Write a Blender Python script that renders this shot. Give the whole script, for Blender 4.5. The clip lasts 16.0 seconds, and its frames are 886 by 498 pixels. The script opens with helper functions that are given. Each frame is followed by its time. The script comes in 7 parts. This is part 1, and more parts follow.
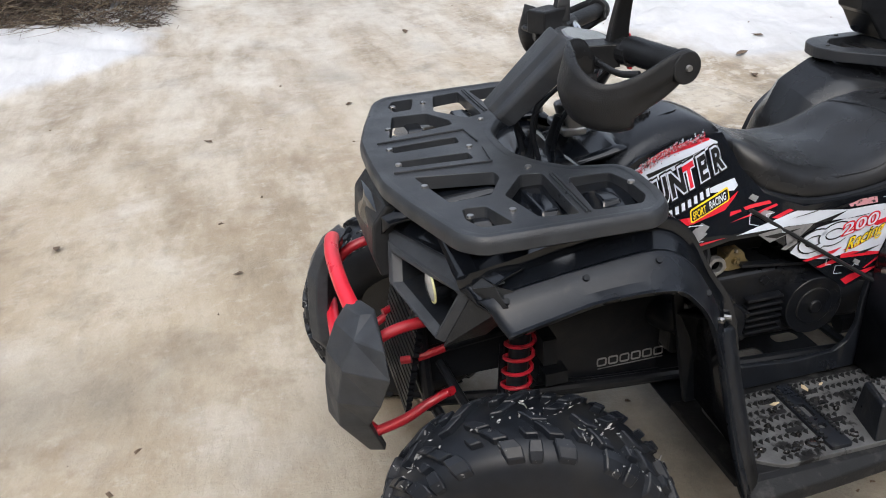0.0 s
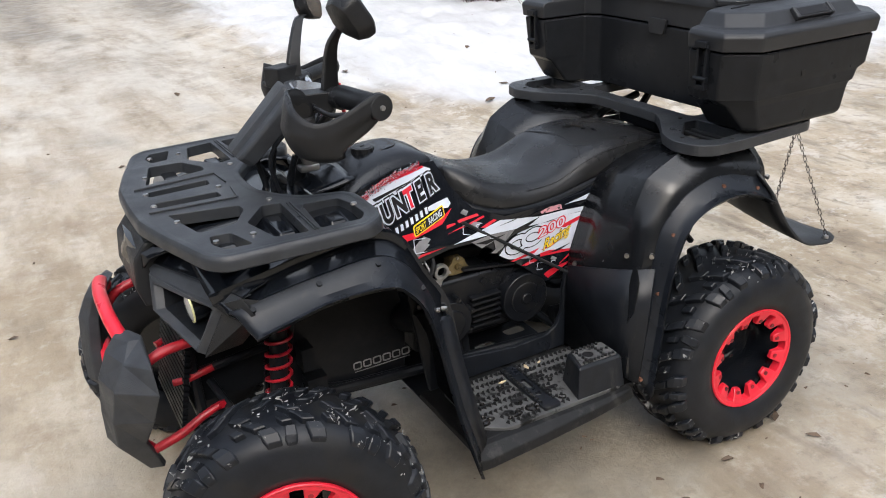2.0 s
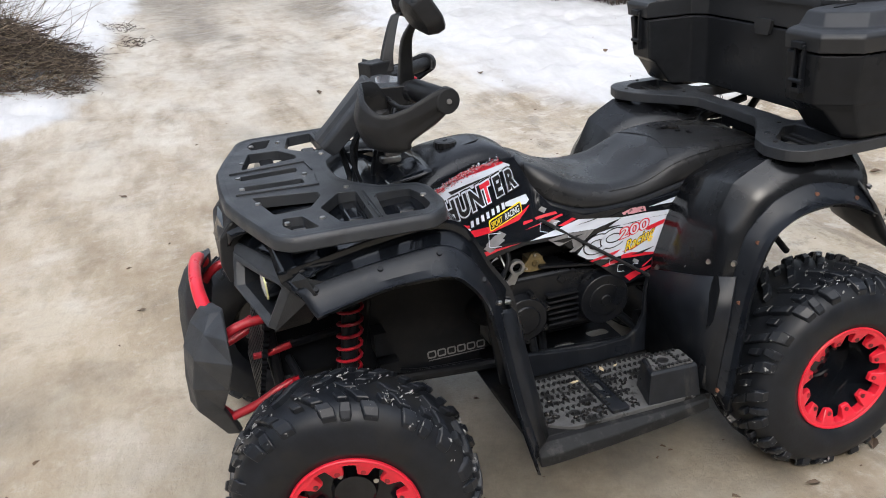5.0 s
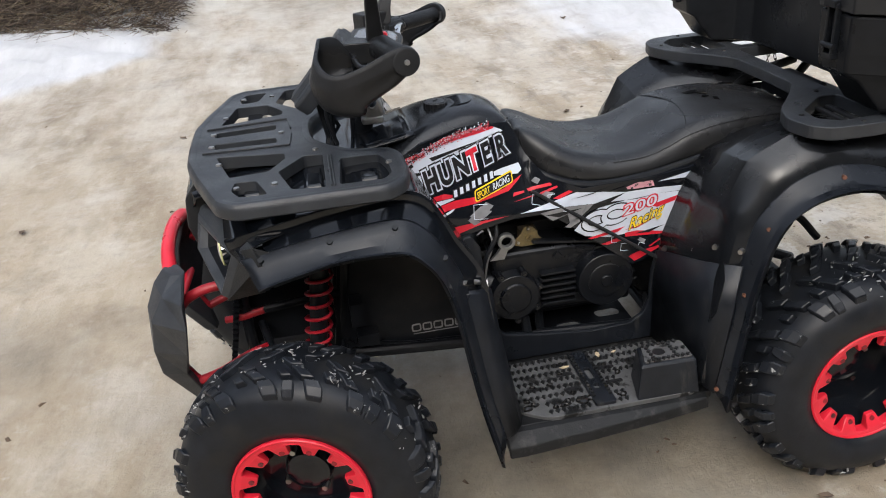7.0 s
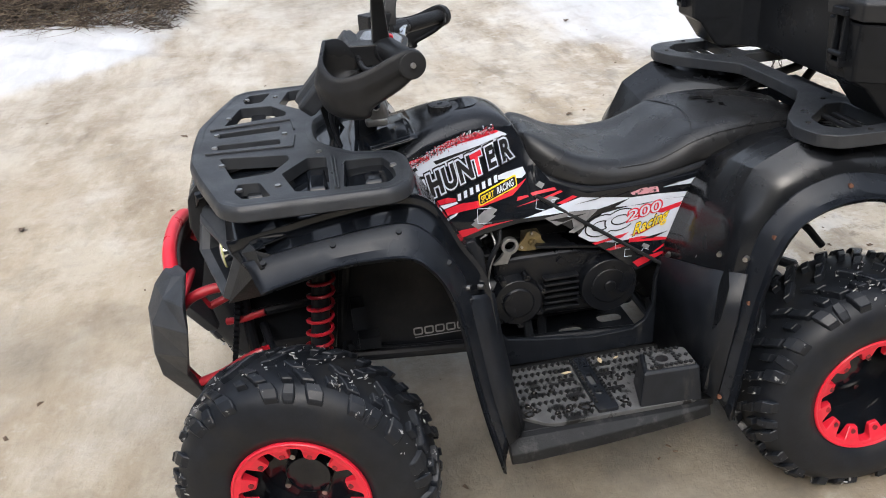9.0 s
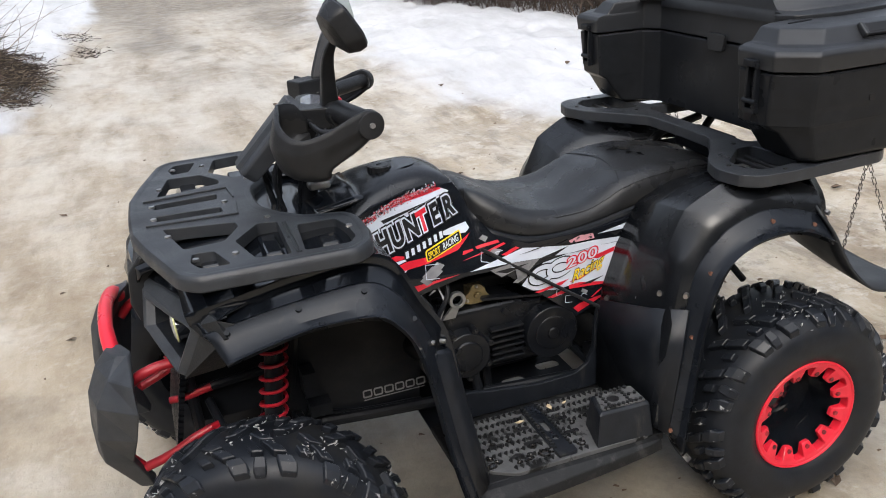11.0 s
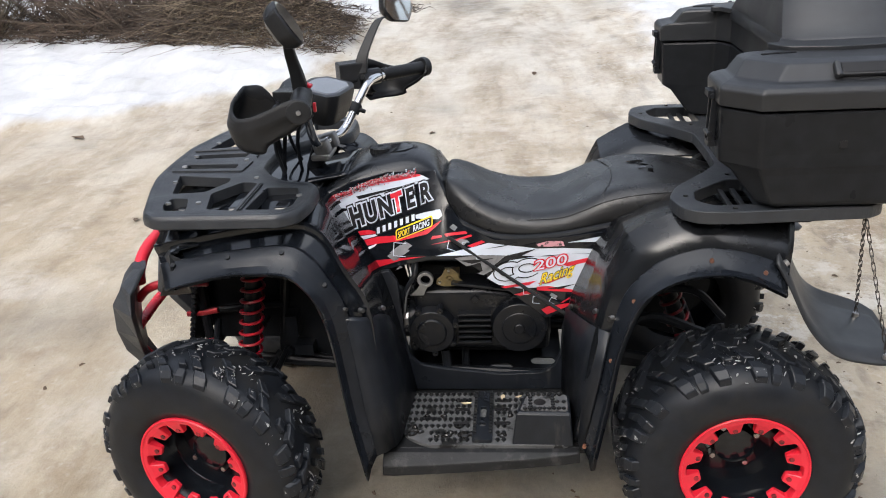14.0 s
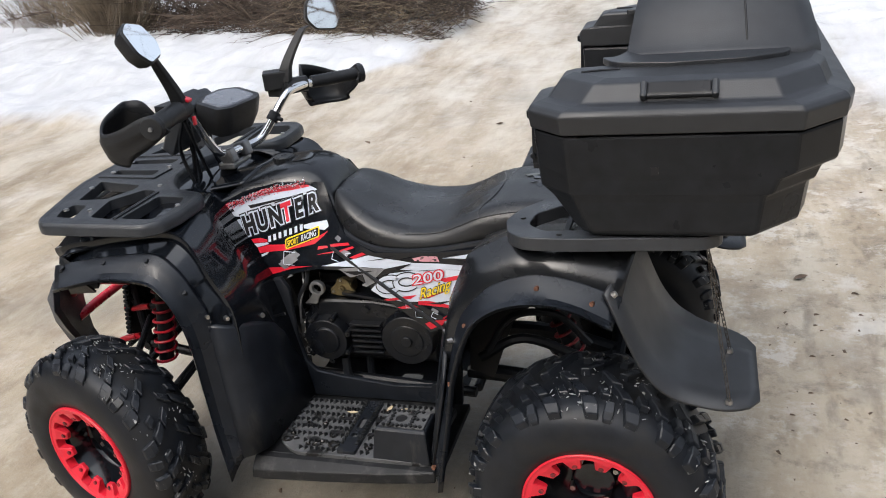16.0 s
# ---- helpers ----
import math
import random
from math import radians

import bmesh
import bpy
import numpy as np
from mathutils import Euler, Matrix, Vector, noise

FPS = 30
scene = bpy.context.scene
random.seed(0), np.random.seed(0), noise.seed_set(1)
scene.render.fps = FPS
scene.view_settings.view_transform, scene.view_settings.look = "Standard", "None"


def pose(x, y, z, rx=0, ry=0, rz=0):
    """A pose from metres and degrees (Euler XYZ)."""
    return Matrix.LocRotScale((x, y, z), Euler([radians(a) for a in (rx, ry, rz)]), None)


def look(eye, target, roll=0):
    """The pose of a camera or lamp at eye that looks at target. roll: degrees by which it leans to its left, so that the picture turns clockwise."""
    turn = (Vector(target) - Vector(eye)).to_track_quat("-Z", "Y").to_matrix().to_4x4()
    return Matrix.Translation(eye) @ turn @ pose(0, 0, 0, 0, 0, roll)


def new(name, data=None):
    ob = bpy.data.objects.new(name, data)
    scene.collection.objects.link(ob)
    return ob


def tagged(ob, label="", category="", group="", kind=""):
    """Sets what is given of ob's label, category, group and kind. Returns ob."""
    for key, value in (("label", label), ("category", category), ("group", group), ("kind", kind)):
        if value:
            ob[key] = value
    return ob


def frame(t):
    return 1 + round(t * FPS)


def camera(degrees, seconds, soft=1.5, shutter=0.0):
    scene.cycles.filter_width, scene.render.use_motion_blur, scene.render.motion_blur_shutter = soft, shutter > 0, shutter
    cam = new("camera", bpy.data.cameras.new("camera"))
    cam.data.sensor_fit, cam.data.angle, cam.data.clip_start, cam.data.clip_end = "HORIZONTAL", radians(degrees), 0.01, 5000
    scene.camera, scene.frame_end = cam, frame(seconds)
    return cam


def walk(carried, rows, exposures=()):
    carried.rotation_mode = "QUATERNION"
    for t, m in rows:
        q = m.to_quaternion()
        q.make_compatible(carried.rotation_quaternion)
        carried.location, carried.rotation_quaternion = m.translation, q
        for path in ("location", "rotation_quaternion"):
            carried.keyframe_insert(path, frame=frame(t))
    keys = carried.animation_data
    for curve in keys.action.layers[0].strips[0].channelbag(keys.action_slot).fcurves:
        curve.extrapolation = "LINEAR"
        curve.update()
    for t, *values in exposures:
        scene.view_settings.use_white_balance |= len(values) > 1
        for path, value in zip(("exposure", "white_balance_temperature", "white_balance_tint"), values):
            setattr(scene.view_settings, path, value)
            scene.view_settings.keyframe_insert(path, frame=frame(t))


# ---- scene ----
cam = camera(55.6, 16.0, soft=1.0)
PATH = [
    (0, (-0.363, -1.514, 1.422), (0.027, 0.226, 0.518), -4.1),
    (0.5, (-0.326, -1.601, 1.415), (0.133, 0.114, 0.493), -4.7),
    (1, (-0.383, -1.69, 1.448), (0.32, -0.048, 0.548), -4.6),
    (1.5, (-0.402, -1.758, 1.452), (0.441, -0.16, 0.594), -2.9),
    (2, (-0.348, -1.825, 1.465), (0.498, -0.205, 0.653), -3.2),
    (2.5, (-0.323, -1.845, 1.476), (0.555, -0.218, 0.712), -3.5),
    (3, (-0.307, -1.847, 1.471), (0.601, -0.227, 0.726), -2.7),
    (3.5, (-0.29, -1.881, 1.47), (0.554, -0.233, 0.714), -2.1),
    (4, (-0.258, -1.908, 1.451), (0.426, -0.196, 0.676), -2.6),
    (4.5, (-0.236, -1.93, 1.463), (0.346, -0.186, 0.678), -3.7),
    (4.7, (-0.23, -1.936, 1.455), (0.334, -0.184, 0.674), -4.1),
    (6.8, (0.081, -1.844, 1.427), (0.358, -0.046, 0.596), -4.9),
    (7, (0.107, -1.859, 1.426), (0.375, -0.086, 0.54), -5.1),
    (7.5, (0.156, -1.865, 1.404), (0.466, -0.137, 0.447), -4.7),
    (8, (0.157, -1.87, 1.427), (0.49, -0.134, 0.493), -3.2),
    (8.5, (0.137, -1.872, 1.427), (0.416, -0.1, 0.543), -3.0),
    (9, (0.1, -1.845, 1.429), (0.371, -0.073, 0.544), -4.4),
    (9.2, (0.076, -1.832, 1.439), (0.37, -0.06, 0.56), -5.1),
    (11.3, (-0.084, -1.814, 1.426), (0.528, -0.068, 0.665), -3.8),
    (11.5, (-0.041, -1.854, 1.424), (0.505, -0.094, 0.647), -3.6),
    (12, (0.16, -1.974, 1.442), (0.569, -0.199, 0.615), -2.1),
    (12.5, (0.327, -2.005, 1.467), (0.684, -0.227, 0.623), -1.3),
    (13, (0.515, -1.939, 1.486), (0.722, -0.121, 0.68), -1.9),
    (13.5, (0.644, -1.983, 1.48), (0.613, -0.145, 0.692), -2.6),
    (14, (0.752, -2.064, 1.485), (0.569, -0.238, 0.688), -3.5),
    (14.5, (0.85, -2.08, 1.49), (0.635, -0.244, 0.728), -4.5),
    (15, (0.976, -1.95, 1.488), (0.658, -0.122, 0.743), -5.1),
    (15.5, (1.24, -1.924, 1.476), (0.773, -0.132, 0.72), -6.0),
    (16, (1.455, -1.896, 1.5), (0.864, -0.165, 0.69), -6.9),
]
walk(cam, [(t, look(eye, target, roll)) for t, eye, target, roll in PATH], [(0.0, 0.82), (1.0, 0.94), (2.5, 0.89), (3.3, 0.75), (4.5, 0.84), (7.0, 0.74), (7.5, 0.88), (8.0, 1.12), (8.5, 1.02), (9.0, 0.93), (11.5, 0.83), (12.5, 0.85), (13.2, 0.94), (15.0, 0.96), (16.0, 0.90)])

# ---- world and light ----
world = bpy.data.worlds.new("overcast_sky")
scene.world = world
world.use_nodes = True
_n = world.node_tree.nodes
_sky = _n.new("ShaderNodeTexSky")
_sky.sky_type = "NISHITA"
_sky.sun_disc = False
_sky.sun_elevation, _sky.sun_rotation = radians(38), radians(200)
_sky.air_density, _sky.dust_density, _sky.ozone_density = 1.0, 4.0, 1.0
_hsv = _n.new("ShaderNodeHueSaturation")
_hsv.inputs["Saturation"].default_value = 0.47
world.node_tree.links.new(_sky.outputs[0], _hsv.inputs["Color"])
# an overcast dome is brighter overhead than at its rim
_co, _xyz, _dome, _mul = _n.new("ShaderNodeTexCoord"), _n.new("ShaderNodeSeparateXYZ"), _n.new("ShaderNodeMapRange"), _n.new("ShaderNodeMix")
_dome.inputs["From Min"].default_value, _dome.inputs["From Max"].default_value = 0.0, 0.9
_dome.inputs["To Min"].default_value, _dome.inputs["To Max"].default_value = 0.6, 1.6
_mul.data_type, _mul.blend_type = "RGBA", "MULTIPLY"
_mul.inputs["Factor"].default_value = 1.0
world.node_tree.links.new(_co.outputs["Generated"], _xyz.inputs[0])
world.node_tree.links.new(_xyz.outputs["Z"], _dome.inputs["Value"])
world.node_tree.links.new(_hsv.outputs[0], _mul.inputs["A"])
world.node_tree.links.new(_dome.outputs["Result"], _mul.inputs["B"])
world.node_tree.links.new(_mul.outputs["Result"], _n["Background"].inputs["Color"])
_n["Background"].inputs["Strength"].default_value = 0.15
sun = new("sun", bpy.data.lights.new("sun", "SUN"))
sun.data.energy, sun.data.angle, sun.data.color = 0.5, radians(50), (0.965, 0.98, 1.0)
sun.matrix_world = look((0.5, -0.6, 5), (0.4, 0.6, 0))


# ---- materials ----
def material(name, base, rough=0.5, metal=0.0, vary=0.25, scale=30.0, bump=0.1, bump_scale=200.0, second=None, mask_scale=3.0, mask_edge=0.5, mask_soft=0.1, coat=0.0, rough_vary=0.15, detail=6.0, spec=0.5, bump_dist=0.002, run=1.0):
    """Base colour with grain at one scale and patches of a second colour at another, fine relief and uneven gloss."""
    m = bpy.data.materials.new(name)
    m.use_nodes = True
    nt = m.node_tree
    nodes, links = nt.nodes, nt.links
    bsdf = nodes["Principled BSDF"]
    bsdf.inputs["Metallic"].default_value = metal
    bsdf.inputs["Coat Weight"].default_value = coat
    bsdf.inputs["Coat Roughness"].default_value = 0.12
    bsdf.inputs["Specular IOR Level"].default_value = spec
    geo = nodes.new("ShaderNodeNewGeometry")
    grain = nodes.new("ShaderNodeTexNoise")
    grain.inputs["Scale"].default_value, grain.inputs["Detail"].default_value = scale, detail
    links.new(geo.outputs["Position"], grain.inputs["Vector"])
    tone = nodes.new("ShaderNodeMapRange")
    tone.inputs["From Min"].default_value, tone.inputs["From Max"].default_value = 0.3, 0.7
    tone.inputs["To Min"].default_value, tone.inputs["To Max"].default_value = 1 - vary, 1 + vary
    links.new(grain.outputs["Fac"], tone.inputs["Value"])
    mix = nodes.new("ShaderNodeMix")
    mix.data_type = "RGBA"
    mix.blend_type = "MULTIPLY"
    mix.inputs["Factor"].default_value = 1.0
    mix.inputs["A"].default_value = (*base, 1)
    links.new(tone.outputs["Result"], mix.inputs["B"])
    colour = mix.outputs["Result"]
    if second:
        patch = nodes.new("ShaderNodeTexNoise")
        patch.inputs["Scale"].default_value, patch.inputs["Detail"].default_value = mask_scale, 8.0
        patch.inputs["Roughness"].default_value = 0.65
        runs = nodes.new("ShaderNodeMapping")
        runs.inputs["Scale"].default_value = (1.0, 1.0, run)
        links.new(geo.outputs["Position"], runs.inputs["Vector"])
        links.new(runs.outputs[0], patch.inputs["Vector"])
        edge = nodes.new("ShaderNodeMapRange")
        edge.inputs["From Min"].default_value, edge.inputs["From Max"].default_value = mask_edge - mask_soft, mask_edge + mask_soft
        links.new(patch.outputs["Fac"], edge.inputs["Value"])
        over = nodes.new("ShaderNodeMix")
        over.data_type = "RGBA"
        over.inputs["B"].default_value = (*second, 1)
        links.new(edge.outputs["Result"], over.inputs["Factor"])
        links.new(colour, over.inputs["A"])
        colour = over.outputs["Result"]
    links.new(colour, bsdf.inputs["Base Color"])
    gloss = nodes.new("ShaderNodeTexNoise")
    gloss.inputs["Scale"].default_value, gloss.inputs["Detail"].default_value = 9.0, 5.0
    links.new(geo.outputs["Position"], gloss.inputs["Vector"])
    span = nodes.new("ShaderNodeMapRange")
    span.inputs["From Min"].default_value, span.inputs["From Max"].default_value = 0.3, 0.7
    span.inputs["To Min"].default_value, span.inputs["To Max"].default_value = max(rough - rough_vary, 0.02), min(rough + rough_vary, 1.0)
    links.new(gloss.outputs["Fac"], span.inputs["Value"])
    links.new(span.outputs["Result"], bsdf.inputs["Roughness"])
    if bump:
        fine = nodes.new("ShaderNodeTexNoise")
        fine.inputs["Scale"].default_value, fine.inputs["Detail"].default_value = bump_scale, 3.0
        links.new(geo.outputs["Position"], fine.inputs["Vector"])
        relief = nodes.new("ShaderNodeBump")
        relief.inputs["Strength"].default_value, relief.inputs["Distance"].default_value = bump, bump_dist
        links.new(fine.outputs["Fac"], relief.inputs["Height"])
        links.new(relief.outputs["Normal"], bsdf.inputs["Normal"])
    return m


PLASTIC = material("textured_black_plastic", (0.0152, 0.0162, 0.0182), 0.40, spec=0.26, bump=0.35, bump_scale=500, second=(0.017, 0.0172, 0.018), mask_scale=14, mask_edge=0.58)
GLOSSY = material("gloss_black_plastic", (0.0063, 0.0078, 0.0108), 0.12, spec=0.46, rough_vary=0.07, bump=0.02, bump_scale=60, second=(0.011, 0.011, 0.0115), mask_scale=20, mask_edge=0.64)
FENDER = material("scuffed_black_plastic", (0.0076, 0.0086, 0.0105), 0.25, spec=0.48, rough_vary=0.09, bump=0.03, bump_scale=120, second=(0.014, 0.0142, 0.0148), mask_scale=26, mask_edge=0.66, mask_soft=0.08)
DIRTY = material("dusty_black_plastic", (0.0146, 0.0155, 0.0168), 0.45, spec=0.3, bump=0.3, bump_scale=250, second=(0.045, 0.043, 0.04), mask_scale=34, mask_edge=0.64, mask_soft=0.06)
TREADPLATE = material("dirty_footboard", (0.078, 0.0785, 0.080), 0.50, spec=0.35, bump=0.3, bump_scale=180, second=(0.008, 0.008, 0.008), mask_scale=22, mask_edge=0.565, mask_soft=0.025)
VINYL = material("seat_vinyl", (0.0158, 0.0169, 0.0191), 0.30, spec=0.42, bump=0.3, bump_scale=420, second=(0.014, 0.014, 0.0145), mask_scale=8)
RED = material("red_paint", (0.70, 0.02, 0.042), 0.32, vary=0.06, bump=0.05, bump_scale=90, rough_vary=0.08)
RUBBER = material("tyre_rubber", (0.0088, 0.0106, 0.0144), 0.44, spec=0.30, vary=0.3, bump=0.12, bump_scale=160, second=(0.016, 0.0158, 0.0155), mask_scale=9, mask_edge=0.60)
LUG = material("snowy_tread_rubber", (0.0103, 0.0125, 0.0169), 0.40, spec=0.32, bump=0.25, bump_scale=120, second=(0.36, 0.36, 0.355), mask_scale=60, mask_edge=0.652, mask_soft=0.03)
DARK = material("black_steel", (0.0073, 0.0088, 0.0118), 0.42, spec=0.25, bump=0.2, bump_scale=120, second=(0.013, 0.0122, 0.0115), mask_scale=30, mask_edge=0.63)
ENGINE = material("engine_casting", (0.0050, 0.0059, 0.0080), 0.34, spec=0.36, bump=0.2, bump_scale=220, second=(0.013, 0.0128, 0.0125), mask_scale=25, mask_edge=0.62)
CHROME = material("chrome", (0.75, 0.75, 0.75), 0.12, metal=1.0, vary=0.05, bump=0.0, rough_vary=0.05)
STEEL = material("bolt_steel", (0.42, 0.41, 0.4), 0.35, metal=1.0, bump=0.1)
OLDRED = material("dirty_red_paint", (0.3, 0.012, 0.02), 0.45, second=(0.02, 0.015, 0.015), mask_scale=40, mask_edge=0.5)
SHIELD = material("grey_shield_plastic", (0.0300, 0.0339, 0.0403), 0.48, spec=0.35, bump=0.25, bump_scale=450, second=(0.044, 0.046, 0.050), mask_scale=14, mask_edge=0.57, mask_soft=0.12)
RUST = material("rusty_bolt", (0.13, 0.055, 0.032), 0.7, metal=0.2, bump=0.2)
SCREW = material("dark_screw", (0.05, 0.05, 0.05), 0.35, metal=0.8, bump=0.1)
BOXLID = material("dusty_lid_plastic", (0.0185, 0.0202, 0.0232), 0.44, spec=0.46, rough_vary=0.08, bump=0.12, bump_scale=420, second=(0.019, 0.0206, 0.0236), mask_scale=6, mask_edge=0.55, mask_soft=0.2)
BOXBODY = material("black_box_plastic", (0.0130, 0.0143, 0.0167), 0.32, spec=0.16, rough_vary=0.08, bump=0.1, bump_scale=420, second=(0.0135, 0.0145, 0.016), mask_scale=9, mask_edge=0.6, mask_soft=0.15)
SPLASH = material("streaked_splash_plastic", (0.0090, 0.0109, 0.0147), 0.40, spec=0.32, bump=0.1, bump_scale=200, second=(0.040, 0.0395, 0.038), mask_scale=30, mask_edge=0.66, mask_soft=0.09, run=0.16)
SLUSH = material("grey_slush", (0.30, 0.30, 0.30), 0.35, vary=0.4, scale=90, bump=0.3, bump_scale=200)
STRAW = material("pale_straw", (0.55, 0.44, 0.28), 0.8, bump=0.2)
SPRING = material("dusty_red_spring", (0.40, 0.009, 0.024), 0.4, vary=0.2, bump=0.1, second=(0.12, 0.01, 0.014), mask_scale=30, mask_edge=0.6)
RACK = material("dusty_rack_plastic", (0.0264, 0.0298, 0.0353), 0.42, spec=0.4, bump=0.3, bump_scale=420, second=(0.034, 0.0362, 0.040), mask_scale=11, mask_edge=0.55, mask_soft=0.15)
BRACKET = material("bracket_red_paint", (0.34, 0.010, 0.02), 0.38, vary=0.12, bump=0.06, bump_scale=90, second=(0.2, 0.01, 0.015), mask_scale=22, mask_edge=0.62)
DUSTBOARD = material("dusty_footboard_edge", (0.0085, 0.0088, 0.0095), 0.48, spec=0.25, bump=0.3, bump_scale=240, second=(0.034, 0.0335, 0.032), mask_scale=26, mask_edge=0.61, mask_soft=0.07)
WETSPOT = material("wet_vinyl", (0.003, 0.003, 0.0033), 0.06, spec=0.5, bump=0.0, rough_vary=0.02)
FLARE = material("satin_flare_plastic", (0.0088, 0.0108, 0.0147), 0.30, spec=0.34, rough_vary=0.09, bump=0.06, bump_scale=260, second=(0.020, 0.0202, 0.0205), mask_scale=30, mask_edge=0.66, mask_soft=0.07)
BRASS = material("brass_casting", (0.24, 0.185, 0.09), 0.42, metal=0.7, bump=0.2, second=(0.12, 0.1, 0.06), mask_scale=40)
ALLOY = material("grey_alloy", (0.30, 0.30, 0.30), 0.4, metal=0.8, bump=0.2)
MIRROR = material("mirror_glass", (0.9, 0.92, 0.93), 0.03, metal=1.0, vary=0.02, bump=0.0, rough_vary=0.01)
SCREEN = material("clear_screen", (0.10, 0.105, 0.12), 0.10, bump=0.0, coat=0.6, vary=0.1)
LENS = material("headlight_lens", (0.4000, 0.4100, 0.4000), 0.10, metal=0.25, bump=0.4, bump_scale=110, vary=0.15, scale=60, coat=0.5, second=(0.25, 0.26, 0.25), mask_scale=45, mask_edge=0.60, mask_soft=0.03)
YELLOW_RING = material("yellow_lens_edge", (0.70, 0.70, 0.36), 0.3, bump=0.0)
WHITE_FILM = material("white_film", (0.5800, 0.6273, 0.7155), 0.22, vary=0.05, bump=0.02, rough_vary=0.06)
RED_FILM = material("red_film", (0.60, 0.016, 0.034), 0.3, vary=0.06, bump=0.03, rough_vary=0.06)
BLACK_FILM = material("black_film", (0.0144, 0.0144, 0.0156), 0.3, spec=0.2, bump=0.03, rough_vary=0.06)
WET_MUD = material("wet_black_mud", (0.012, 0.0115, 0.011), 0.16, spec=0.5, bump=0.4, bump_scale=150)
GREY_FILM = material("grey_film", (0.2, 0.2, 0.21), 0.3, bump=0.03)
PINK_FILM = material("mottled_pink_film", (0.62, 0.30, 0.34), 0.3, vary=0.1, bump=0.02, second=(0.03, 0.02, 0.022), mask_scale=90, mask_edge=0.55, mask_soft=0.02)
YELLOW_FILM = material("yellow_film", (0.85, 0.6, 0.03), 0.3, vary=0.05, bump=0.03)
CHAIN = material("chain_steel", (0.12, 0.115, 0.105), 0.45, metal=0.9, bump=0.2, second=(0.07, 0.052, 0.04), mask_scale=60)
TWIG = material("bare_twig_bark", (0.078, 0.056, 0.041), 0.85, vary=0.45, scale=6, bump=0.3)
REED = material("dry_grass_straw", (0.19, 0.15, 0.105), 0.85, vary=0.5, scale=5, bump=0.2)
BROWN = material("dead_brown_stems", (0.055, 0.04, 0.031), 0.9, vary=0.5, scale=7, bump=0.2)
DARK_BACKDROP = material("dark_unseen_backdrop", (0.045, 0.04, 0.035), 0.9, vary=0.6, scale=2.0, bump=0.0, second=(0.12, 0.12, 0.12), mask_scale=0.8, mask_edge=0.6)
LEAF = material("dead_leaf", (0.11, 0.075, 0.05), 0.8, bump=0.2)


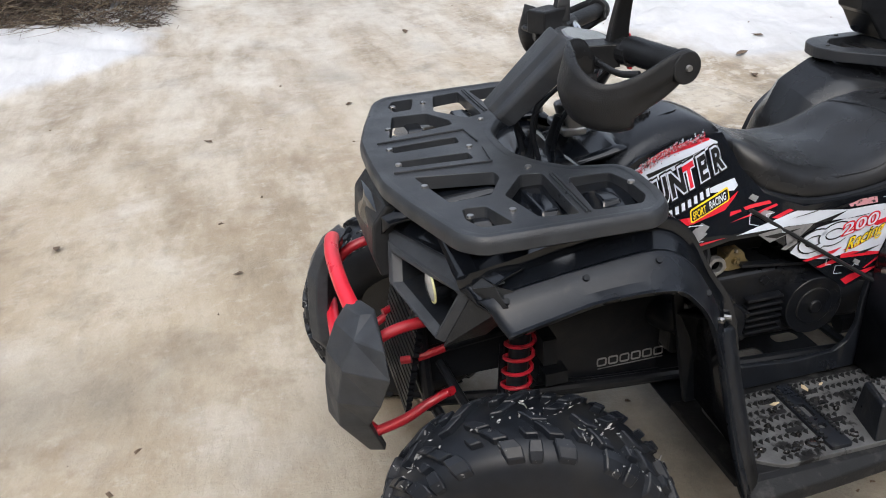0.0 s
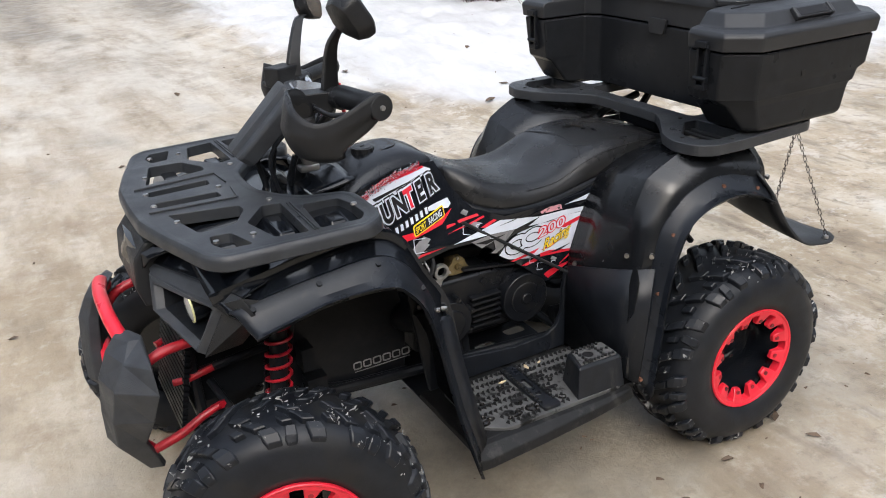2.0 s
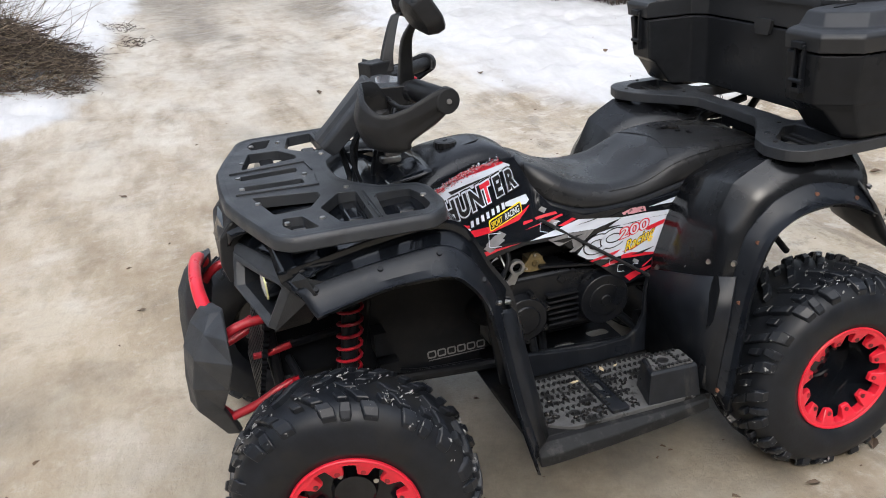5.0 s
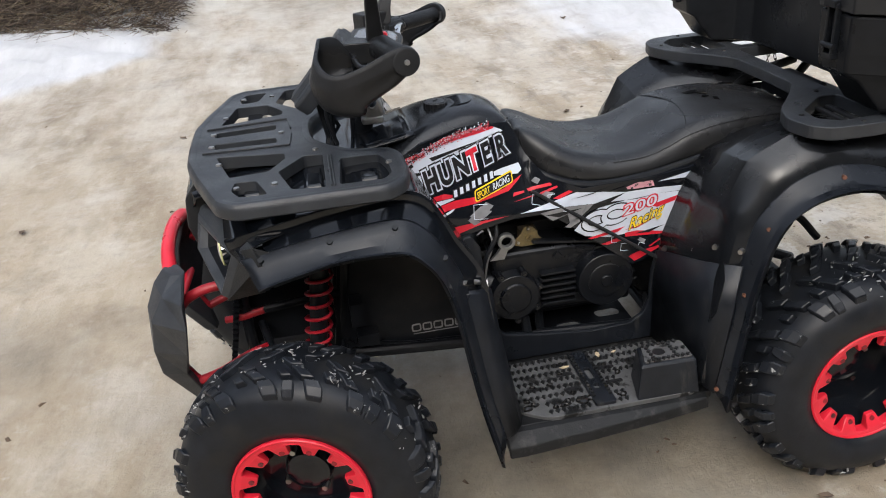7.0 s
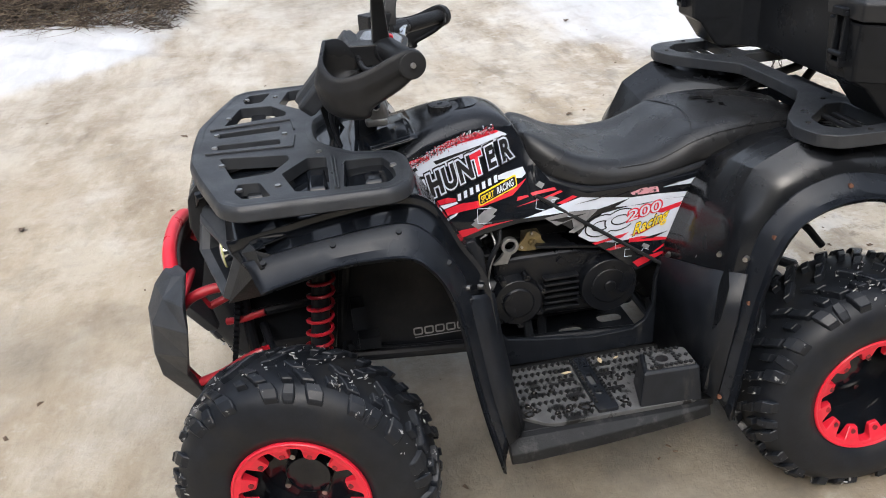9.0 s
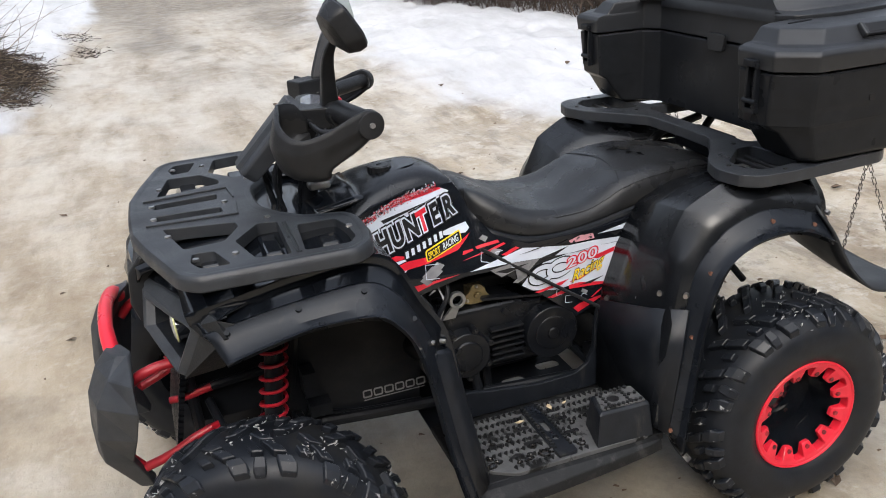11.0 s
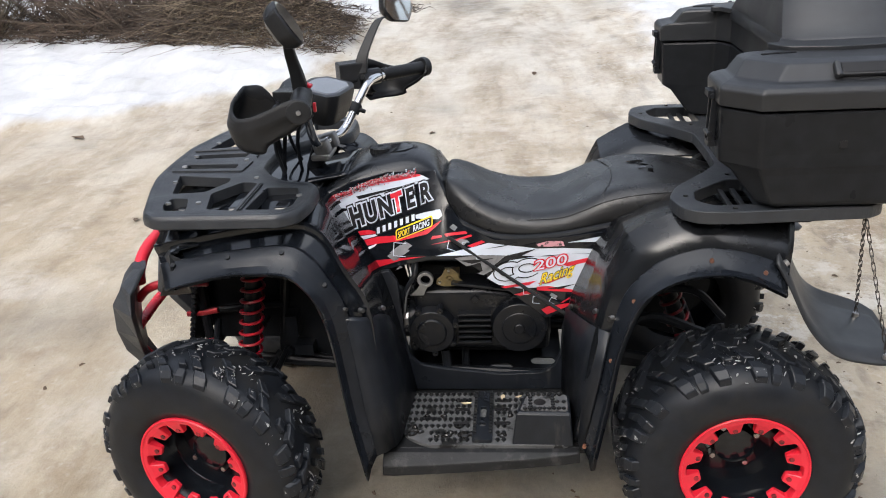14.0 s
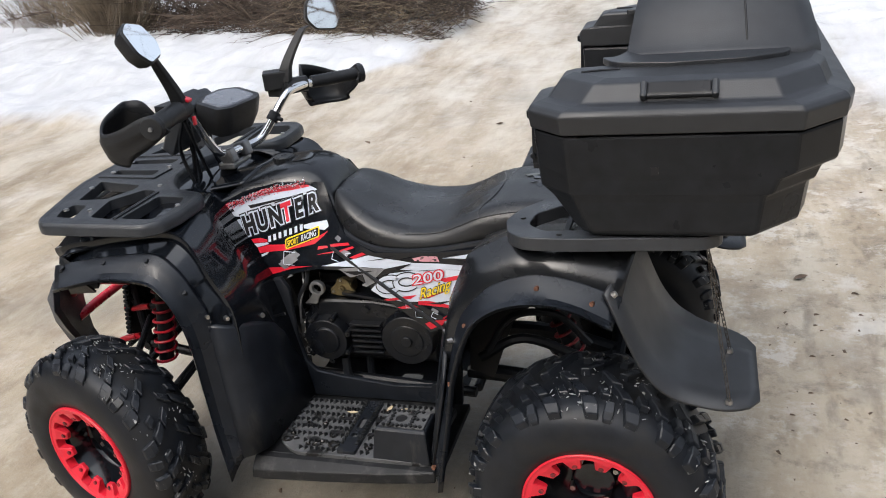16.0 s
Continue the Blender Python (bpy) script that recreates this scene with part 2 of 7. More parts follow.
def ground_material():
    """Trodden snow, brown ice, grey wet ice and the bike's painted shade, laid by the surface's own coverage values."""
    m = bpy.data.materials.new("snow_and_ice")
    m.use_nodes = True
    nt = m.node_tree
    nodes, links = nt.nodes, nt.links
    bsdf = nodes["Principled BSDF"]
    geo = nodes.new("ShaderNodeNewGeometry")

    def noise_tex(scale, detail=6.0, rough=0.6):
        n = nodes.new("ShaderNodeTexNoise")
        n.inputs["Scale"].default_value, n.inputs["Detail"].default_value, n.inputs["Roughness"].default_value = scale, detail, rough
        links.new(geo.outputs["Position"], n.inputs["Vector"])
        return n.outputs["Fac"]

    def ramp(value, lo, hi, a=0.0, b=1.0):
        n = nodes.new("ShaderNodeMapRange")
        for key, v in (("From Min", lo), ("From Max", hi), ("To Min", a), ("To Max", b)):
            n.inputs[key].default_value = v
        links.new(value, n.inputs["Value"])
        return n.outputs["Result"]

    def blend(fac, a, b):
        n = nodes.new("ShaderNodeMix")
        n.data_type = "RGBA"
        links.new(fac, n.inputs["Factor"])
        for key, v in (("A", a), ("B", b)):
            if isinstance(v, tuple):
                n.inputs[key].default_value = (*v, 1)
            else:
                links.new(v, n.inputs[key])
        return n.outputs["Result"]

    def maths(op, a, b):
        n = nodes.new("ShaderNodeMath")
        n.operation = op
        for k, v in enumerate((a, b)):
            if isinstance(v, float):
                n.inputs[k].default_value = v
            else:
                links.new(v, n.inputs[k])
        return n.outputs[0]

    cover = nodes.new("ShaderNodeAttribute")
    cover.attribute_name = "snow"
    # also carries the bike's shade, painted into the ice colour
    wet = nodes.new("ShaderNodeAttribute")
    wet.attribute_name = "wet"
    stretch = nodes.new("ShaderNodeMapping")
    stretch.inputs["Scale"].default_value = (1.0, 0.29, 1.0)
    stretch.inputs["Rotation"].default_value = (0, 0, radians(-12))
    links.new(geo.outputs["Position"], stretch.inputs["Vector"])

    def streak(scale, detail=7.0, rough=0.62):
        n = nodes.new("ShaderNodeTexNoise")
        n.inputs["Scale"].default_value, n.inputs["Detail"].default_value, n.inputs["Roughness"].default_value = scale, detail, rough
        links.new(stretch.outputs[0], n.inputs["Vector"])
        return n.outputs["Fac"]

    big, mid, fine, speck = streak(0.9), streak(3.0, 8.0, 0.66), noise_tex(13.0, 9.0, 0.72), noise_tex(60.0, 4.0, 0.7)
    grit, blotch, band = noise_tex(6.0, 9.0, 0.72), noise_tex(1.7, 5.0, 0.6), streak(8.0, 6.0, 0.6)
    clod, stain = noise_tex(4.2, 12.0, 0.74), noise_tex(2.4, 10.0, 0.7)
    ice = blend(ramp(big, 0.36, 0.60), ICE_DARK, ICE_LIGHT)
    ice = blend(ramp(mid, 0.47, 0.60, 0.0, 0.85), ice, ICE_PALE)
    ice = blend(ramp(band, 0.54, 0.66, 0.0, 0.5), ice, ICE_PALE)
    ice = blend(ramp(mid, 0.43, 0.32, 0.0, 0.55), ice, ICE_MUD)
    ice = blend(ramp(blotch, 0.44, 0.30, 0.0, 0.6), ice, ICE_MUD)
    ice = blend(ramp(stain, 0.48, 0.35, 0.0, 0.62), ice, ICE_STAIN)
    ice = blend(ramp(blotch, 0.56, 0.68, 0.0, 0.5), ice, ICE_WHITE)
    ice = blend(ramp(fine, 0.56, 0.68, 0.0, 0.35), ice, ICE_WHITE)
    sep = nodes.new("ShaderNodeSeparateXYZ")
    links.new(geo.outputs["Position"], sep.inputs[0])
    crust = ramp(sep.outputs["X"], 0.2, 1.9, 0.30, 1.0)
    ice = blend(maths("MULTIPLY", crust, ramp(grit, 0.46, 0.33, 0.0, 0.75)), ice, ICE_MUD)
    ice = blend(maths("MULTIPLY", crust, ramp(grit, 0.54, 0.64, 0.0, 0.55)), ice, ICE_WHITE)
    ice = blend(maths("MULTIPLY", crust, ramp(band, 0.45, 0.35, 0.0, 0.6)), ice, ICE_MUD)
    ice = blend(maths("MULTIPLY", crust, ramp(fine, 0.45, 0.35, 0.0, 0.65)), ice, ICE_MUD)
    ice = blend(maths("MULTIPLY", crust, ramp(clod, 0.55, 0.61, 0.0, 0.6)), ice, ICE_WHITE)
    rime = maths("MULTIPLY", ramp(sep.outputs["Y"], 1.6, 5.0), ramp(mid, 0.35, 0.6, 0.05, 0.62))
    ice = blend(rime, ice, ICE_RIME)
    # one dark tone for wet ice and for the painted underbody shade
    wet_shade_tone = blend(ramp(clod, 0.40, 0.62), ICE_WET_SHADE, (0.285, 0.245, 0.190))
    ice = blend(ramp(wet.outputs["Fac"], 0.0, 1.0, 0.0, 0.85), ice, wet_shade_tone)
    ice = blend(ramp(speck, 0.70, 0.74, 0.0, 0.5), ice, (0.09, 0.065, 0.045))
    snow = blend(ramp(mid, 0.35, 0.6), (0.44, 0.45, 0.46), (0.565, 0.575, 0.59))
    snow = blend(ramp(speck, 0.69, 0.73, 0.0, 0.5), snow, (0.2, 0.16, 0.12))
    edge = maths("ADD", cover.outputs["Fac"], maths("MULTIPLY", maths("SUBTRACT", mid, 0.5), 1.1))
    mask = ramp(edge, 0.30, 0.85)
    links.new(blend(mask, ice, snow), bsdf.inputs["Base Color"])
    gloss = maths("ADD", ramp(grit, 0.35, 0.65, 0.32, 0.62), maths("MULTIPLY", mask, 0.3))
    links.new(gloss, bsdf.inputs["Roughness"])
    height = maths("ADD", maths("MULTIPLY", fine, 0.6), maths("ADD", maths("MULTIPLY", speck, 0.25), maths("ADD", maths("MULTIPLY", mid, 1.2), maths("MULTIPLY", clod, 0.9))))
    relief = nodes.new("ShaderNodeBump")
    relief.inputs["Strength"].default_value, relief.inputs["Distance"].default_value = 0.55, 0.02
    links.new(height, relief.inputs["Height"])
    links.new(relief.outputs["Normal"], bsdf.inputs["Normal"])
    return m


ICE_RIME = (0.565, 0.55, 0.505)
ICE_DARK, ICE_LIGHT, ICE_PALE = (0.265, 0.208, 0.138), (0.405, 0.335, 0.238), (0.50, 0.445, 0.35)
ICE_STAIN = (0.235, 0.170, 0.105)
ICE_WHITE, ICE_MUD, ICE_WET_SHADE = (0.62, 0.595, 0.54), (0.14, 0.108, 0.073), (0.152, 0.137, 0.116)
GROUND = ground_material()


# ---- mesh helpers ----
def part(name, bm, mat, parent=None, label="", smooth=False, bevel=0.0, solid=0.0, segments=2, angle=35):
    """Links a bmesh as one mesh object, under a thing or a part."""
    bmesh.ops.recalc_face_normals(bm, faces=bm.faces[:])
    me = bpy.data.meshes.new(name)
    bm.to_mesh(me)
    bm.free()
    ob = new(name, me)
    me.materials.append(mat)
    if smooth:
        for p in me.polygons:
            p.use_smooth = True
        me.set_sharp_from_angle(angle=radians(angle))
    if solid:
        s = ob.modifiers.new("thickness", "SOLIDIFY")
        s.thickness, s.offset = solid, 0
    if bevel:
        b = ob.modifiers.new("worn_edge", "BEVEL")
        b.width, b.segments, b.limit_method, b.angle_limit = bevel, segments, "ANGLE", radians(30)
    ob.parent = parent
    if label:
        ob["label"] = label
    return ob


def box(bm, centre, size, turn=(0, 0, 0)):
    m = pose(*centre, *turn) @ Matrix.Diagonal((*size, 1))
    return bmesh.ops.create_cube(bm, size=1, matrix=m)["verts"]


def between(bm, a, b, r0, r1=None, sides=12):
    """A rod or cone from a to b."""
    a, b = Vector(a), Vector(b)
    r1 = r0 if r1 is None else r1
    m = Matrix.Translation((a + b) / 2) @ (b - a).to_track_quat("Z", "Y").to_matrix().to_4x4()
    bmesh.ops.create_cone(bm, cap_ends=True, segments=sides, radius1=r0, radius2=r1, depth=(b - a).length, matrix=m)


def curve_points(points, steps=6):
    """Catmull-Rom through the points."""
    p = [Vector(q) for q in points]
    p = [2 * p[0] - p[1], *p, 2 * p[-1] - p[-2]]
    out = []
    for i in range(1, len(p) - 2):
        for k in range(steps):
            t = k / steps
            out.append(0.5 * (2 * p[i] + (p[i + 1] - p[i - 1]) * t + (2 * p[i - 1] - 5 * p[i] + 4 * p[i + 1] - p[i + 2]) * t * t + (3 * p[i] - p[i - 1] - 3 * p[i + 1] + p[i + 2]) * t**3))
    return out + [p[-2]]


def tube(bm, points, radius, sides=10, steps=5, smooth_path=True, cap=True):
    path = curve_points(points, steps) if smooth_path else [Vector(q) for q in points]
    radii = radius if isinstance(radius, (list, tuple)) else [radius] * 2
    rings, side = [], None
    for i, p in enumerate(path):
        way = (path[min(i + 1, len(path) - 1)] - path[max(i - 1, 0)]).normalized()
        if side is None:
            side = way.orthogonal().normalized()
        side = (side - way * side.dot(way)).normalized()
        up = way.cross(side)
        f = i / (len(path) - 1) * (len(radii) - 1)
        k = min(int(f), len(radii) - 2)
        r = radii[k] + (radii[k + 1] - radii[k]) * (f - k)
        rings.append([bm.verts.new(p + r * (math.cos(2 * math.pi * a / sides) * side + math.sin(2 * math.pi * a / sides) * up)) for a in range(sides)])
    for a, b in zip(rings, rings[1:]):
        for k in range(sides):
            bm.faces.new((a[k], a[(k + 1) % sides], b[(k + 1) % sides], b[k]))
    if cap:
        bm.faces.new(rings[0][::-1])
        bm.faces.new(rings[-1])


def loft(bm, rows, closed=False, caps=False):
    """Faces over rows of points."""
    v = [[bm.verts.new(p) for p in row] for row in rows]
    n = len(v[0])
    for a, b in zip(v, v[1:]):
        for k in range(n if closed else n - 1):
            bm.faces.new((a[k], a[(k + 1) % n], b[(k + 1) % n], b[k]))
    if caps:
        bm.faces.new(v[0][::-1])
        bm.faces.new(v[-1])
    return v


def smooth_rows(rows, steps=4, across=3):
    """Rows refined by Catmull-Rom along both ways."""
    cols = [curve_points([row[k] for row in rows], steps) for k in range(len(rows[0]))]
    fine = [[col[i] for col in cols] for i in range(len(cols[0]))]
    return [curve_points(row, across) for row in fine] if across > 1 else fine


def lathe(bm, profile, sides=48, closed=False):
    """Turns (radius, height) about the local y axis."""
    rows = [[(r * math.cos(2 * math.pi * a / sides), h, r * math.sin(2 * math.pi * a / sides)) for a in range(sides)] for r, h in profile]
    if closed:
        rows.append(rows[0])
    loft(bm, rows, closed=True)
    bmesh.ops.remove_doubles(bm, verts=bm.verts[:], dist=1e-6)


def plate(bm, outer, holes, put, depth):
    """A flat plate with holes: outline in (u, v), put(u, v, w) gives the place, w runs to depth."""
    flat = bmesh.new()
    for ring in (outer, *holes):
        vs = [flat.verts.new((u, v, 0)) for u, v in ring]
        for a, b in zip(vs, vs[1:] + vs[:1]):
            flat.edges.new((a, b))
    bmesh.ops.triangle_fill(flat, use_beauty=True, edges=flat.edges[:])
    flat.verts.index_update()
    for w in (0.0, depth):
        vs = [bm.verts.new(put(v.co.x, v.co.y, w)) for v in flat.verts]
        for f in flat.faces:
            bm.faces.new([vs[v.index] for v in f.verts])
        if w == 0.0:
            first = vs
    for e in flat.edges:
        if len(e.link_faces) == 1:
            a, b = (v.index for v in e.verts)
            bm.faces.new((first[a], first[b], vs[b], vs[a]))
    flat.free()


def rounded(points, r=0.012, n=3):
    """A polygon with its corners rounded."""
    out, m = [], len(points)
    for i in range(m):
        p, a, b = Vector(points[i]), Vector(points[i - 1]), Vector(points[(i + 1) % m])
        da, db = (a - p), (b - p)
        k = min(r, da.length * 0.45, db.length * 0.45)
        s, e = p + da.normalized() * k, p + db.normalized() * k
        for j in range(n + 1):
            t = j / n
            out.append(tuple((1 - t) ** 2 * s + 2 * t * (1 - t) * p + t * t * e))
    return out


def mirrored(points):
    """The other half of an outline given for y below zero."""
    return points + [(x, -y) for x, y in reversed(points)]


def thing(name, label, category, at=(0, 0, 0), group="", kind=""):
    ob = new(name)
    ob.empty_display_size = 0.1
    ob.location = at
    return tagged(ob, label, category, group, kind)


# ---- ground ----
def smoothstep(a, b, v):
    t = min(max((v - a) / (b - a), 0.0), 1.0)
    return t * t * (3 - 2 * t)


def fbm(x, y, s, o=3):
    return noise.fractal(Vector((x * s, y * s, 3.7)), 1.0, 2.0, o)


def road_sides(y):
    """The left and right edge of the ice road at a distance y."""
    left = -0.95 + 0.05 * (y - 5) if y > 5 else -0.95 - 1.3 * (5 - y)
    right = float(np.interp(y, [0, 1.9, 2.3, 3.0, 3.85, 4.5, 5.5, 7.7, 12, 15, 20], [9.0, 4.1, 3.1, 2.3, 1.95, 1.75, 1.65, 1.7, 2.5, 3.2, 4.5]))
    return left, right


def snow_cover(x, y):
    wob = 0.3 * fbm(x, y, 0.7) + 0.12 * fbm(x, y, 2.3)
    left, right = road_sides(y)
    a = smoothstep(-0.2, 0.45, left - x + wob) * smoothstep(3.1, 4.1, y + wob)
    b = smoothstep(-0.3, 0.8, x - right + wob) * smoothstep(1.7, 3.2, y + wob)
    far = smoothstep(14, 24, math.hypot(x, y))
    return max(a, b, far * (0.0 if left < x < right + 1 or y < 0 else 1.0))


def height(x, y):
    left, right = road_sides(y)
    near = smoothstep(1.4, 2.6, math.hypot(x - 0.6, y))
    h = 0.025 * fbm(x, y, 0.55) * near + 0.008 * fbm(x, y, 2.5) * (0.25 + 0.75 * near)
    s = snow_cover(x, y)
    h += s * (0.07 + 0.05 * fbm(x, y, 1.1) + 0.045 * fbm(x, y, 3.3) + 0.022 * fbm(x, y, 8.0))
    h += 0.09 * smoothstep(0.1, 1.2, left - x) * smoothstep(4.3, 5.4, y)
    h += 0.12 * smoothstep(0.2, 2.0, x - right) * smoothstep(3.4, 5.5, y)
    # two worn wheel tracks
    h -= 0.02 * math.exp(-((x - 0.15) / 0.35) ** 2) * smoothstep(3, 5, y) + 0.02 * math.exp(-((x - 1.2) / 0.3) ** 2) * smoothstep(3, 5, y)
    return h


def spaced(a, b, fine, lo, hi, grow=1.18):
    """Coordinates from a to b, close set between lo and hi and wider beyond."""
    out = list(np.arange(lo, hi + 1e-6, fine))
    step, v = fine, hi
    while v < b:
        step *= grow
        v += step
        out.append(min(v, b))
    step, v = fine, lo
    while v > a:
        step *= grow
        v -= step
        out.insert(0, max(v, a))
    return out


def trodden(x, y):
    """Darker wheel ruts that lead away down the road."""
    one, two = x - (0.2 + 0.30 * (y - 3.85)), x - (0.32 + 0.03 * math.sin(y))
    uneven = 0.5 + 0.7 * fbm(x, y, 1.6)
    return max(0.0, uneven) * (0.32 * math.exp(-((one / 0.22) ** 2)) * smoothstep(3.2, 4.6, y) + 0.25 * math.exp(-((two / 0.2) ** 2)) * smoothstep(4.5, 6.5, y))


# dark patches, wet ice and shade painted under the bike: place, half sizes, strength
WET_SHADE_PATCHES = ((0.23, 9.4, 0.3, 0.8, 0.9), (0.2, 11.2, 0.45, 1.6, 0.9), (2.05, 10.8, 0.6, 1.7, 1.1), (1.3, 15.0, 1.6, 2.5, 0.8), (0.35, 6.9, 0.5, 0.7, 0.35), (0.58, 8.6, 0.10, 0.35, 1.3), (0.45, 8.0, 0.12, 0.12, 1.2), (-0.05, 9.6, 0.35, 0.5, 0.6), (0.95, -0.42, 0.55, 0.22, 0.75), (1.55, -0.25, 0.35, 0.22, 0.55), (1.25, -0.72, 0.25, 0.1, 0.45), (1.75, -0.55, 0.2, 0.12, 0.4), (2.4, 0.9, 0.3, 0.16, 0.5), (2.9, 1.7, 0.35, 0.2, 0.45), (-1.05, 0.7, 0.35, 0.22, 0.8), (0.878, -0.300, 0.07, 0.05, 1.6), (0.7, -0.15, 0.5, 0.35, 0.45), (1.25, -0.1, 0.5, 0.3, 0.5), (0.21, 3.85, 0.06, 0.16, 0.7), (0.34, 3.75, 0.05, 0.14, 0.6), (1.90, 0.36, 0.05, 0.04, 0.8), (1.88, 0.54, 0.10, 0.10, 0.5), (2.1, 0.45, 0.14, 0.10, 0.5), (0.1, 4.0, 0.12, 0.3, 0.4), (2.3, 1.2, 0.2, 0.12, 0.45), (-0.3, 0.2, 0.4, 0.3, 0.35), (0.42, -0.42, 0.38, 0.22, 0.55), (0.20, -0.10, 0.4, 0.35, 0.5), (0.80, 0.15, 0.6, 0.35, 0.5))
xs, ys = spaced(-400, 400, 0.07, -6.0, 7.5), spaced(-400, 400, 0.07, -1.6, 11.0)
verts = [(x, y, height(x, y)) for y in ys for x in xs]
nx = len(xs)
faces = [(j * nx + i, j * nx + i + 1, (j + 1) * nx + i + 1, (j + 1) * nx + i) for j in range(len(ys) - 1) for i in range(nx - 1)]
gm = bpy.data.meshes.new("ground")
gm.from_pydata(verts, [], faces)
gm.attributes.new("snow", "FLOAT", "POINT").data.foreach_set("value", [snow_cover(x, y) for x, y, _ in verts])
# wet far road, ruts and the shade painted below the bike
wet_and_shade = [smoothstep(11.5, 14.5, y + 1.5 * fbm(x, y, 0.5)) * smoothstep(-1, 0, x - road_sides(y)[0]) * smoothstep(1, 0, x - road_sides(y)[1]) * (0.85 + 0.4 * fbm(x, y, 0.6)) + trodden(x, y) + sum(k * math.exp(-((x - p + 0.05 * fbm(x, y, 4.0)) / u) ** 2 - ((y - q + 0.05 * fbm(x, y, 5.0)) / v) ** 2) for p, q, u, v, k in WET_SHADE_PATCHES) for x, y, _ in verts]
gm.attributes.new("wet", "FLOAT", "POINT").data.foreach_set("value", wet_and_shade)
gm.materials.append(GROUND)
for p in gm.polygons:
    p.use_smooth = True
tagged(new("ground", gm), "trodden brown ice road edged with lumpy white snow", "ground", kind="structure")

# ---- quad bike ----
bike = thing("quad_bike", "muddy black quad bike with red rims and white red decals", "quad bike")
FRONT_X, REAR_X = -0.02, 1.235
STEER = -14.0


def build_wheel(width, radius, ring_off, side, at, turn, rear):
    """Knobbly tyre on a black wheel with a red toothed bead ring. side: -1 for the outer face towards -y."""
    hw = width / 2
    bm = bmesh.new()
    lathe(bm, [(0.132, -hw * 0.80), (0.128, -hw * 0.62), (0.120, -hw * 0.5), (0.116, -hw * 0.1), (0.110, 0.0), (0.05, 0.005), (0.045, -0.018), (0.032, -0.022), (0.0001, -0.022)], 40)
    lathe(bm, [(0.132, hw * 0.80), (0.124, hw * 0.5), (0.118, 0.2 * hw), (0.02, 0.2 * hw)], 40)
    m = Matrix.Translation(at) @ pose(0, 0, 0, 0, 0, turn + (180 if side > 0 else 0))
    wheel = part("wheel", bm, GLOSSY, bike, "black pressed wheel", smooth=True)
    wheel.matrix_basis = m
    bm = bmesh.new()
    k = radius
    prof = [(0.130, -hw * 0.78), (0.141, -hw * 0.88), (0.147, -hw * 0.905), (0.150, -hw * 0.93), (0.165, -hw * 0.985), (0.70 * k, -hw), (0.77 * k, -hw * 0.985), (0.83 * k, -hw * 0.94), (0.88 * k, -hw * 0.865), (0.93 * k, -hw * 0.74), (0.957 * k, -hw * 0.5), (0.963 * k, 0)]
    prof = prof + [(r, -h) for r, h in reversed(prof[:-1])]
    lathe(bm, prof, 72)
    part("tyre", bm, RUBBER, wheel, "dirty black rubber tyre sidewall", smooth=True, angle=50)
    bm = bmesh.new()

    def r_at(h):
        h = abs(h) / hw
        return k * float(np.interp(h, [0, 0.5, 0.74, 0.865, 0.94, 0.985, 1.0], [0.963, 0.957, 0.93, 0.88, 0.83, 0.77, 0.70]))

    def lug(a, stations, rise):
        """A rubber block along stations of (offset across, angle shift, half angle)."""
        rows = []
        for h, shift, half in stations:
            ro, ri = r_at(h) + rise * (1.0 if abs(h) < hw * 0.9 else 0.55), r_at(h) - 0.006
            hh = h * (1.0 if abs(h) < hw * 0.85 else 1.015)
            row = []
            for r, s in ((ri, -1.15), (ro, -1), (ro, 1), (ri, 1.15)):
                q = math.radians(a + shift + s * half)
                row.append((r * math.cos(q), hh if r == ro else h, r * math.sin(q)))
            rows.append(row)
        loft(bm, rows, closed=True, caps=True)

    count = 18 if not rear else 20
    wear = random.Random(int(at[0] * 100) + side)
    deep = 0.014 if not rear else 0.017
    for i in range(count):
        a = 360 / count * i
        for s in (-1, 1):
            off = a + (180 / count if s > 0 else 0) + wear.uniform(-0.8, 0.8)
            k0 = 18 / count
            lug(off, [(s * hw * 0.30, 6.5, 2.0 * k0), (s * hw * 0.46, 3.0, 2.6 * k0), (s * hw * 0.60, 0.6, 2.7 * k0)], deep + wear.uniform(-0.002, 0.002))
            lug(off - 3, [(s * hw * 0.64, 2.0, 3.0 * k0), (s * hw * 0.78, 0.2, 3.7 * k0), (s * hw * 0.89, -0.8, 3.3 * k0)], deep + wear.uniform(-0.003, 0.001))
            lug(off + 6, [(s * hw * 0.26, 0, 2.6 * k0), (s * hw * 0.02, 5.5, 2.3 * k0)], deep)
            lug(off + 12, [(s * hw * 0.40, 0, 2.0 * k0), (s * hw * 0.58, -2.5, 2.3 * k0)], deep * 0.9)
            if i % 2 == 0:
                lug(off + 180 / count - 1.5, [(s * hw * 0.68, 0, 2.2 * k0), (s * hw * 0.84, 0, 2.7 * k0), (s * hw * 0.90, 0, 2.3 * k0)], deep * 0.8)
    part("tread", bm, LUG, wheel, "knobbly tread with packed snow", bevel=0.002, segments=1)
    # slush caught between the lugs, in clusters
    bm = bmesh.new()
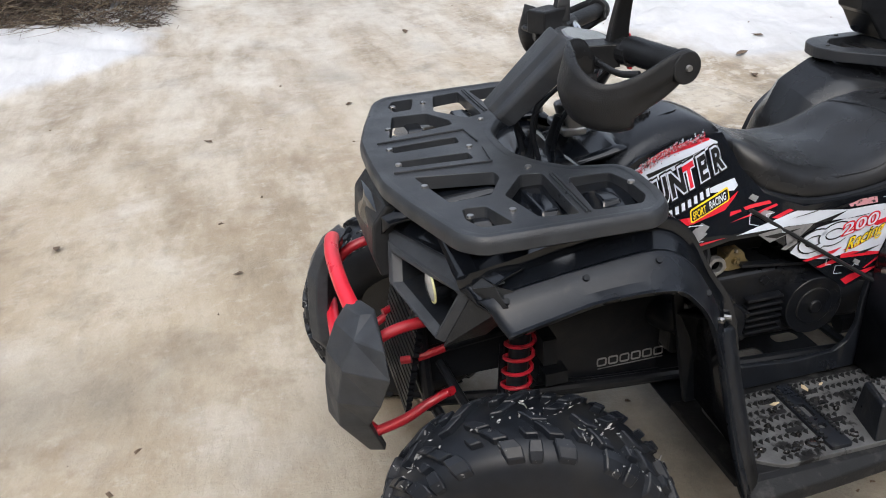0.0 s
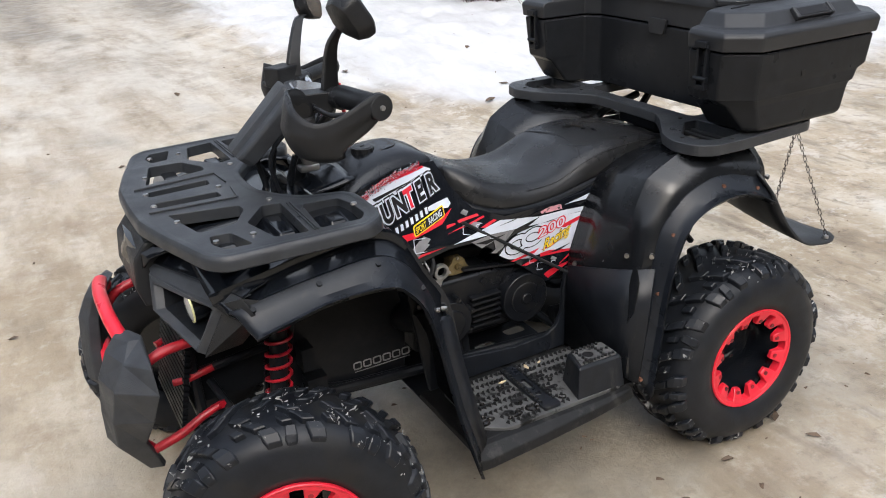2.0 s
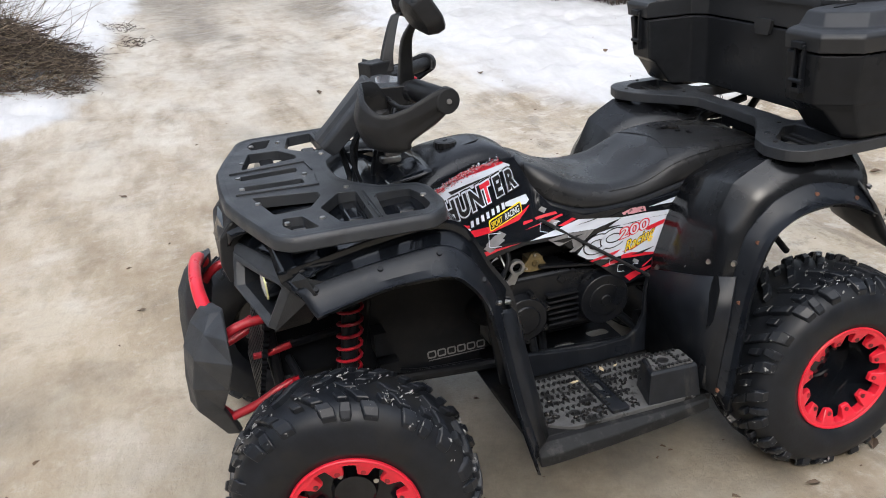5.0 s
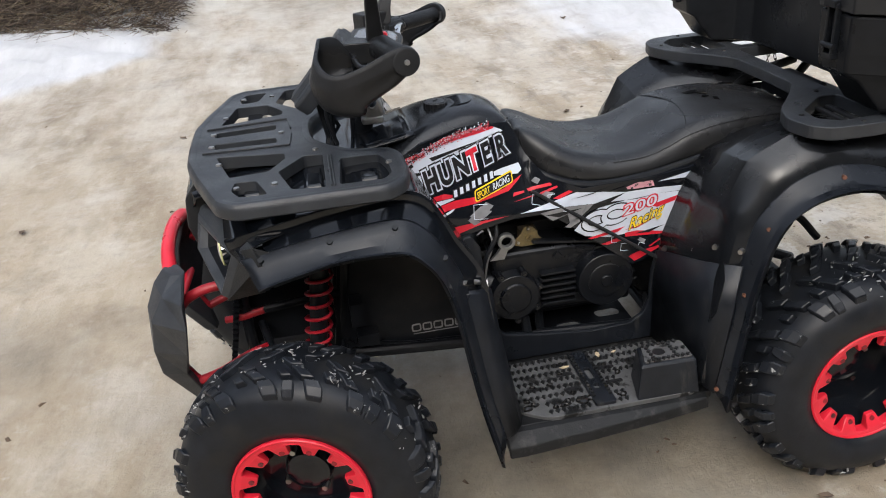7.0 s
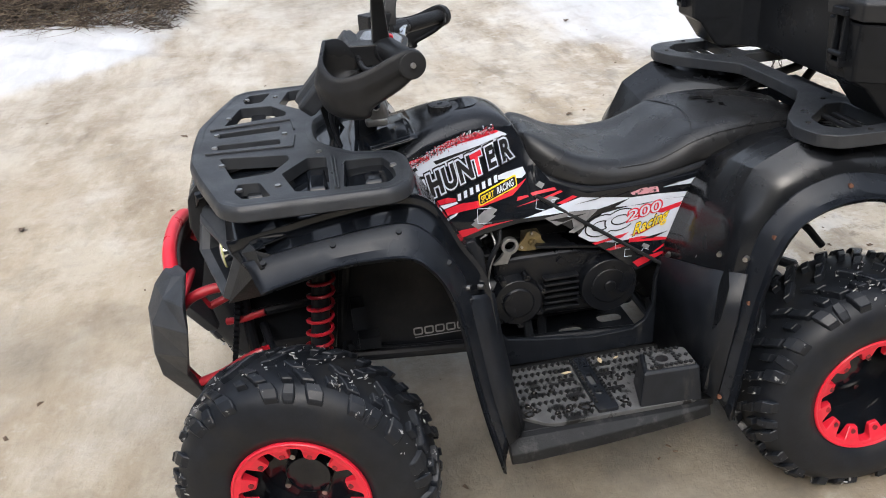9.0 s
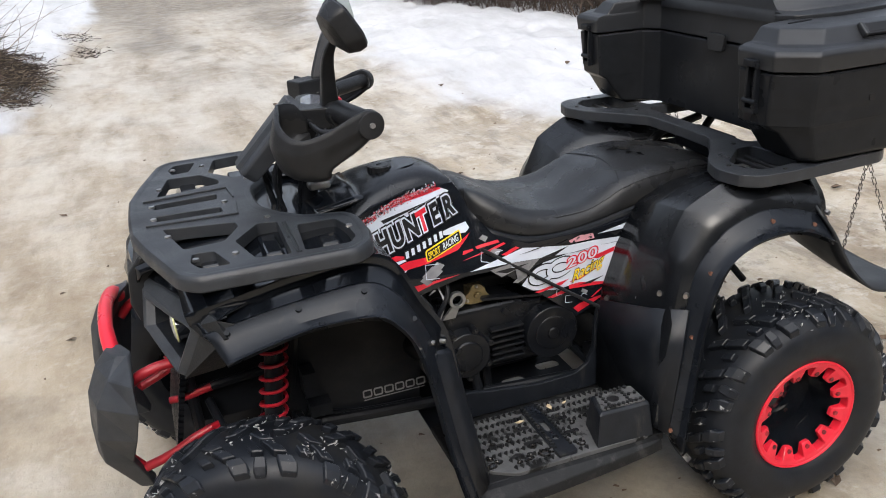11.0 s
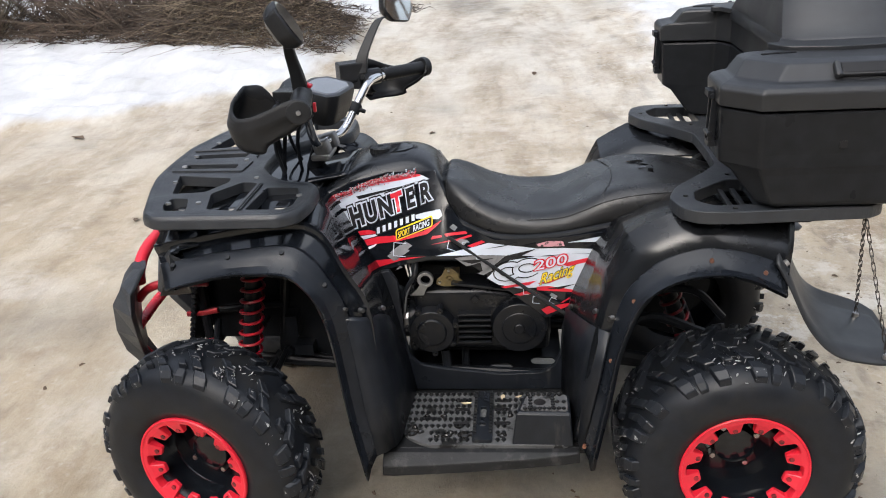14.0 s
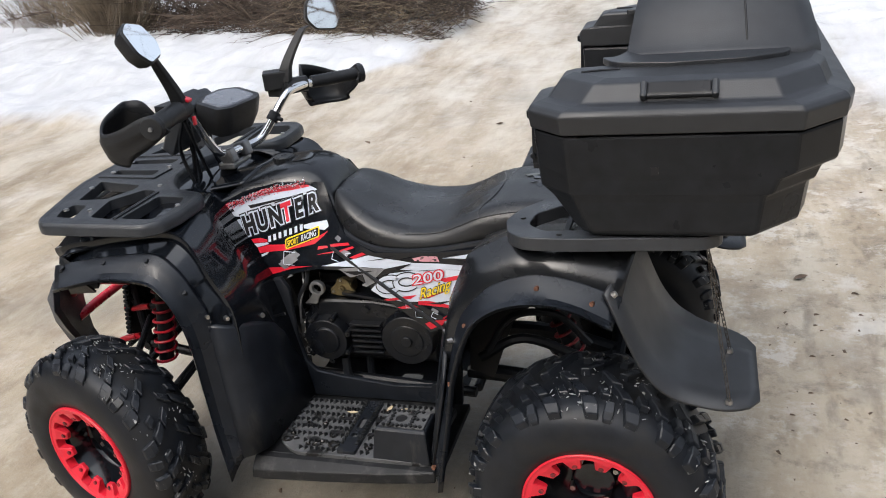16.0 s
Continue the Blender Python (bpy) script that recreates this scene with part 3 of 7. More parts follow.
    for _ in range(34):
        c0, h0 = wear.uniform(0, 360), wear.uniform(-0.85, 0.85)
        for _ in range(wear.randint(3, 13)):
            q, h = math.radians(c0 + wear.gauss(0, 4.0)), max(-0.93, min(0.93, h0 + wear.gauss(0, 0.13))) * hw
            r, d = r_at(h) + wear.uniform(0.002, 0.013), wear.uniform(0.0008, 0.0026)
            m = Matrix.Translation((r * math.cos(q), h, r * math.sin(q))) @ pose(0, 0, 0, wear.uniform(0, 180), wear.uniform(0, 180), 0) @ Matrix.Diagonal((d * wear.uniform(1.0, 4.0), d * wear.uniform(0.5, 1.2), d * wear.uniform(0.3, 0.8), 1))
            bmesh.ops.create_icosphere(bm, subdivisions=1, radius=1.0, matrix=m)
    tagged(part("packed_snow", bm, SLUSH, wheel, "crumbs of grey slush caught in the tread"), kind="stuff")
    # toothed ring
    teeth, ring = 12, []
    for i in range(teeth):
        for f, r in ((0.0, 0.127), (0.155, 0.1265), (0.195, 0.124), (0.25, 0.0965), (0.29, 0.0945), (0.66, 0.0945), (0.70, 0.0965), (0.755, 0.124), (0.795, 0.1265)):
            q = 2 * math.pi * (i + f) / teeth
            ring.append((r * math.cos(q), r * math.sin(q)))
    circle = [(0.139 * math.cos(2 * math.pi * i / 96), 0.139 * math.sin(2 * math.pi * i / 96)) for i in range(96)]
    bm = bmesh.new()

    def dished(u, v, w):
        r = math.hypot(u, v)
        return (u, -ring_off - 0.004 + w + 0.42 * max(0.131 - r, 0) * (1 if w == 0 else 0.0), v)

    plate(bm, circle, [ring], dished, 0.026)
    lathe(bm, [(0.1385, -ring_off + 0.016), (0.1425, -ring_off + 0.006), (0.1425, -ring_off - 0.004), (0.1395, -ring_off - 0.007), (0.135, -ring_off - 0.004), (0.135, -ring_off + 0.016)], 96, closed=True)
    part("bead_ring", bm, RED, wheel, "bright red toothed bead ring", bevel=0.0012, segments=1)
    bm = bmesh.new()
    between(bm, (0, 0.004, 0), (0, -0.004, 0), 0.0058, sides=8)
    bolt = part("bolt", bm, OLDRED, wheel)
    q = 2 * math.pi * 0.475 / teeth
    bolt.matrix_basis = Matrix.Translation((0.1045 * math.cos(q), -ring_off + 0.0085, 0.1045 * math.sin(q)))
    for i in range(1, teeth):
        q = 2 * math.pi * (i + 0.475) / teeth
        b = new("bolt", bolt.data)
        b.parent = wheel
        b.matrix_basis = Matrix.Translation((0.1045 * math.cos(q), -ring_off + 0.0085, 0.1045 * math.sin(q)))
    bm = bmesh.new()
    between(bm, (0, 0.008, 0), (0, -0.012, 0), 0.0075, 0.0065, 6)
    first = None
    for i in range(4):
        q = math.radians(30 + 90 * i)
        if first is None:
            nut = part("wheel_nut", bm, STEEL, wheel, "bright steel nut")
            first = nut.data
        else:
            nut = new("wheel_nut", first)
            nut.parent = wheel
        nut.matrix_basis = Matrix.Translation((0.055 * math.cos(q), -0.006, 0.055 * math.sin(q)))
    return wheel


build_wheel(0.19, 0.272, 0.086, -1, (FRONT_X + 0.021, -0.437, 0.262), STEER, False)
build_wheel(0.19, 0.272, 0.086, 1, (FRONT_X - 0.021, 0.437, 0.262), STEER, False)
build_wheel(0.25, 0.268, 0.108, -1, (REAR_X, -0.407, 0.258), 0, True)
build_wheel(0.25, 0.268, 0.108, 1, (REAR_X, 0.407, 0.258), 0, True)


def mir(s, p):
    return (p[0], s * p[1], p[2])


def bolts(points, way, mat, label, parent, r=0.006, h=0.006):
    """Bolt heads at points, sharing one mesh."""
    bm = bmesh.new()
    between(bm, (0, 0, -h), (0, 0, h), r, r * 0.8, 8)
    data = None
    for p in points:
        if data is None:
            ob = part("bolt", bm, mat, parent, label)
            data = ob.data
        else:
            ob = new("bolt", data)
            ob.parent = parent
            ob["label"] = label
        ob.matrix_basis = Matrix.Translation(p) @ Vector(way).to_track_quat("Z", "Y").to_matrix().to_4x4()


# front fenders: inner edge, crest, bolt line and flared lip at each station
FF = [
    [(-0.09, 0.17, 0.80), (-0.085, 0.35, 0.755), (-0.05, 0.405, 0.725), (-0.03, 0.455, 0.697)],
    [(0.02, 0.17, 0.815), (0.02, 0.36, 0.778), (0.03, 0.412, 0.742), (0.045, 0.462, 0.718)],
    [(0.11, 0.17, 0.825), (0.12, 0.36, 0.797), (0.112, 0.418, 0.755), (0.13, 0.465, 0.735)],
    [(0.23, 0.165, 0.835), (0.255, 0.36, 0.81), (0.236, 0.423, 0.766), (0.24, 0.468, 0.733)],
    [(0.29, 0.158, 0.805), (0.315, 0.37, 0.785), (0.29, 0.43, 0.737), (0.283, 0.472, 0.706)],
    [(0.345, 0.165, 0.71), (0.36, 0.38, 0.70), (0.325, 0.433, 0.690), (0.315, 0.476, 0.655)],
    [(0.40, 0.172, 0.61), (0.405, 0.39, 0.62), (0.350, 0.433, 0.622), (0.336, 0.482, 0.575)],
    [(0.435, 0.19, 0.50), (0.418, 0.41, 0.50), (0.366, 0.45, 0.51), (0.352, 0.497, 0.465)],
    [(0.455, 0.20, 0.39), (0.428, 0.43, 0.39), (0.382, 0.47, 0.40), (0.37, 0.515, 0.36)],
    [(0.462, 0.21, 0.285), (0.44, 0.46, 0.285), (0.408, 0.495, 0.28), (0.396, 0.537, 0.245)],
]
RF = [
    [(0.86, 0.20, 0.28), (0.872, 0.40, 0.28), (0.888, 0.470, 0.29), (0.902, 0.505, 0.25)],
    [(0.865, 0.20, 0.42), (0.893, 0.385, 0.42), (0.922, 0.457, 0.42), (0.936, 0.492, 0.42)],
    [(0.875, 0.20, 0.54), (0.915, 0.375, 0.55), (0.945, 0.454, 0.51), (0.960, 0.486, 0.545)],
    [(0.935, 0.19, 0.675), (0.935, 0.36, 0.66), (0.988, 0.447, 0.65), (1.003, 0.482, 0.655)],
    [(0.985, 0.18, 0.735), (0.985, 0.36, 0.765), (1.06, 0.446, 0.715), (1.068, 0.482, 0.707)],
    [(1.08, 0.17, 0.765), (1.07, 0.365, 0.81), (1.145, 0.446, 0.740), (1.15, 0.486, 0.724)],
    [(1.2, 0.16, 0.775), (1.2, 0.365, 0.812), (1.215, 0.452, 0.73), (1.22, 0.488, 0.712)],
    [(1.34, 0.16, 0.765), (1.33, 0.365, 0.785), (1.30, 0.455, 0.695), (1.292, 0.488, 0.676)],
]
for s in (-1, 1):
    rows = smooth_rows([[mir(s, p) for p in row] for row in FF], 4, 1)
    shell, flare = [], []
    for a, b, c, d in rows:
        out = Vector((0, s * 0.6, 0.8)) if c.z > 0.7 else Vector((0.55, s * 0.8, 0.1))
        shell.append([a, a.lerp(b, 0.5) + Vector((0, 0, 0.006)), a.lerp(b, 0.92), b + Vector((0, 0, 0.004)), b.lerp(c, 0.06) - out * 0.003, b.lerp(c, 0.16) - out * 0.017, b.lerp(c, 0.72) - out * 0.014, c - out * 0.004, c.lerp(d, 0.15) - out * 0.004])
        flare.append([b.lerp(c, 0.72) - out * 0.004, b.lerp(c, 0.80) + out * 0.002, c + out * 0.003, c.lerp(d, 0.2) + out * 0.001, c.lerp(d, 0.55) - out * 0.005, c.lerp(d, 0.92) - out * 0.003, d + out * 0.001, d - out * 0.006])
    bm = bmesh.new()
    loft(bm, shell)
    fender = part("front_fender", bm, GLOSSY, bike, "scuffed black plastic front fender", smooth=True, solid=0.006, angle=24)
    bm = bmesh.new()
    loft(bm, flare)
    part("flare", bm, FLARE, fender, "dull black bolted fender flare", smooth=True, solid=0.005, angle=24)
    bolts([mir(s, p) for p in [(-0.02, 0.412, 0.736), (0.112, 0.421, 0.757), (0.236, 0.426, 0.768), (0.324, 0.436, 0.693)]], (0, s * 0.6, 0.8), DARK, "dark bolt head", fender, 0.007)
    bolts([mir(s, p) for p in [(0.360, 0.428, 0.629), (0.392, 0.400, 0.611), (0.421, 0.296, 0.563), (0.426, 0.208, 0.519)]], (0.7, s * 0.5, 0.1), STEEL, "steel bolt", fender, 0.0065)
    # ledge where the lower fender panel laps over
    bm = bmesh.new()
    loft(bm, [[mir(s, p) for p in row] for row in (
        ((0.357, 0.430, 0.612), (0.388, 0.408, 0.597), (0.408, 0.386, 0.587), (0.416, 0.362, 0.578), (0.416, 0.28, 0.541), (0.414, 0.19, 0.497)),
        ((0.360, 0.434, 0.603), (0.392, 0.413, 0.588), (0.415, 0.390, 0.578), (0.424, 0.366, 0.569), (0.426, 0.28, 0.531), (0.424, 0.19, 0.487)),
        ((0.375, 0.450, 0.500), (0.402, 0.432, 0.490), (0.421, 0.413, 0.485), (0.432, 0.388, 0.480), (0.441, 0.29, 0.455), (0.446, 0.196, 0.430)),
        ((0.390, 0.470, 0.390), (0.416, 0.452, 0.390), (0.435, 0.433, 0.385), (0.446, 0.408, 0.380), (0.455, 0.30, 0.365), (0.460, 0.205, 0.355)),
        ((0.412, 0.494, 0.282), (0.434, 0.478, 0.282), (0.450, 0.458, 0.282), (0.460, 0.432, 0.282), (0.468, 0.31, 0.282), (0.474, 0.215, 0.282)),
    )])
    part("lower_panel", bm, SPLASH, fender, "lower black splash panel", smooth=True, solid=0.006, angle=40)
    rows = smooth_rows([[mir(s, p) for p in row] for row in RF], 5, 1)
    straight = []
    for one, two in zip(RF, RF[1:]):
        straight += [[Vector(mir(s, one[k])).lerp(Vector(mir(s, two[k])), j / 5) for k in (0, 1)] for j in range(5)]
    straight.append([Vector(mir(s, RF[-1][k])) for k in (0, 1)])
    rows = [(row[0].lerp(two[0], 0.8), row[1].lerp(two[1], 0.8), row[2], row[3]) for two, row in zip(straight, rows)]
    shell, flare = [], []
    for a, b, c, d in rows:
        out = Vector((0, s * 0.7, 0.7)) if c.z > 0.68 else Vector((-0.85, s * 0.5, 0.1))
        shell.append([a, a.lerp(b, 0.5) + Vector((0, 0, 0.004)), a.lerp(b, 0.9), b + Vector((0, 0, 0.002)), b.lerp(c, 0.12) + out * 0.005, b.lerp(c, 0.34) + out * 0.012, b.lerp(c, 0.52) + out * 0.012, b.lerp(c, 0.70) + out * 0.004, b.lerp(c, 0.82) - out * 0.006, c - out * 0.004, c.lerp(d, 0.2) - out * 0.004])
        flare.append([b.lerp(c, 0.70) - out * 0.004, b.lerp(c, 0.78) + out * 0.003, c + out * 0.004, c.lerp(d, 0.2) + out * 0.001, c.lerp(d, 0.6) - out * 0.003, c.lerp(d, 0.92), d + out * 0.002, d - out * 0.008])
    bm = bmesh.new()
    loft(bm, shell)
    fender = part("rear_fender", bm, FENDER, bike, "glossy black plastic rear fender", smooth=True, solid=0.006, angle=22)
    bm = bmesh.new()
    loft(bm, flare)
    part("flare", bm, FLARE, fender, "dull black bolted fender flare", smooth=True, solid=0.005, angle=24)
    bolts([mir(s, p) for p in [(0.990, 0.452, 0.652), (0.945, 0.459, 0.511), (1.145, 0.451, 0.742), (1.253, 0.459, 0.716), (0.888, 0.476, 0.296)]], (-0.2, s * 0.9, 0.2), RUST, "rusty bolt", fender, 0.006)
    bolts([mir(s, p) for p in [(0.872, 0.226, 0.522), (0.905, 0.309, 0.552), (0.918, 0.375, 0.588), (0.945, 0.433, 0.60)]], (-0.75, s * 0.6, 0.1), STEEL, "steel bolt", fender, 0.007)
    bm = bmesh.new()
    loft(bm, [[mir(s, p) for p in ((0.862, 0.215, 0.515), (0.903, 0.36, 0.548), (0.940, 0.452, 0.575))], [mir(s, p) for p in ((0.856, 0.215, 0.44), (0.888, 0.38, 0.46), (0.922, 0.461, 0.47))], [mir(s, p) for p in ((0.852, 0.215, 0.285), (0.866, 0.405, 0.285), (0.884, 0.476, 0.285))]])
    part("lower_panel", bm, SPLASH, fender, "lower black splash panel", smooth=True, solid=0.006, angle=25)
    # footwell
    well = None
    bm = bmesh.new()
    plate(bm, [(0.415, 0.19), (0.415, 0.445), (0.895, 0.445), (0.895, 0.19)], [], lambda u, v, w: (u, s * v, 0.268 - w), 0.018)
    loft(bm, [[(x, s * 0.440, 0.2675), (x, s * 0.458, 0.264), (x, s * (0.474 + o), 0.250 + e), (x, s * (0.480 + o), 0.228 + e), (x, s * (0.474 + o), 0.225 + e), (x, s * 0.45, 0.240), (x, s * 0.440, 0.252)] for x, e, o in ((0.420, -0.006, 0.010), (0.450, -0.006, 0.012), (0.60, -0.002, 0.006), (0.75, 0.004, -0.002), (0.85, 0.010, -0.010), (0.88, 0.012, -0.014))], closed=True, caps=True)
    well = part("footboard", bm, DUSTBOARD, bike, "dirty black footboard", bevel=0.004)
    bm = bmesh.new()
    plate(bm, rounded([(0.462, 0.225), (0.462, 0.405), (0.52, 0.446), (0.862, 0.446), (0.875, 0.225)], 0.02), [], lambda u, v, w: (u, s * v, 0.276 - w), 0.012)
    part("tread_plate", bm, TREADPLATE, well, "worn ribbed footboard tread with dried mud", bevel=0.002)
    bm = bmesh.new()
    for r in range(8):
        y = 0.237 + 0.0275 * r
        x = 0.472 if y < 0.385 else 0.53
        while x < (0.868 if y < 0.335 else 0.715):
            if not 0.622 < x < 0.684:
                loft(bm, [[(x - 0.006, s * (y - 0.004), 0.276), (x + 0.006, s * (y - 0.004), 0.276), (x, s * (y + 0.007), 0.276)], [(x - 0.003, s * (y - 0.002), 0.284), (x + 0.003, s * (y - 0.002), 0.284), (x, s * (y + 0.003), 0.284)]], closed=True, caps=True)
            x += 0.0145
    tagged(part("grip_studs", bm, DIRTY, well, "rows of small black grip studs"), kind="stuff")
    # raised double rib across the board, with a slot and a bolt
    bm = bmesh.new()
    plate(bm, rounded([(0.629, 0.230), (0.677, 0.230), (0.677, 0.438), (0.629, 0.438)], 0.006), [rounded([(0.645, 0.300), (0.661, 0.300), (0.661, 0.345), (0.645, 0.345)], 0.007), rounded([(0.645, 0.365), (0.661, 0.365), (0.661, 0.382), (0.645, 0.382)], 0.006)], lambda u, v, w: (u, s * v, 0.284 - w), 0.009)
    part("cross_rib", bm, SPLASH, well, "raised rib with a slot", bevel=0.0015)
    for x in (0.634, 0.672):
        bm = bmesh.new()
        for k in range(15):
            box(bm, (x, s * (0.238 + 0.0122 * k), 0.286), (0.007, 0.006, 0.006))
        tagged(part("rib_teeth", bm, DIRTY, well), kind="stuff")
    for x, y in ((0.60, 0.264), (0.60, 0.302), (0.60, 0.36), (0.70, 0.264), (0.70, 0.302), (0.70, 0.36), (0.52, 0.34)):
        bm = bmesh.new()
        plate(bm, rounded([(x - 0.02, y - 0.006), (x + 0.02, y - 0.006), (x + 0.02, y + 0.006), (x - 0.02, y + 0.006)], 0.005), [], lambda u, v, w: (u, s * v, 0.2775 - w), 0.002)
        part("drain_slot", bm, BLACK_FILM, well, "dark drain slot")
    if s < 0:
        spot_rng = random.Random(12)
        for x, y, d in ((0.483, 0.402, 0.010), (0.502, 0.395, 0.008), (0.568, 0.412, 0.009), (0.576, 0.400, 0.007), (0.610, 0.410, 0.013), (0.632, 0.405, 0.011), (0.700, 0.412, 0.009), (0.596, 0.378, 0.006), (0.487, 0.380, 0.006), (0.514, 0.333, 0.005), (0.556, 0.334, 0.006), (0.590, 0.300, 0.005), (0.720, 0.330, 0.006), (0.545, 0.415, 0.005)):
            bm = bmesh.new()
            rim = [d * spot_rng.uniform(0.6, 1.25) for _ in range(11)]
            loft(bm, [[(x + 1.4 * k * r * math.cos(2 * math.pi * i / 11), -y + k * r * math.sin(2 * math.pi * i / 11), z) for i, r in enumerate(rim)] for k, z in ((1.0, 0.2755), (0.8, 0.2805), (0.35, 0.283))], closed=True, caps=True)
            part("mud_spot", bm, WET_MUD, well, "dark wet clod of mud", smooth=True)
        for x, y, d, a in ((0.608, 0.278, 0.014, 10), (0.700, 0.252, 0.016, 80), (0.74, 0.250, 0.009, 30)):
            bm = bmesh.new()
            m = pose(x, -y, 0.2785, 0, 6, a)
            bm.faces.new([bm.verts.new(m @ Vector((d * u, d * v, 0.002 * abs(u)))) for u, v in ((-1, 0), (-0.3, -0.35), (0.8, -0.2), (1, 0.05), (0.2, 0.4))])
            part("straw_bit", bm, STRAW, well, "pale straw scrap", solid=0.001)
    bm = bmesh.new()
    top = [(0.757, 0.357), (0.858, 0.360), (0.858, 0.432), (0.738, 0.428)]
    bot = [(0.745, 0.345), (0.866, 0.350), (0.866, 0.447), (0.722, 0.443)]
    loft(bm, [[(x, s * y, 0.27) for x, y in bot], [(x, s * y, 0.350) for x, y in [(0.3 * b[0] + 0.7 * t[0], 0.3 * b[1] + 0.7 * t[1]) for t, b in zip(top, bot)]], [(x, s * y, 0.356) for x, y in top]], closed=True, caps=True)
    peg = part("foot_peg", bm, SPLASH, bike, "raised black foot peg block", bevel=0.004)
    bm = bmesh.new()
    hole = [(0.790 + 0.0145 * math.cos(2 * math.pi * k / 20), 0.392 + 0.0145 * math.sin(2 * math.pi * k / 20)) for k in range(20)]
    plate(bm, rounded([(0.762, 0.361), (0.854, 0.363), (0.854, 0.428), (0.744, 0.424)], 0.006), [hole], lambda u, v, w: (u, s * v, 0.3595 - w), 0.004)
    plug = part("peg_top", bm, TREADPLATE, peg, "dusty top of the foot peg", bevel=0.001)
    bm = bmesh.new()
    for x, y, dx, dy in ((0.80, 0.366, 0.085, 0.006), (0.80, 0.422, 0.10, 0.006), (0.82, 0.395, 0.006, 0.055), (0.838, 0.395, 0.03, 0.006), (0.768, 0.395, 0.006, 0.05)):
        n = max(int(max(dx, dy) / 0.011), 2)
        for k in range(n):
            f = (k + 0.5) / n - 0.5
            box(bm, (x + (dx * f if dx > dy else 0), s * (y + (dy * f if dy >= dx else 0)), 0.361), (0.007, 0.007, 0.006), (0, 0, 45))
    tagged(part("grip_studs", bm, DIRTY, plug), kind="stuff")
    bm = bmesh.new()
    between(bm, (0.790, s * 0.392, 0.3562), (0.790, s * 0.392, 0.3572), 0.0143, sides=20)
    part("drain_hole", bm, BLACK_FILM, peg, "round dark hole")
    # inner wall of the footwell with a rounded cut for the engine
    bm = bmesh.new()
    ring = [(0.395, 0.605), (0.44, 0.272), (0.88, 0.272), (0.895, 0.50), (0.868, 0.50), (0.852, 0.45), (0.848, 0.38), (0.83, 0.34), (0.80, 0.322), (0.70, 0.318), (0.56, 0.335), (0.49, 0.348), (0.465, 0.375), (0.452, 0.45), (0.445, 0.58), (0.425, 0.61)]
    plate(bm, ring, [], lambda u, v, w: (u, s * (0.205 - 0.12 * max(v - 0.45, 0) - w), v), 0.014)
    part("inner_panel", bm, SPLASH, bike, "black inner panel beside the engine", bevel=0.003)
    # mud flap behind the rear wheel
    path = curve_points([(1.275, 0.735), (1.30, 0.69), (1.345, 0.60), (1.40, 0.545), (1.47, 0.525), (1.565, 0.516)], 5)
    bm = bmesh.new()
    rows = []
    for i, p in enumerate(path):
        f = i / (len(path) - 1)
        y0, y1 = 0.455 + 0.05 * min(1, 2 * f), 0.30 - 0.09 * min(1, 1.6 * f)
        inset = float(np.interp(f, [0, 0.86, 0.95, 1.0], [0, 0, 0.014, 0.05]))
        y0, y1 = y0 - inset, y1 + inset
        rows.append([(p[0] + 0.05 * (1 - f) * k / 4, s * (y0 + (y1 - y0) * k / 4), p[1] + 0.07 * (1 - f) * k / 4 - 0.006 * math.sin(math.pi * k / 4)) for k in range(5)])
    loft(bm, rows)
    flap = part("mud_flap", bm, BOXLID, bike, "dusty black curved mud flap", smooth=True, solid=0.006)
    bolts([(1.512, s * 0.299, 0.53), (1.507, s * 0.486, 0.53)], (0, 0, 1), STEEL, "steel bolt", flap, 0.008, 0.004)
    bolts([(1.295, s * 0.452, 0.735), (1.30, s * 0.41, 0.755), (1.305, s * 0.37, 0.775)], (0.8, 0, 0.6), STEEL, "steel bolt", flap, 0.0075, 0.004)
    # chains
    for foot in ((1.512, 0.299, 0.535), (1.507, 0.486, 0.535)):
        a, b = Vector(mir(s, (1.462, 0.388, 0.815))), Vector(mir(s, foot))
        n = 20
        bm = bmesh.new()
        for i in range(n):
            p0, p1 = a.lerp(b, i / n), a.lerp(b, (i + 1.25) / n)
            way = (p1 - p0).normalized()
            sidev = way.orthogonal().normalized()
            if i % 2:
                sidev = way.cross(sidev)
            w = sidev * 0.0032
            tube(bm, [p0 + w, p1 + w, p1 - w, p0 - w, p0 + w], 0.0010, 5, 1, smooth_path=False, cap=False)
        part("chain", bm, CHAIN, flap, "thin rusty steel chain")

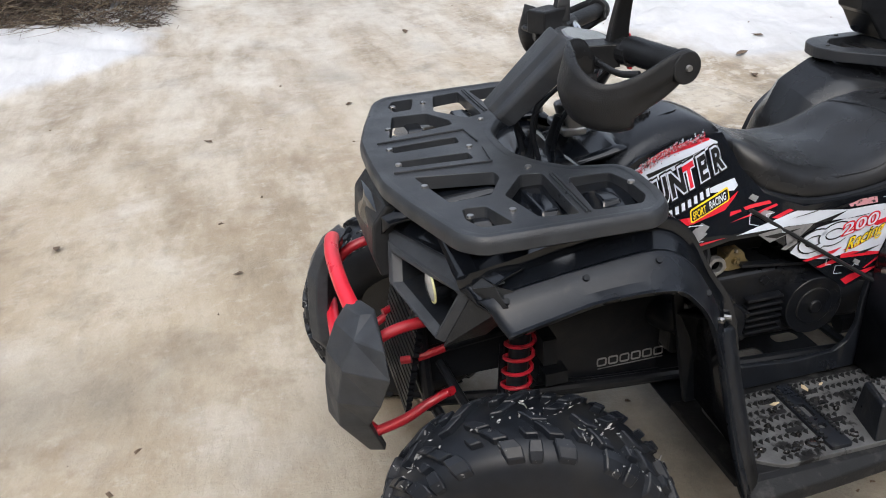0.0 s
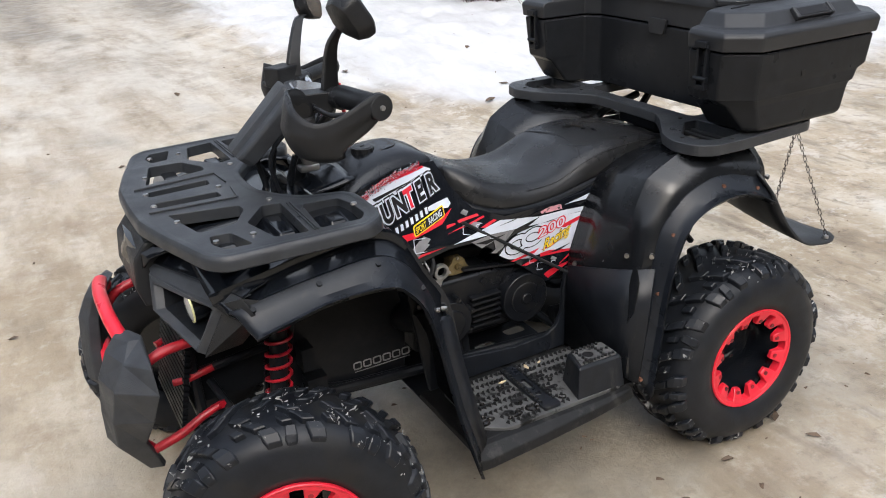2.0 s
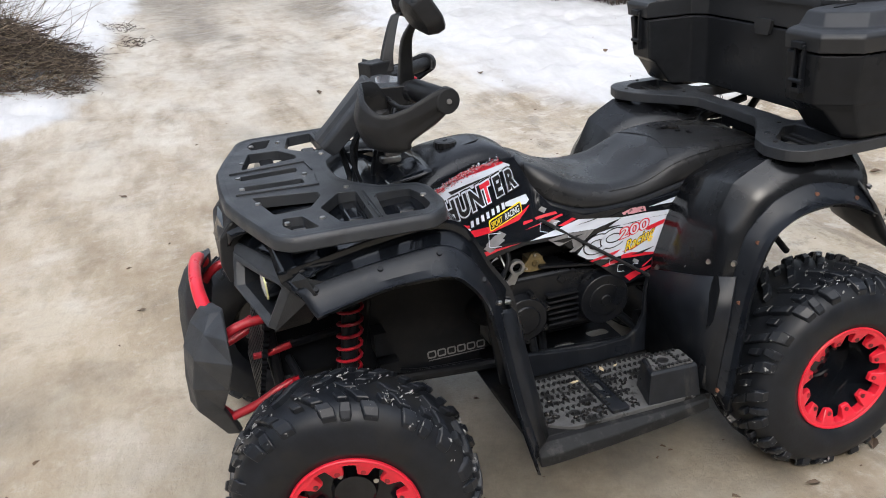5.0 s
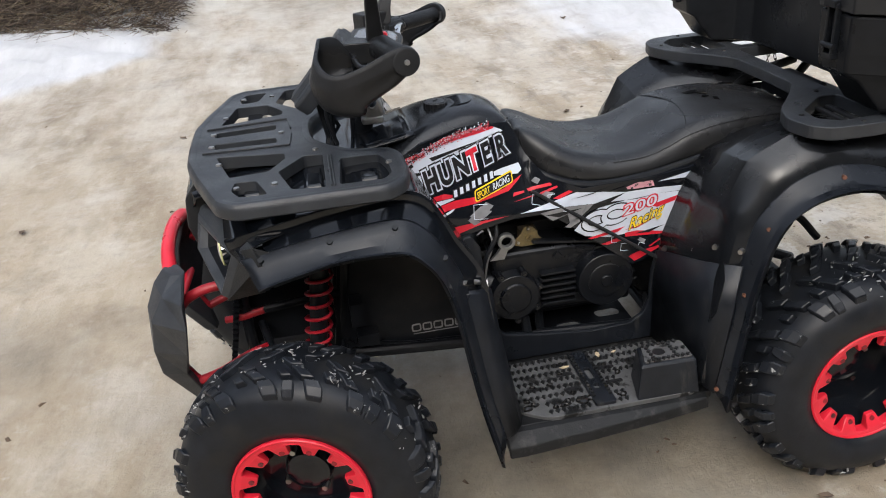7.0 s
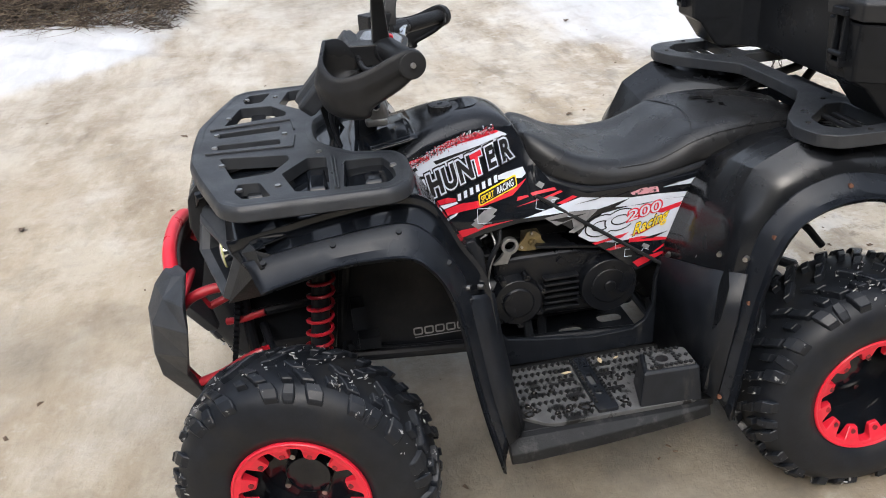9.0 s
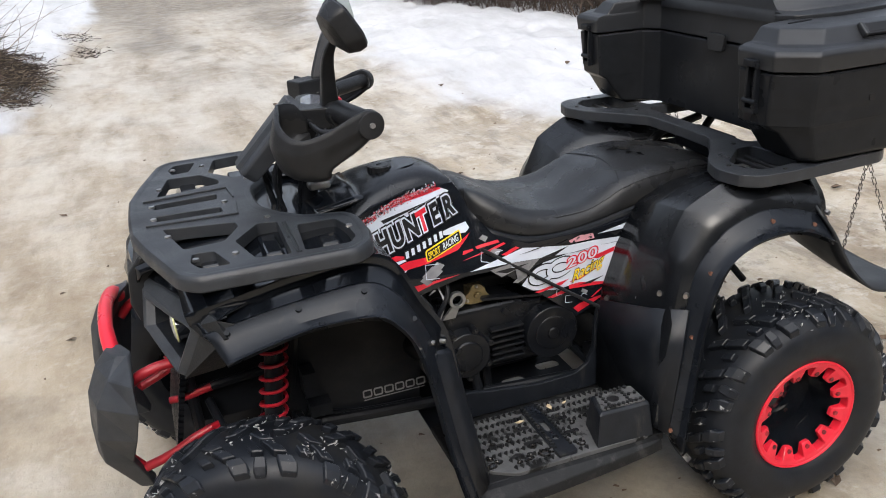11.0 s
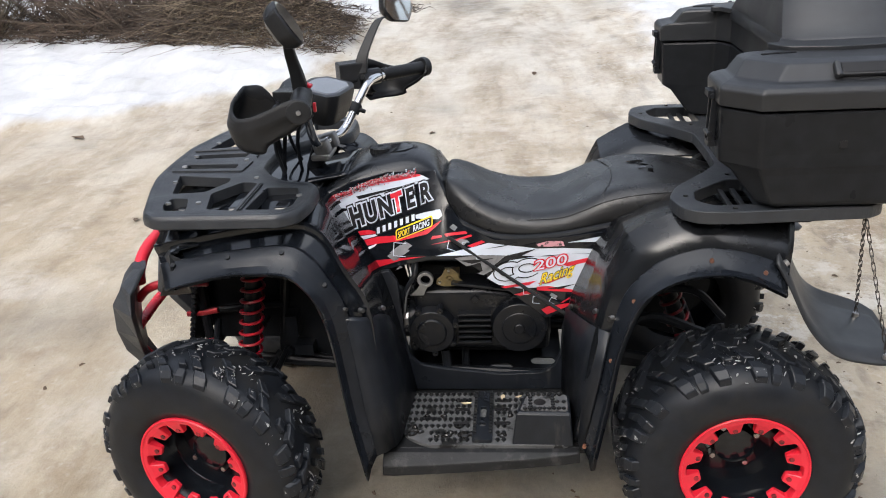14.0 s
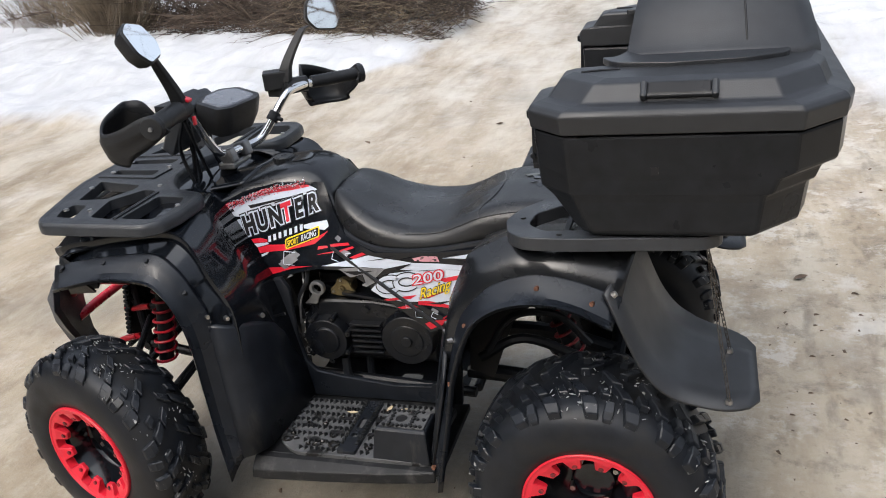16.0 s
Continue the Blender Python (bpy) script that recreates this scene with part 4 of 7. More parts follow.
# inner mudguard behind the front wheels
for s in (-1, 1):
    bm = bmesh.new()
    plate(bm, [(0.09, 0.34), (0.13, 0.315), (0.42, 0.30), (0.43, 0.45), (0.395, 0.62), (0.30, 0.74), (0.16, 0.76), (0.13, 0.62)], [], lambda u, v, w: (u, s * (0.10 + 0.25 * max(v - 0.6, 0) + w), v), 0.004)
    guard = part("inner_guard", bm, DARK, bike, "matte black inner mudguard with grey logo bars", bevel=0.001)
    if s < 0:
        bm = bmesh.new()
        for k in range(6):
            plate(bm, rounded([(0.278 + 0.027 * k, 0.337), (0.3015 + 0.027 * k, 0.337), (0.3015 + 0.027 * k, 0.359), (0.278 + 0.027 * k, 0.359)], 0.006), [rounded([(0.2815 + 0.027 * k, 0.341), (0.298 + 0.027 * k, 0.341), (0.298 + 0.027 * k, 0.355), (0.2815 + 0.027 * k, 0.355)], 0.003)], lambda u, v, w: (u, -0.1046 - w, v), 0.0006)
        box(bm, (0.358, -0.105, 0.3315), (0.155, 0.001, 0.002))
        part("logo_bars", bm, GREY_FILM, guard, "grey printed shapes")
        bm = bmesh.new()
        tube(bm, [(0.14, -0.11, 0.345), (0.25, -0.11, 0.312), (0.42, -0.12, 0.305)], 0.008, 8)
        part("frame_rail", bm, DARK, bike)


# ---- front rack ----
half = [(-0.155, -0.03), (-0.152, -0.12), (-0.128, -0.22), (-0.082, -0.375), (-0.050, -0.405), (0.235, -0.412), (0.268, -0.385), (0.282, -0.33), (0.282, -0.235), (0.264, -0.200), (0.185, -0.178), (0.142, -0.130), (0.112, -0.075), (0.107, -0.03)]
rim = rounded(mirrored(half), 0.014)
near_holes = [
    [(-0.050, -0.283), (-0.010, -0.287), (0.012, -0.366), (-0.040, -0.362), (-0.056, -0.325)],
    [(-0.094, -0.115), (0.048, -0.146), (0.050, -0.175), (0.014, -0.243), (-0.062, -0.250)],
    [(0.034, -0.255), (0.088, -0.178), (0.126, -0.187), (0.122, -0.372), (0.058, -0.360)],
    [(0.160, -0.225), (0.236, -0.232), (0.250, -0.28), (0.250, -0.345), (0.232, -0.372), (0.148, -0.368)],
    [(-0.104, -0.024), (0.032, -0.030), (0.034, -0.066), (-0.104, -0.058)],
]
holes = [rounded(h, 0.008) for h in near_holes + [[(x, -y) for x, y in h] for h in near_holes]]
bm = bmesh.new()
plate(bm, rim, holes, lambda u, v, w: (u, v, 0.850 - w), 0.026)
rack = part("front_rack", bm, RACK, bike, "grey-black moulded plastic front luggage rack", bevel=0.006, segments=3)
# raised outer lip, hanging rim and the bars' edges
bm = bmesh.new()
outer = rounded(mirrored(half), 0.014)
ring = [Vector((x, y)) for x, y in outer]
n = len(ring)
turn = 1 if sum(ring[i - 1].x * ring[i].y - ring[i].x * ring[i - 1].y for i in range(n)) > 0 else -1
rows = []
for dz, dout in ((0.0006, -0.016), (0.0022, -0.008), (0.0012, -0.002), (-0.004, 0.003), (-0.012, 0.005), (-0.026, 0.005), (-0.030, 0.0), (-0.027, -0.010)):
    row = []
    for i in range(n):
        t = (ring[(i + 1) % n] - ring[i - 1]).normalized() * turn
        q = ring[i] + Vector((t.y, -t.x)) * dout
        row.append((q.x, q.y, 0.850 + dz))
    rows.append(row)
loft(bm, rows, closed=True)
part("rack_rim", bm, RACK, rack, "rounded raised rim", smooth=True)
for s in (-1, 1):
    for a, b in (((-0.125, -0.085), (0.060, -0.098)), ((0.060, -0.098), (0.066, -0.02)), ((0.136, -0.20), (0.133, -0.375)), ((0.142, -0.20), (0.139, -0.375))):
        a, b = Vector((a[0], s * a[1], 0.852)), Vector((b[0], s * b[1], 0.852))
        q = (b - a).to_track_quat("X", "Z").to_matrix().to_4x4()
        bm = bmesh.new()
        bmesh.ops.create_cube(bm, size=1, matrix=Matrix.Translation((a + b) / 2) @ q @ Matrix.Diagonal(((b - a).length, 0.0035, 0.0045, 1)))
        part("rib", bm, RACK, rack, bevel=0.0012)
rb = [(-0.086, 0.167), (-0.046, 0.318), (0.026, 0.32), (0.113, 0.150), (0.252, 0.286)]
bolts([(x, s * y, 0.851) for x, y in rb for s in (-1, 1)] + [(-0.108, 0.044, 0.851), (-0.108, -0.044, 0.851), (0.044, 0, 0.851)], (0, 0, 1), STEEL, "small steel screw", rack, 0.0075, 0.0022)

# hood under the rack
bm = bmesh.new()
rows = []
for x, w, z in ((-0.165, 0.10, 0.735), (-0.15, 0.14, 0.775), (-0.09, 0.17, 0.798), (0.02, 0.175, 0.812), (0.12, 0.172, 0.82), (0.22, 0.168, 0.825), (0.30, 0.155, 0.79)):
    rows.append([(x, -w, z), (x - 0.012, -w * 0.7, z + 0.004), (x - 0.02, 0, z + 0.006), (x - 0.012, w * 0.7, z + 0.004), (x, w, z)])
loft(bm, rows)
part("hood", bm, GLOSSY, bike, "gloss black hood below the rack", smooth=True, solid=0.006)
for s in (-1, 1):
    bm = bmesh.new()
    for x in (-0.02, 0.10, 0.21):
        loft(bm, [[(x - 0.03, s * 0.18, 0.80), (x + 0.03, s * 0.18, 0.80), (x + 0.03, s * 0.33, 0.785), (x - 0.03, s * 0.33, 0.785)], [(x - 0.016, s * 0.20, 0.83), (x + 0.016, s * 0.20, 0.83), (x + 0.016, s * 0.30, 0.83), (x - 0.016, s * 0.30, 0.83)]], closed=True, caps=True)
    part("rack_support", bm, GLOSSY, bike, bevel=0.004)
    # headlight housing
    A, B, C, D, E = [mir(s, p) for p in ((-0.146, 0.110, 0.740), (-0.066, 0.350, 0.736), (-0.060, 0.354, 0.728), (-0.104, 0.318, 0.620), (-0.158, 0.152, 0.668))]
    bm = bmesh.new()
    inner = [Vector(p) for p in (A, B, C, D, E)]
    mid = sum(inner, Vector()) / 5
    back = Vector((0.05, -s * 0.02, 0.0))
    rows = [[p + back * 1.2 for p in inner], [p for p in inner], [p.lerp(mid, 0.10) + Vector((-0.014, 0, 0)) for p in inner], [p.lerp(mid, 0.17) + Vector((-0.012, 0, 0)) for p in inner], [p.lerp(mid, 0.22) + Vector((0.004, 0, 0)) for p in inner], [p.lerp(mid, 0.27) + back * 1.1 for p in inner]]
    loft(bm, rows[:5], closed=True)
    house = part("headlight_housing", bm, SHIELD, bike, "angular black headlight surround", bevel=0.003)
    bm = bmesh.new()
    loft(bm, rows[4:], closed=True)
    bm.faces.new([bm.verts.new(p.lerp(mid, 0.27) + back * 1.1) for p in inner])
    part("lamp_cavity", bm, DARK, house, "deep black lamp recess")
    # brow over the lamp
    tl, tr, bl, br = [Vector(mir(s, p)) for p in ((-0.150, 0.092, 0.748), (-0.029, 0.391, 0.757), (-0.156, 0.148, 0.727), (-0.074, 0.352, 0.727))]
    bm = bmesh.new()
    ends = [(tl, bl), (tl.lerp(tr, 0.5) + Vector((-0.004, 0, 0.001)), bl.lerp(br, 0.5) + Vector((-0.003, 0, 0))), (tr, br)]
    loft(bm, [[a + Vector((0.020, 0, 0.002)), a, a.lerp(b, 0.93), b + Vector((0.002, 0, -0.004)), b + Vector((0.018, 0, 0.002))] for a, b in ends], closed=True, caps=True)
    part("brow", bm, SHIELD, house, "broad slanted brow over the lamp", bevel=0.003)
    c = Vector((-0.106, s * 0.246, 0.696))
    axis = Vector((-0.99, s * 0.02, -0.05)).normalized()
    bm = bmesh.new()
    between(bm, c - axis * 0.062, c - axis * 0.022, 0.019, 0.029, 24)
    between(bm, c - axis * 0.022, c, 0.029, 0.031, 24)
    part("reflector", bm, CHROME, house, "bright chrome lamp reflector", smooth=True)
    bm = bmesh.new()
    bmesh.ops.create_uvsphere(bm, u_segments=20, v_segments=10, radius=0.0295, matrix=Matrix.Translation(c + axis * 0.001) @ axis.to_track_quat("Z", "Y").to_matrix().to_4x4() @ Matrix.Diagonal((1, 1, 0.24, 1)))
    part("headlight", bm, LENS, house, "clear round headlight lens", smooth=True)
    bm = bmesh.new()
    turn3 = axis.to_track_quat("Z", "Y").to_matrix()
    tube(bm, [c + turn3 @ Vector((0.0315 * math.cos(a), 0.0315 * math.sin(a), 0)) for a in np.linspace(0, 2 * math.pi, 25)], 0.0022, 6, smooth_path=False)
    part("lens_ring", bm, YELLOW_RING, house, "pale yellow lens edge")
    # lower chin plate between lamp and fender
    bm = bmesh.new()
    loft(bm, [[mir(s, p) for p in ((-0.058, 0.358, 0.740), (-0.058, 0.358, 0.730), (-0.102, 0.320, 0.620))], [mir(s, p) for p in ((-0.031, 0.393, 0.757), (-0.022, 0.420, 0.733), (-0.106, 0.324, 0.619))], [mir(s, p) for p in ((0.0, 0.400, 0.745), (0.0, 0.405, 0.715), (-0.03, 0.32, 0.625))]])
    part("lamp_side_panel", bm, DIRTY, house, "scuffed speckled side panel", solid=0.006, bevel=0.003)
    # top of the housing, running back under the rack
    bm = bmesh.new()
    loft(bm, [[mir(s, p) for p in ((-0.146, 0.094, 0.751), (-0.110, 0.100, 0.775), (-0.05, 0.12, 0.800))], [mir(s, p) for p in ((-0.045, 0.352, 0.758), (-0.030, 0.345, 0.766), (0.0, 0.33, 0.778))], [mir(s, p) for p in ((-0.031, 0.393, 0.757), (-0.010, 0.385, 0.763), (0.03, 0.37, 0.768))]])
    part("housing_top", bm, GLOSSY, house, "gloss black top of the headlight housing", solid=0.005, bevel=0.002)
# nose block between the lamps
bm = bmesh.new()
loft(bm, [[(-0.172, y, 0.655), (-0.185, y, 0.70), (-0.178, y, 0.765), (-0.150, y, 0.80), (-0.09, y, 0.80), (-0.09, y, 0.655)] for y in (-0.11, -0.06, 0.06, 0.11)], closed=True, caps=True)
part("nose", bm, PLASTIC, bike, "black nose panel between the headlights", bevel=0.006)

# front frame, suspension and shocks
bm = bmesh.new()
for s in (-1, 1):
    tube(bm, [(-0.10, s * 0.10, 0.32), (-0.10, s * 0.10, 0.60), (-0.05, s * 0.11, 0.74)], 0.013)
    tube(bm, [(-0.10, s * 0.10, 0.34), (0.20, s * 0.12, 0.31), (0.9, s * 0.14, 0.27)], 0.014)
    tube(bm, [(0.10, s * 0.09, 0.33), (0.14, s * 0.10, 0.55), (0.18, s * 0.10, 0.78)], 0.013)
    tube(bm, [(0.18, s * 0.08, 0.72), (0.45, s * 0.10, 0.66), (0.70, s * 0.12, 0.66), (1.05, s * 0.14, 0.68), (1.30, s * 0.14, 0.72)], 0.014)
    tube(bm, [(-0.10, s * 0.1, 0.46), (0.12, s * 0.1, 0.48)], 0.011)
for x, z in ((-0.10, 0.34), (-0.10, 0.58), (0.12, 0.34), (0.16, 0.70), (1.02, 0.68), (0.9, 0.27)):
    tube(bm, [(x, -0.12, z), (x, 0.12, z)], 0.012)
box(bm, (0.0, 0, 0.46), (0.20, 0.13, 0.20))
box(bm, (0.02, 0, 0.70), (0.22, 0.20, 0.10))
part("chassis_frame", bm, DARK, bike, "black tubular steel frame")
for s in (-1, 1):
    bm = bmesh.new()
    hub = Vector((FRONT_X, s * 0.36, 0.262))
    for x, z in ((-0.09, 0.325), (0.09, 0.33)):
        tube(bm, [(x, s * 0.10, z), (FRONT_X, s * 0.34, 0.20)], 0.012, smooth_path=False)
    for x, z in ((-0.07, 0.43), (0.07, 0.44)):
        tube(bm, [(x, s * 0.10, z), (FRONT_X, s * 0.335, 0.345)], 0.010, smooth_path=False)
    between(bm, (FRONT_X, s * 0.33, 0.17), (FRONT_X, s * 0.33, 0.37), 0.02)
    between(bm, (FRONT_X, s * 0.30, 0.262), (FRONT_X, s * 0.44, 0.262), 0.03)
    tube(bm, [(0.12, s * 0.05, 0.36), (0.08, s * 0.34, 0.28)], 0.008, smooth_path=False)
    box(bm, (0.15, s * 0.135, 0.44), (0.03, 0.05, 0.06))
    box(bm, (0.17, s * 0.125, 0.36), (0.05, 0.04, 0.03))
    part("suspension_arm", bm, DARK, bike, "black front suspension arm")

    def shock(top, bottom, coils, radius, name, paint):
        top, bottom = Vector(mir(s, top)), Vector(mir(s, bottom))
        bm = bmesh.new()
        between(bm, top, bottom, 0.009)
        between(bm, top.lerp(bottom, 0.08), bottom, 0.0205)
        between(bm, top + (top - bottom).normalized() * 0.02, top.lerp(bottom, 0.06), 0.022)
        damper = part(name, bm, DARK, bike, "black damper with a red coil spring", smooth=True)
        way = (bottom - top)
        u = way.normalized().orthogonal().normalized()
        v = way.normalized().cross(u)
        bm = bmesh.new()
        tube(bm, [top + way * (i / (coils * 14)) + radius * (math.cos(2 * math.pi * i / 14) * u + math.sin(2 * math.pi * i / 14) * v) for i in range(coils * 14 + 1)], 0.0042, 7, smooth_path=False)
        part("coil_spring", bm, paint, damper, "red painted coil spring", smooth=True)

    shock((0.090, 0.195, 0.66), (0.047, 0.225, 0.37), 10, 0.028, "front_shock", SPRING)
    shock((1.06, 0.12, 0.69), (1.16, 0.13, 0.40), 10, 0.028, "rear_shock", OLDRED)
    bm = bmesh.new()
    tube(bm, [(0.99, s * 0.30, 0.50), (1.05, s * 0.29, 0.585), (1.15, s * 0.285, 0.59), (1.22, s * 0.285, 0.52)], 0.009, 8)
    tube(bm, [(0.96, s * 0.27, 0.46), (1.06, s * 0.24, 0.50), (1.20, s * 0.22, 0.44)], 0.012, 8)
    part("brake_hose", bm, DARK, bike, "black hose looped inside the wheel arch", smooth=True)
    # liner inside the rear wheel arch
    bm = bmesh.new()
    plate(bm, [(0.90, 0.36), (0.96, 0.34), (1.02, 0.50), (1.10, 0.58), (1.22, 0.62), (1.33, 0.62), (1.36, 0.76), (1.05, 0.76), (0.93, 0.66)], [], lambda u, v, w: (u, s * (0.165 + w), v), 0.005)
    part("arch_liner", bm, DARK, bike, "black inner wheel arch liner")
    # bumper: faceted shield, red tubes
    # inner edge, front ridge, outer ridge and trailing edge from the top down
    shield = [
        ((-0.246, 0.135), (-0.252, 0.150), (-0.230, 0.190), (-0.206, 0.196), 0.630),
        ((-0.262, 0.126), (-0.276, 0.152), (-0.250, 0.228), (-0.205, 0.284), 0.602),
        ((-0.284, 0.124), (-0.300, 0.158), (-0.282, 0.238), (-0.203, 0.304), 0.550),
        ((-0.294, 0.120), (-0.310, 0.150), (-0.296, 0.222), (-0.220, 0.264), 0.470),
        ((-0.296, 0.116), (-0.312, 0.140), (-0.296, 0.196), (-0.240, 0.214), 0.395),
        ((-0.236, 0.134), (-0.247, 0.150), (-0.242, 0.170), (-0.212, 0.180), 0.300),
    ]
    bm = bmesh.new()
    rows = []
    for i, f, o, e, z in shield:
        q = [Vector((x, s * y, z)) for x, y in (i, f, o, e)]
        rows.append([*q, q[3].lerp(q[2], 0.15) + Vector((0.010, -s * 0.016, 0)), q[0] + Vector((0.026, 0, 0))])
    loft(bm, rows, closed=True, caps=True)
    part("bumper_shield", bm, SHIELD, bike, "faceted dark grey bumper shield", bevel=0.003)
    bm = bmesh.new()
    tube(bm, [(-0.232, s * 0.192, 0.545), (-0.205, s * 0.195, 0.572), (-0.165, s * 0.195, 0.588), (-0.110, s * 0.190, 0.590), (-0.045, s * 0.180, 0.584)], 0.0112, 12)
    tube(bm, [(-0.262, s * 0.185, 0.49), (-0.266, s * 0.18, 0.42), (-0.225, s * 0.175, 0.352)], 0.009, 10)
    part("bumper_bracket", bm, BRACKET, bike, "red tubular bumper bracket", smooth=True)
    bm = bmesh.new()
    tube(bm, [(-0.225, s * 0.178, 0.350), (-0.165, s * 0.185, 0.372), (-0.115, s * 0.185, 0.398), (-0.075, s * 0.18, 0.410)], [0.0105, 0.0105, 0.0095, 0.0085], 12)
    box(bm, (-0.074, s * 0.178, 0.408), (0.032, 0.008, 0.016), (0, -12, 0))
    part("bumper_stay", bm, BRACKET, bike, "red lower bumper stay with a flattened end", smooth=True)
    bm = bmesh.new()
    tube(bm, [(-0.15, s * 0.10, 0.452), (-0.115, s * 0.11, 0.458), (-0.06, s * 0.11, 0.468)], 0.0085, 10)
    part("bumper_stay", bm, BRACKET, bike, "short red inner bumper stay", smooth=True)
bm = bmesh.new()
tube(bm, [(-0.226, -0.185, 0.590), (-0.236, -0.150, 0.612), (-0.247, -0.06, 0.634), (-0.247, 0.06, 0.638), (-0.236, 0.150, 0.628), (-0.226, 0.185, 0.605)], [0.0175, 0.0165, 0.0155, 0.0155, 0.0165, 0.0175], 16)
tube(bm, [(-0.255, -0.18, 0.46), (-0.265, 0.0, 0.46), (-0.255, 0.18, 0.46)], 0.014, 12)
part("bumper_bar", bm, RED, bike, "red steel bumper crossbar", smooth=True)
bm = bmesh.new()
for k in range(14):
    box(bm, (-0.15 + 0.003 * k, 0.0, 0.345 + 0.0145 * k), (0.012, 0.26, 0.008), (0, 15, 0))
box(bm, (-0.128, 0, 0.44), (0.008, 0.24, 0.20), (0, 12, 0))
part("radiator_grille", bm, DARK, bike, "black slatted front grille")
bm = bmesh.new()
for y in (-0.10, -0.075):
    pts = [(-0.10, y, 0.60), (-0.115, y - 0.01, 0.52), (-0.10, y, 0.44)]
    path = curve_points(pts, 12)
    tube(bm, path, [0.0095 if i % 2 else 0.0075 for i in range(len(path))], 8, smooth_path=False)
part("corrugated_hose", bm, DARK, bike, "ribbed black hose")

# ---- tank, side panels, seat ----


def side_y(x, z):
    """How far the left body side stands out at (x, z)."""
    base = 0.172 + 0.03 * max(0.0, x - 0.4)
    k = min(max(0.12 + 1.35 * (x - 0.29), 0.10), 0.48) * min(max(1 - (x - 0.58) / 0.12, 0.0), 1.0)
    return base - k * max(0.0, z - 0.645)


bm = bmesh.new()
rows = []
for x, top in ((0.250, 0.775), (0.272, 0.805), (0.31, 0.835), (0.36, 0.857), (0.42, 0.869), (0.48, 0.872), (0.525, 0.858), (0.552, 0.832), (0.572, 0.79), (0.580, 0.74)):
    w0, w1 = side_y(x, 0.72) - 0.006, side_y(x, min(0.80, top)) - 0.006
    lo = min(0.80, top - 0.01)
    row = [(w0, 0.70), (w0 + 0.001, 0.725), (w1 + 0.001, lo), (w1 * 0.93, lo + (top - lo) * 0.55), (w1 * 0.74, lo + (top - lo) * 0.86), (w1 * 0.4, top - 0.002), (0.0, top)]
    rows.append([(x, -w, z) for w, z in row] + [(x, w, z) for w, z in reversed(row[:-1])])
loft(bm, smooth_rows(rows, 3, 2))
tank = part("tank_cover", bm, FENDER, bike, "semi-gloss black fuel tank cover", smooth=True, angle=60)
bm = bmesh.new()
lobes = [(0.400 + r * math.cos(a), r * math.sin(a)) for r, a in [((0.0285 if k % 4 < 2 else 0.0265), 2 * math.pi * k / 48) for k in range(48)]]
plate(bm, lobes, [], lambda u, v, w: (u, v, 0.8745 - 0.05 * (u - 0.40) - w), 0.03)
cap = part("fuel_cap", bm, PLASTIC, tank, "lobed black fuel cap", bevel=0.0025)
# sky's reflection on the cap top put in as a lighter grey
bm = bmesh.new()
between(bm, (0.400, 0, 0.873), (0.400, 0, 0.8765), 0.0235, 0.0215, 28)
box(bm, (0.400, 0.0, 0.878), (0.014, 0.004, 0.003), (0, 0, 30))
part("cap_top", bm, RACK, cap, "dished cap top, greyed for the sky's reflection", bevel=0.001)
bm = bmesh.new()
plate(bm, rounded([(0.355, -0.040), (0.47, -0.036), (0.49, 0.0), (0.47, 0.036), (0.355, 0.040), (0.345, 0)], 0.018), [], lambda u, v, w: (u, v, 0.8735 - 1.5 * (u - 0.47) ** 2 - w), 0.01)
part("cap_hollow", bm, GLOSSY, tank, "dark hollow behind the fuel cap", smooth=True)
bm = bmesh.new()
loft(bm, smooth_rows([[(x, y, z + 0.06 * (0.11 - abs(y)) * 1.2) for y in (-0.11, -0.055, 0, 0.055, 0.11)] for x, z in ((0.19, 0.815), (0.24, 0.822), (0.29, 0.83), (0.33, 0.838))], 2, 2))
part("steering_cowl", bm, GLOSSY, bike, "gloss black cowl below the handlebar", smooth=True, solid=0.006)

PANEL = [(0.285, 0.803), (0.34, 0.826), (0.43, 0.842), (0.545, 0.834), (0.560, 0.80), (0.575, 0.765), (0.612, 0.715), (0.69, 0.684), (0.85, 0.689), (0.960, 0.703), (0.93, 0.60), (0.884, 0.498), (0.812, 0.472), (0.764, 0.511), (0.684, 0.577), (0.61, 0.634), (0.53, 0.634), (0.390, 0.603)]


def skin(bm, shape, s, lift, fine=0.02):
    """Fills an outline in (x, z) with small faces that follow the body side."""
    flat = bmesh.new()
    vs = [flat.verts.new((u, v, 0)) for u, v in shape]
    for p, q in zip(vs, vs[1:] + vs[:1]):
        flat.edges.new((p, q))
    bmesh.ops.triangle_fill(flat, use_beauty=True, edges=flat.edges[:])
    for _ in range(4):
        long = [e for e in flat.edges if e.calc_length() > fine]
        if not long:
            break
        bmesh.ops.subdivide_edges(flat, edges=long, cuts=1)
        bmesh.ops.triangulate(flat, faces=[f for f in flat.faces if len(f.verts) > 3])
    flat.verts.index_update()
    vs = [bm.verts.new((v.co.x, s * (side_y(v.co.x, v.co.y) + lift), v.co.y)) for v in flat.verts]
    for f in flat.faces:
        bm.faces.new([vs[v.index] for v in f.verts])
    edges = [(e.verts[0].index, e.verts[1].index) for e in flat.edges if len(e.link_faces) == 1]
    flat.free()
    return vs, edges


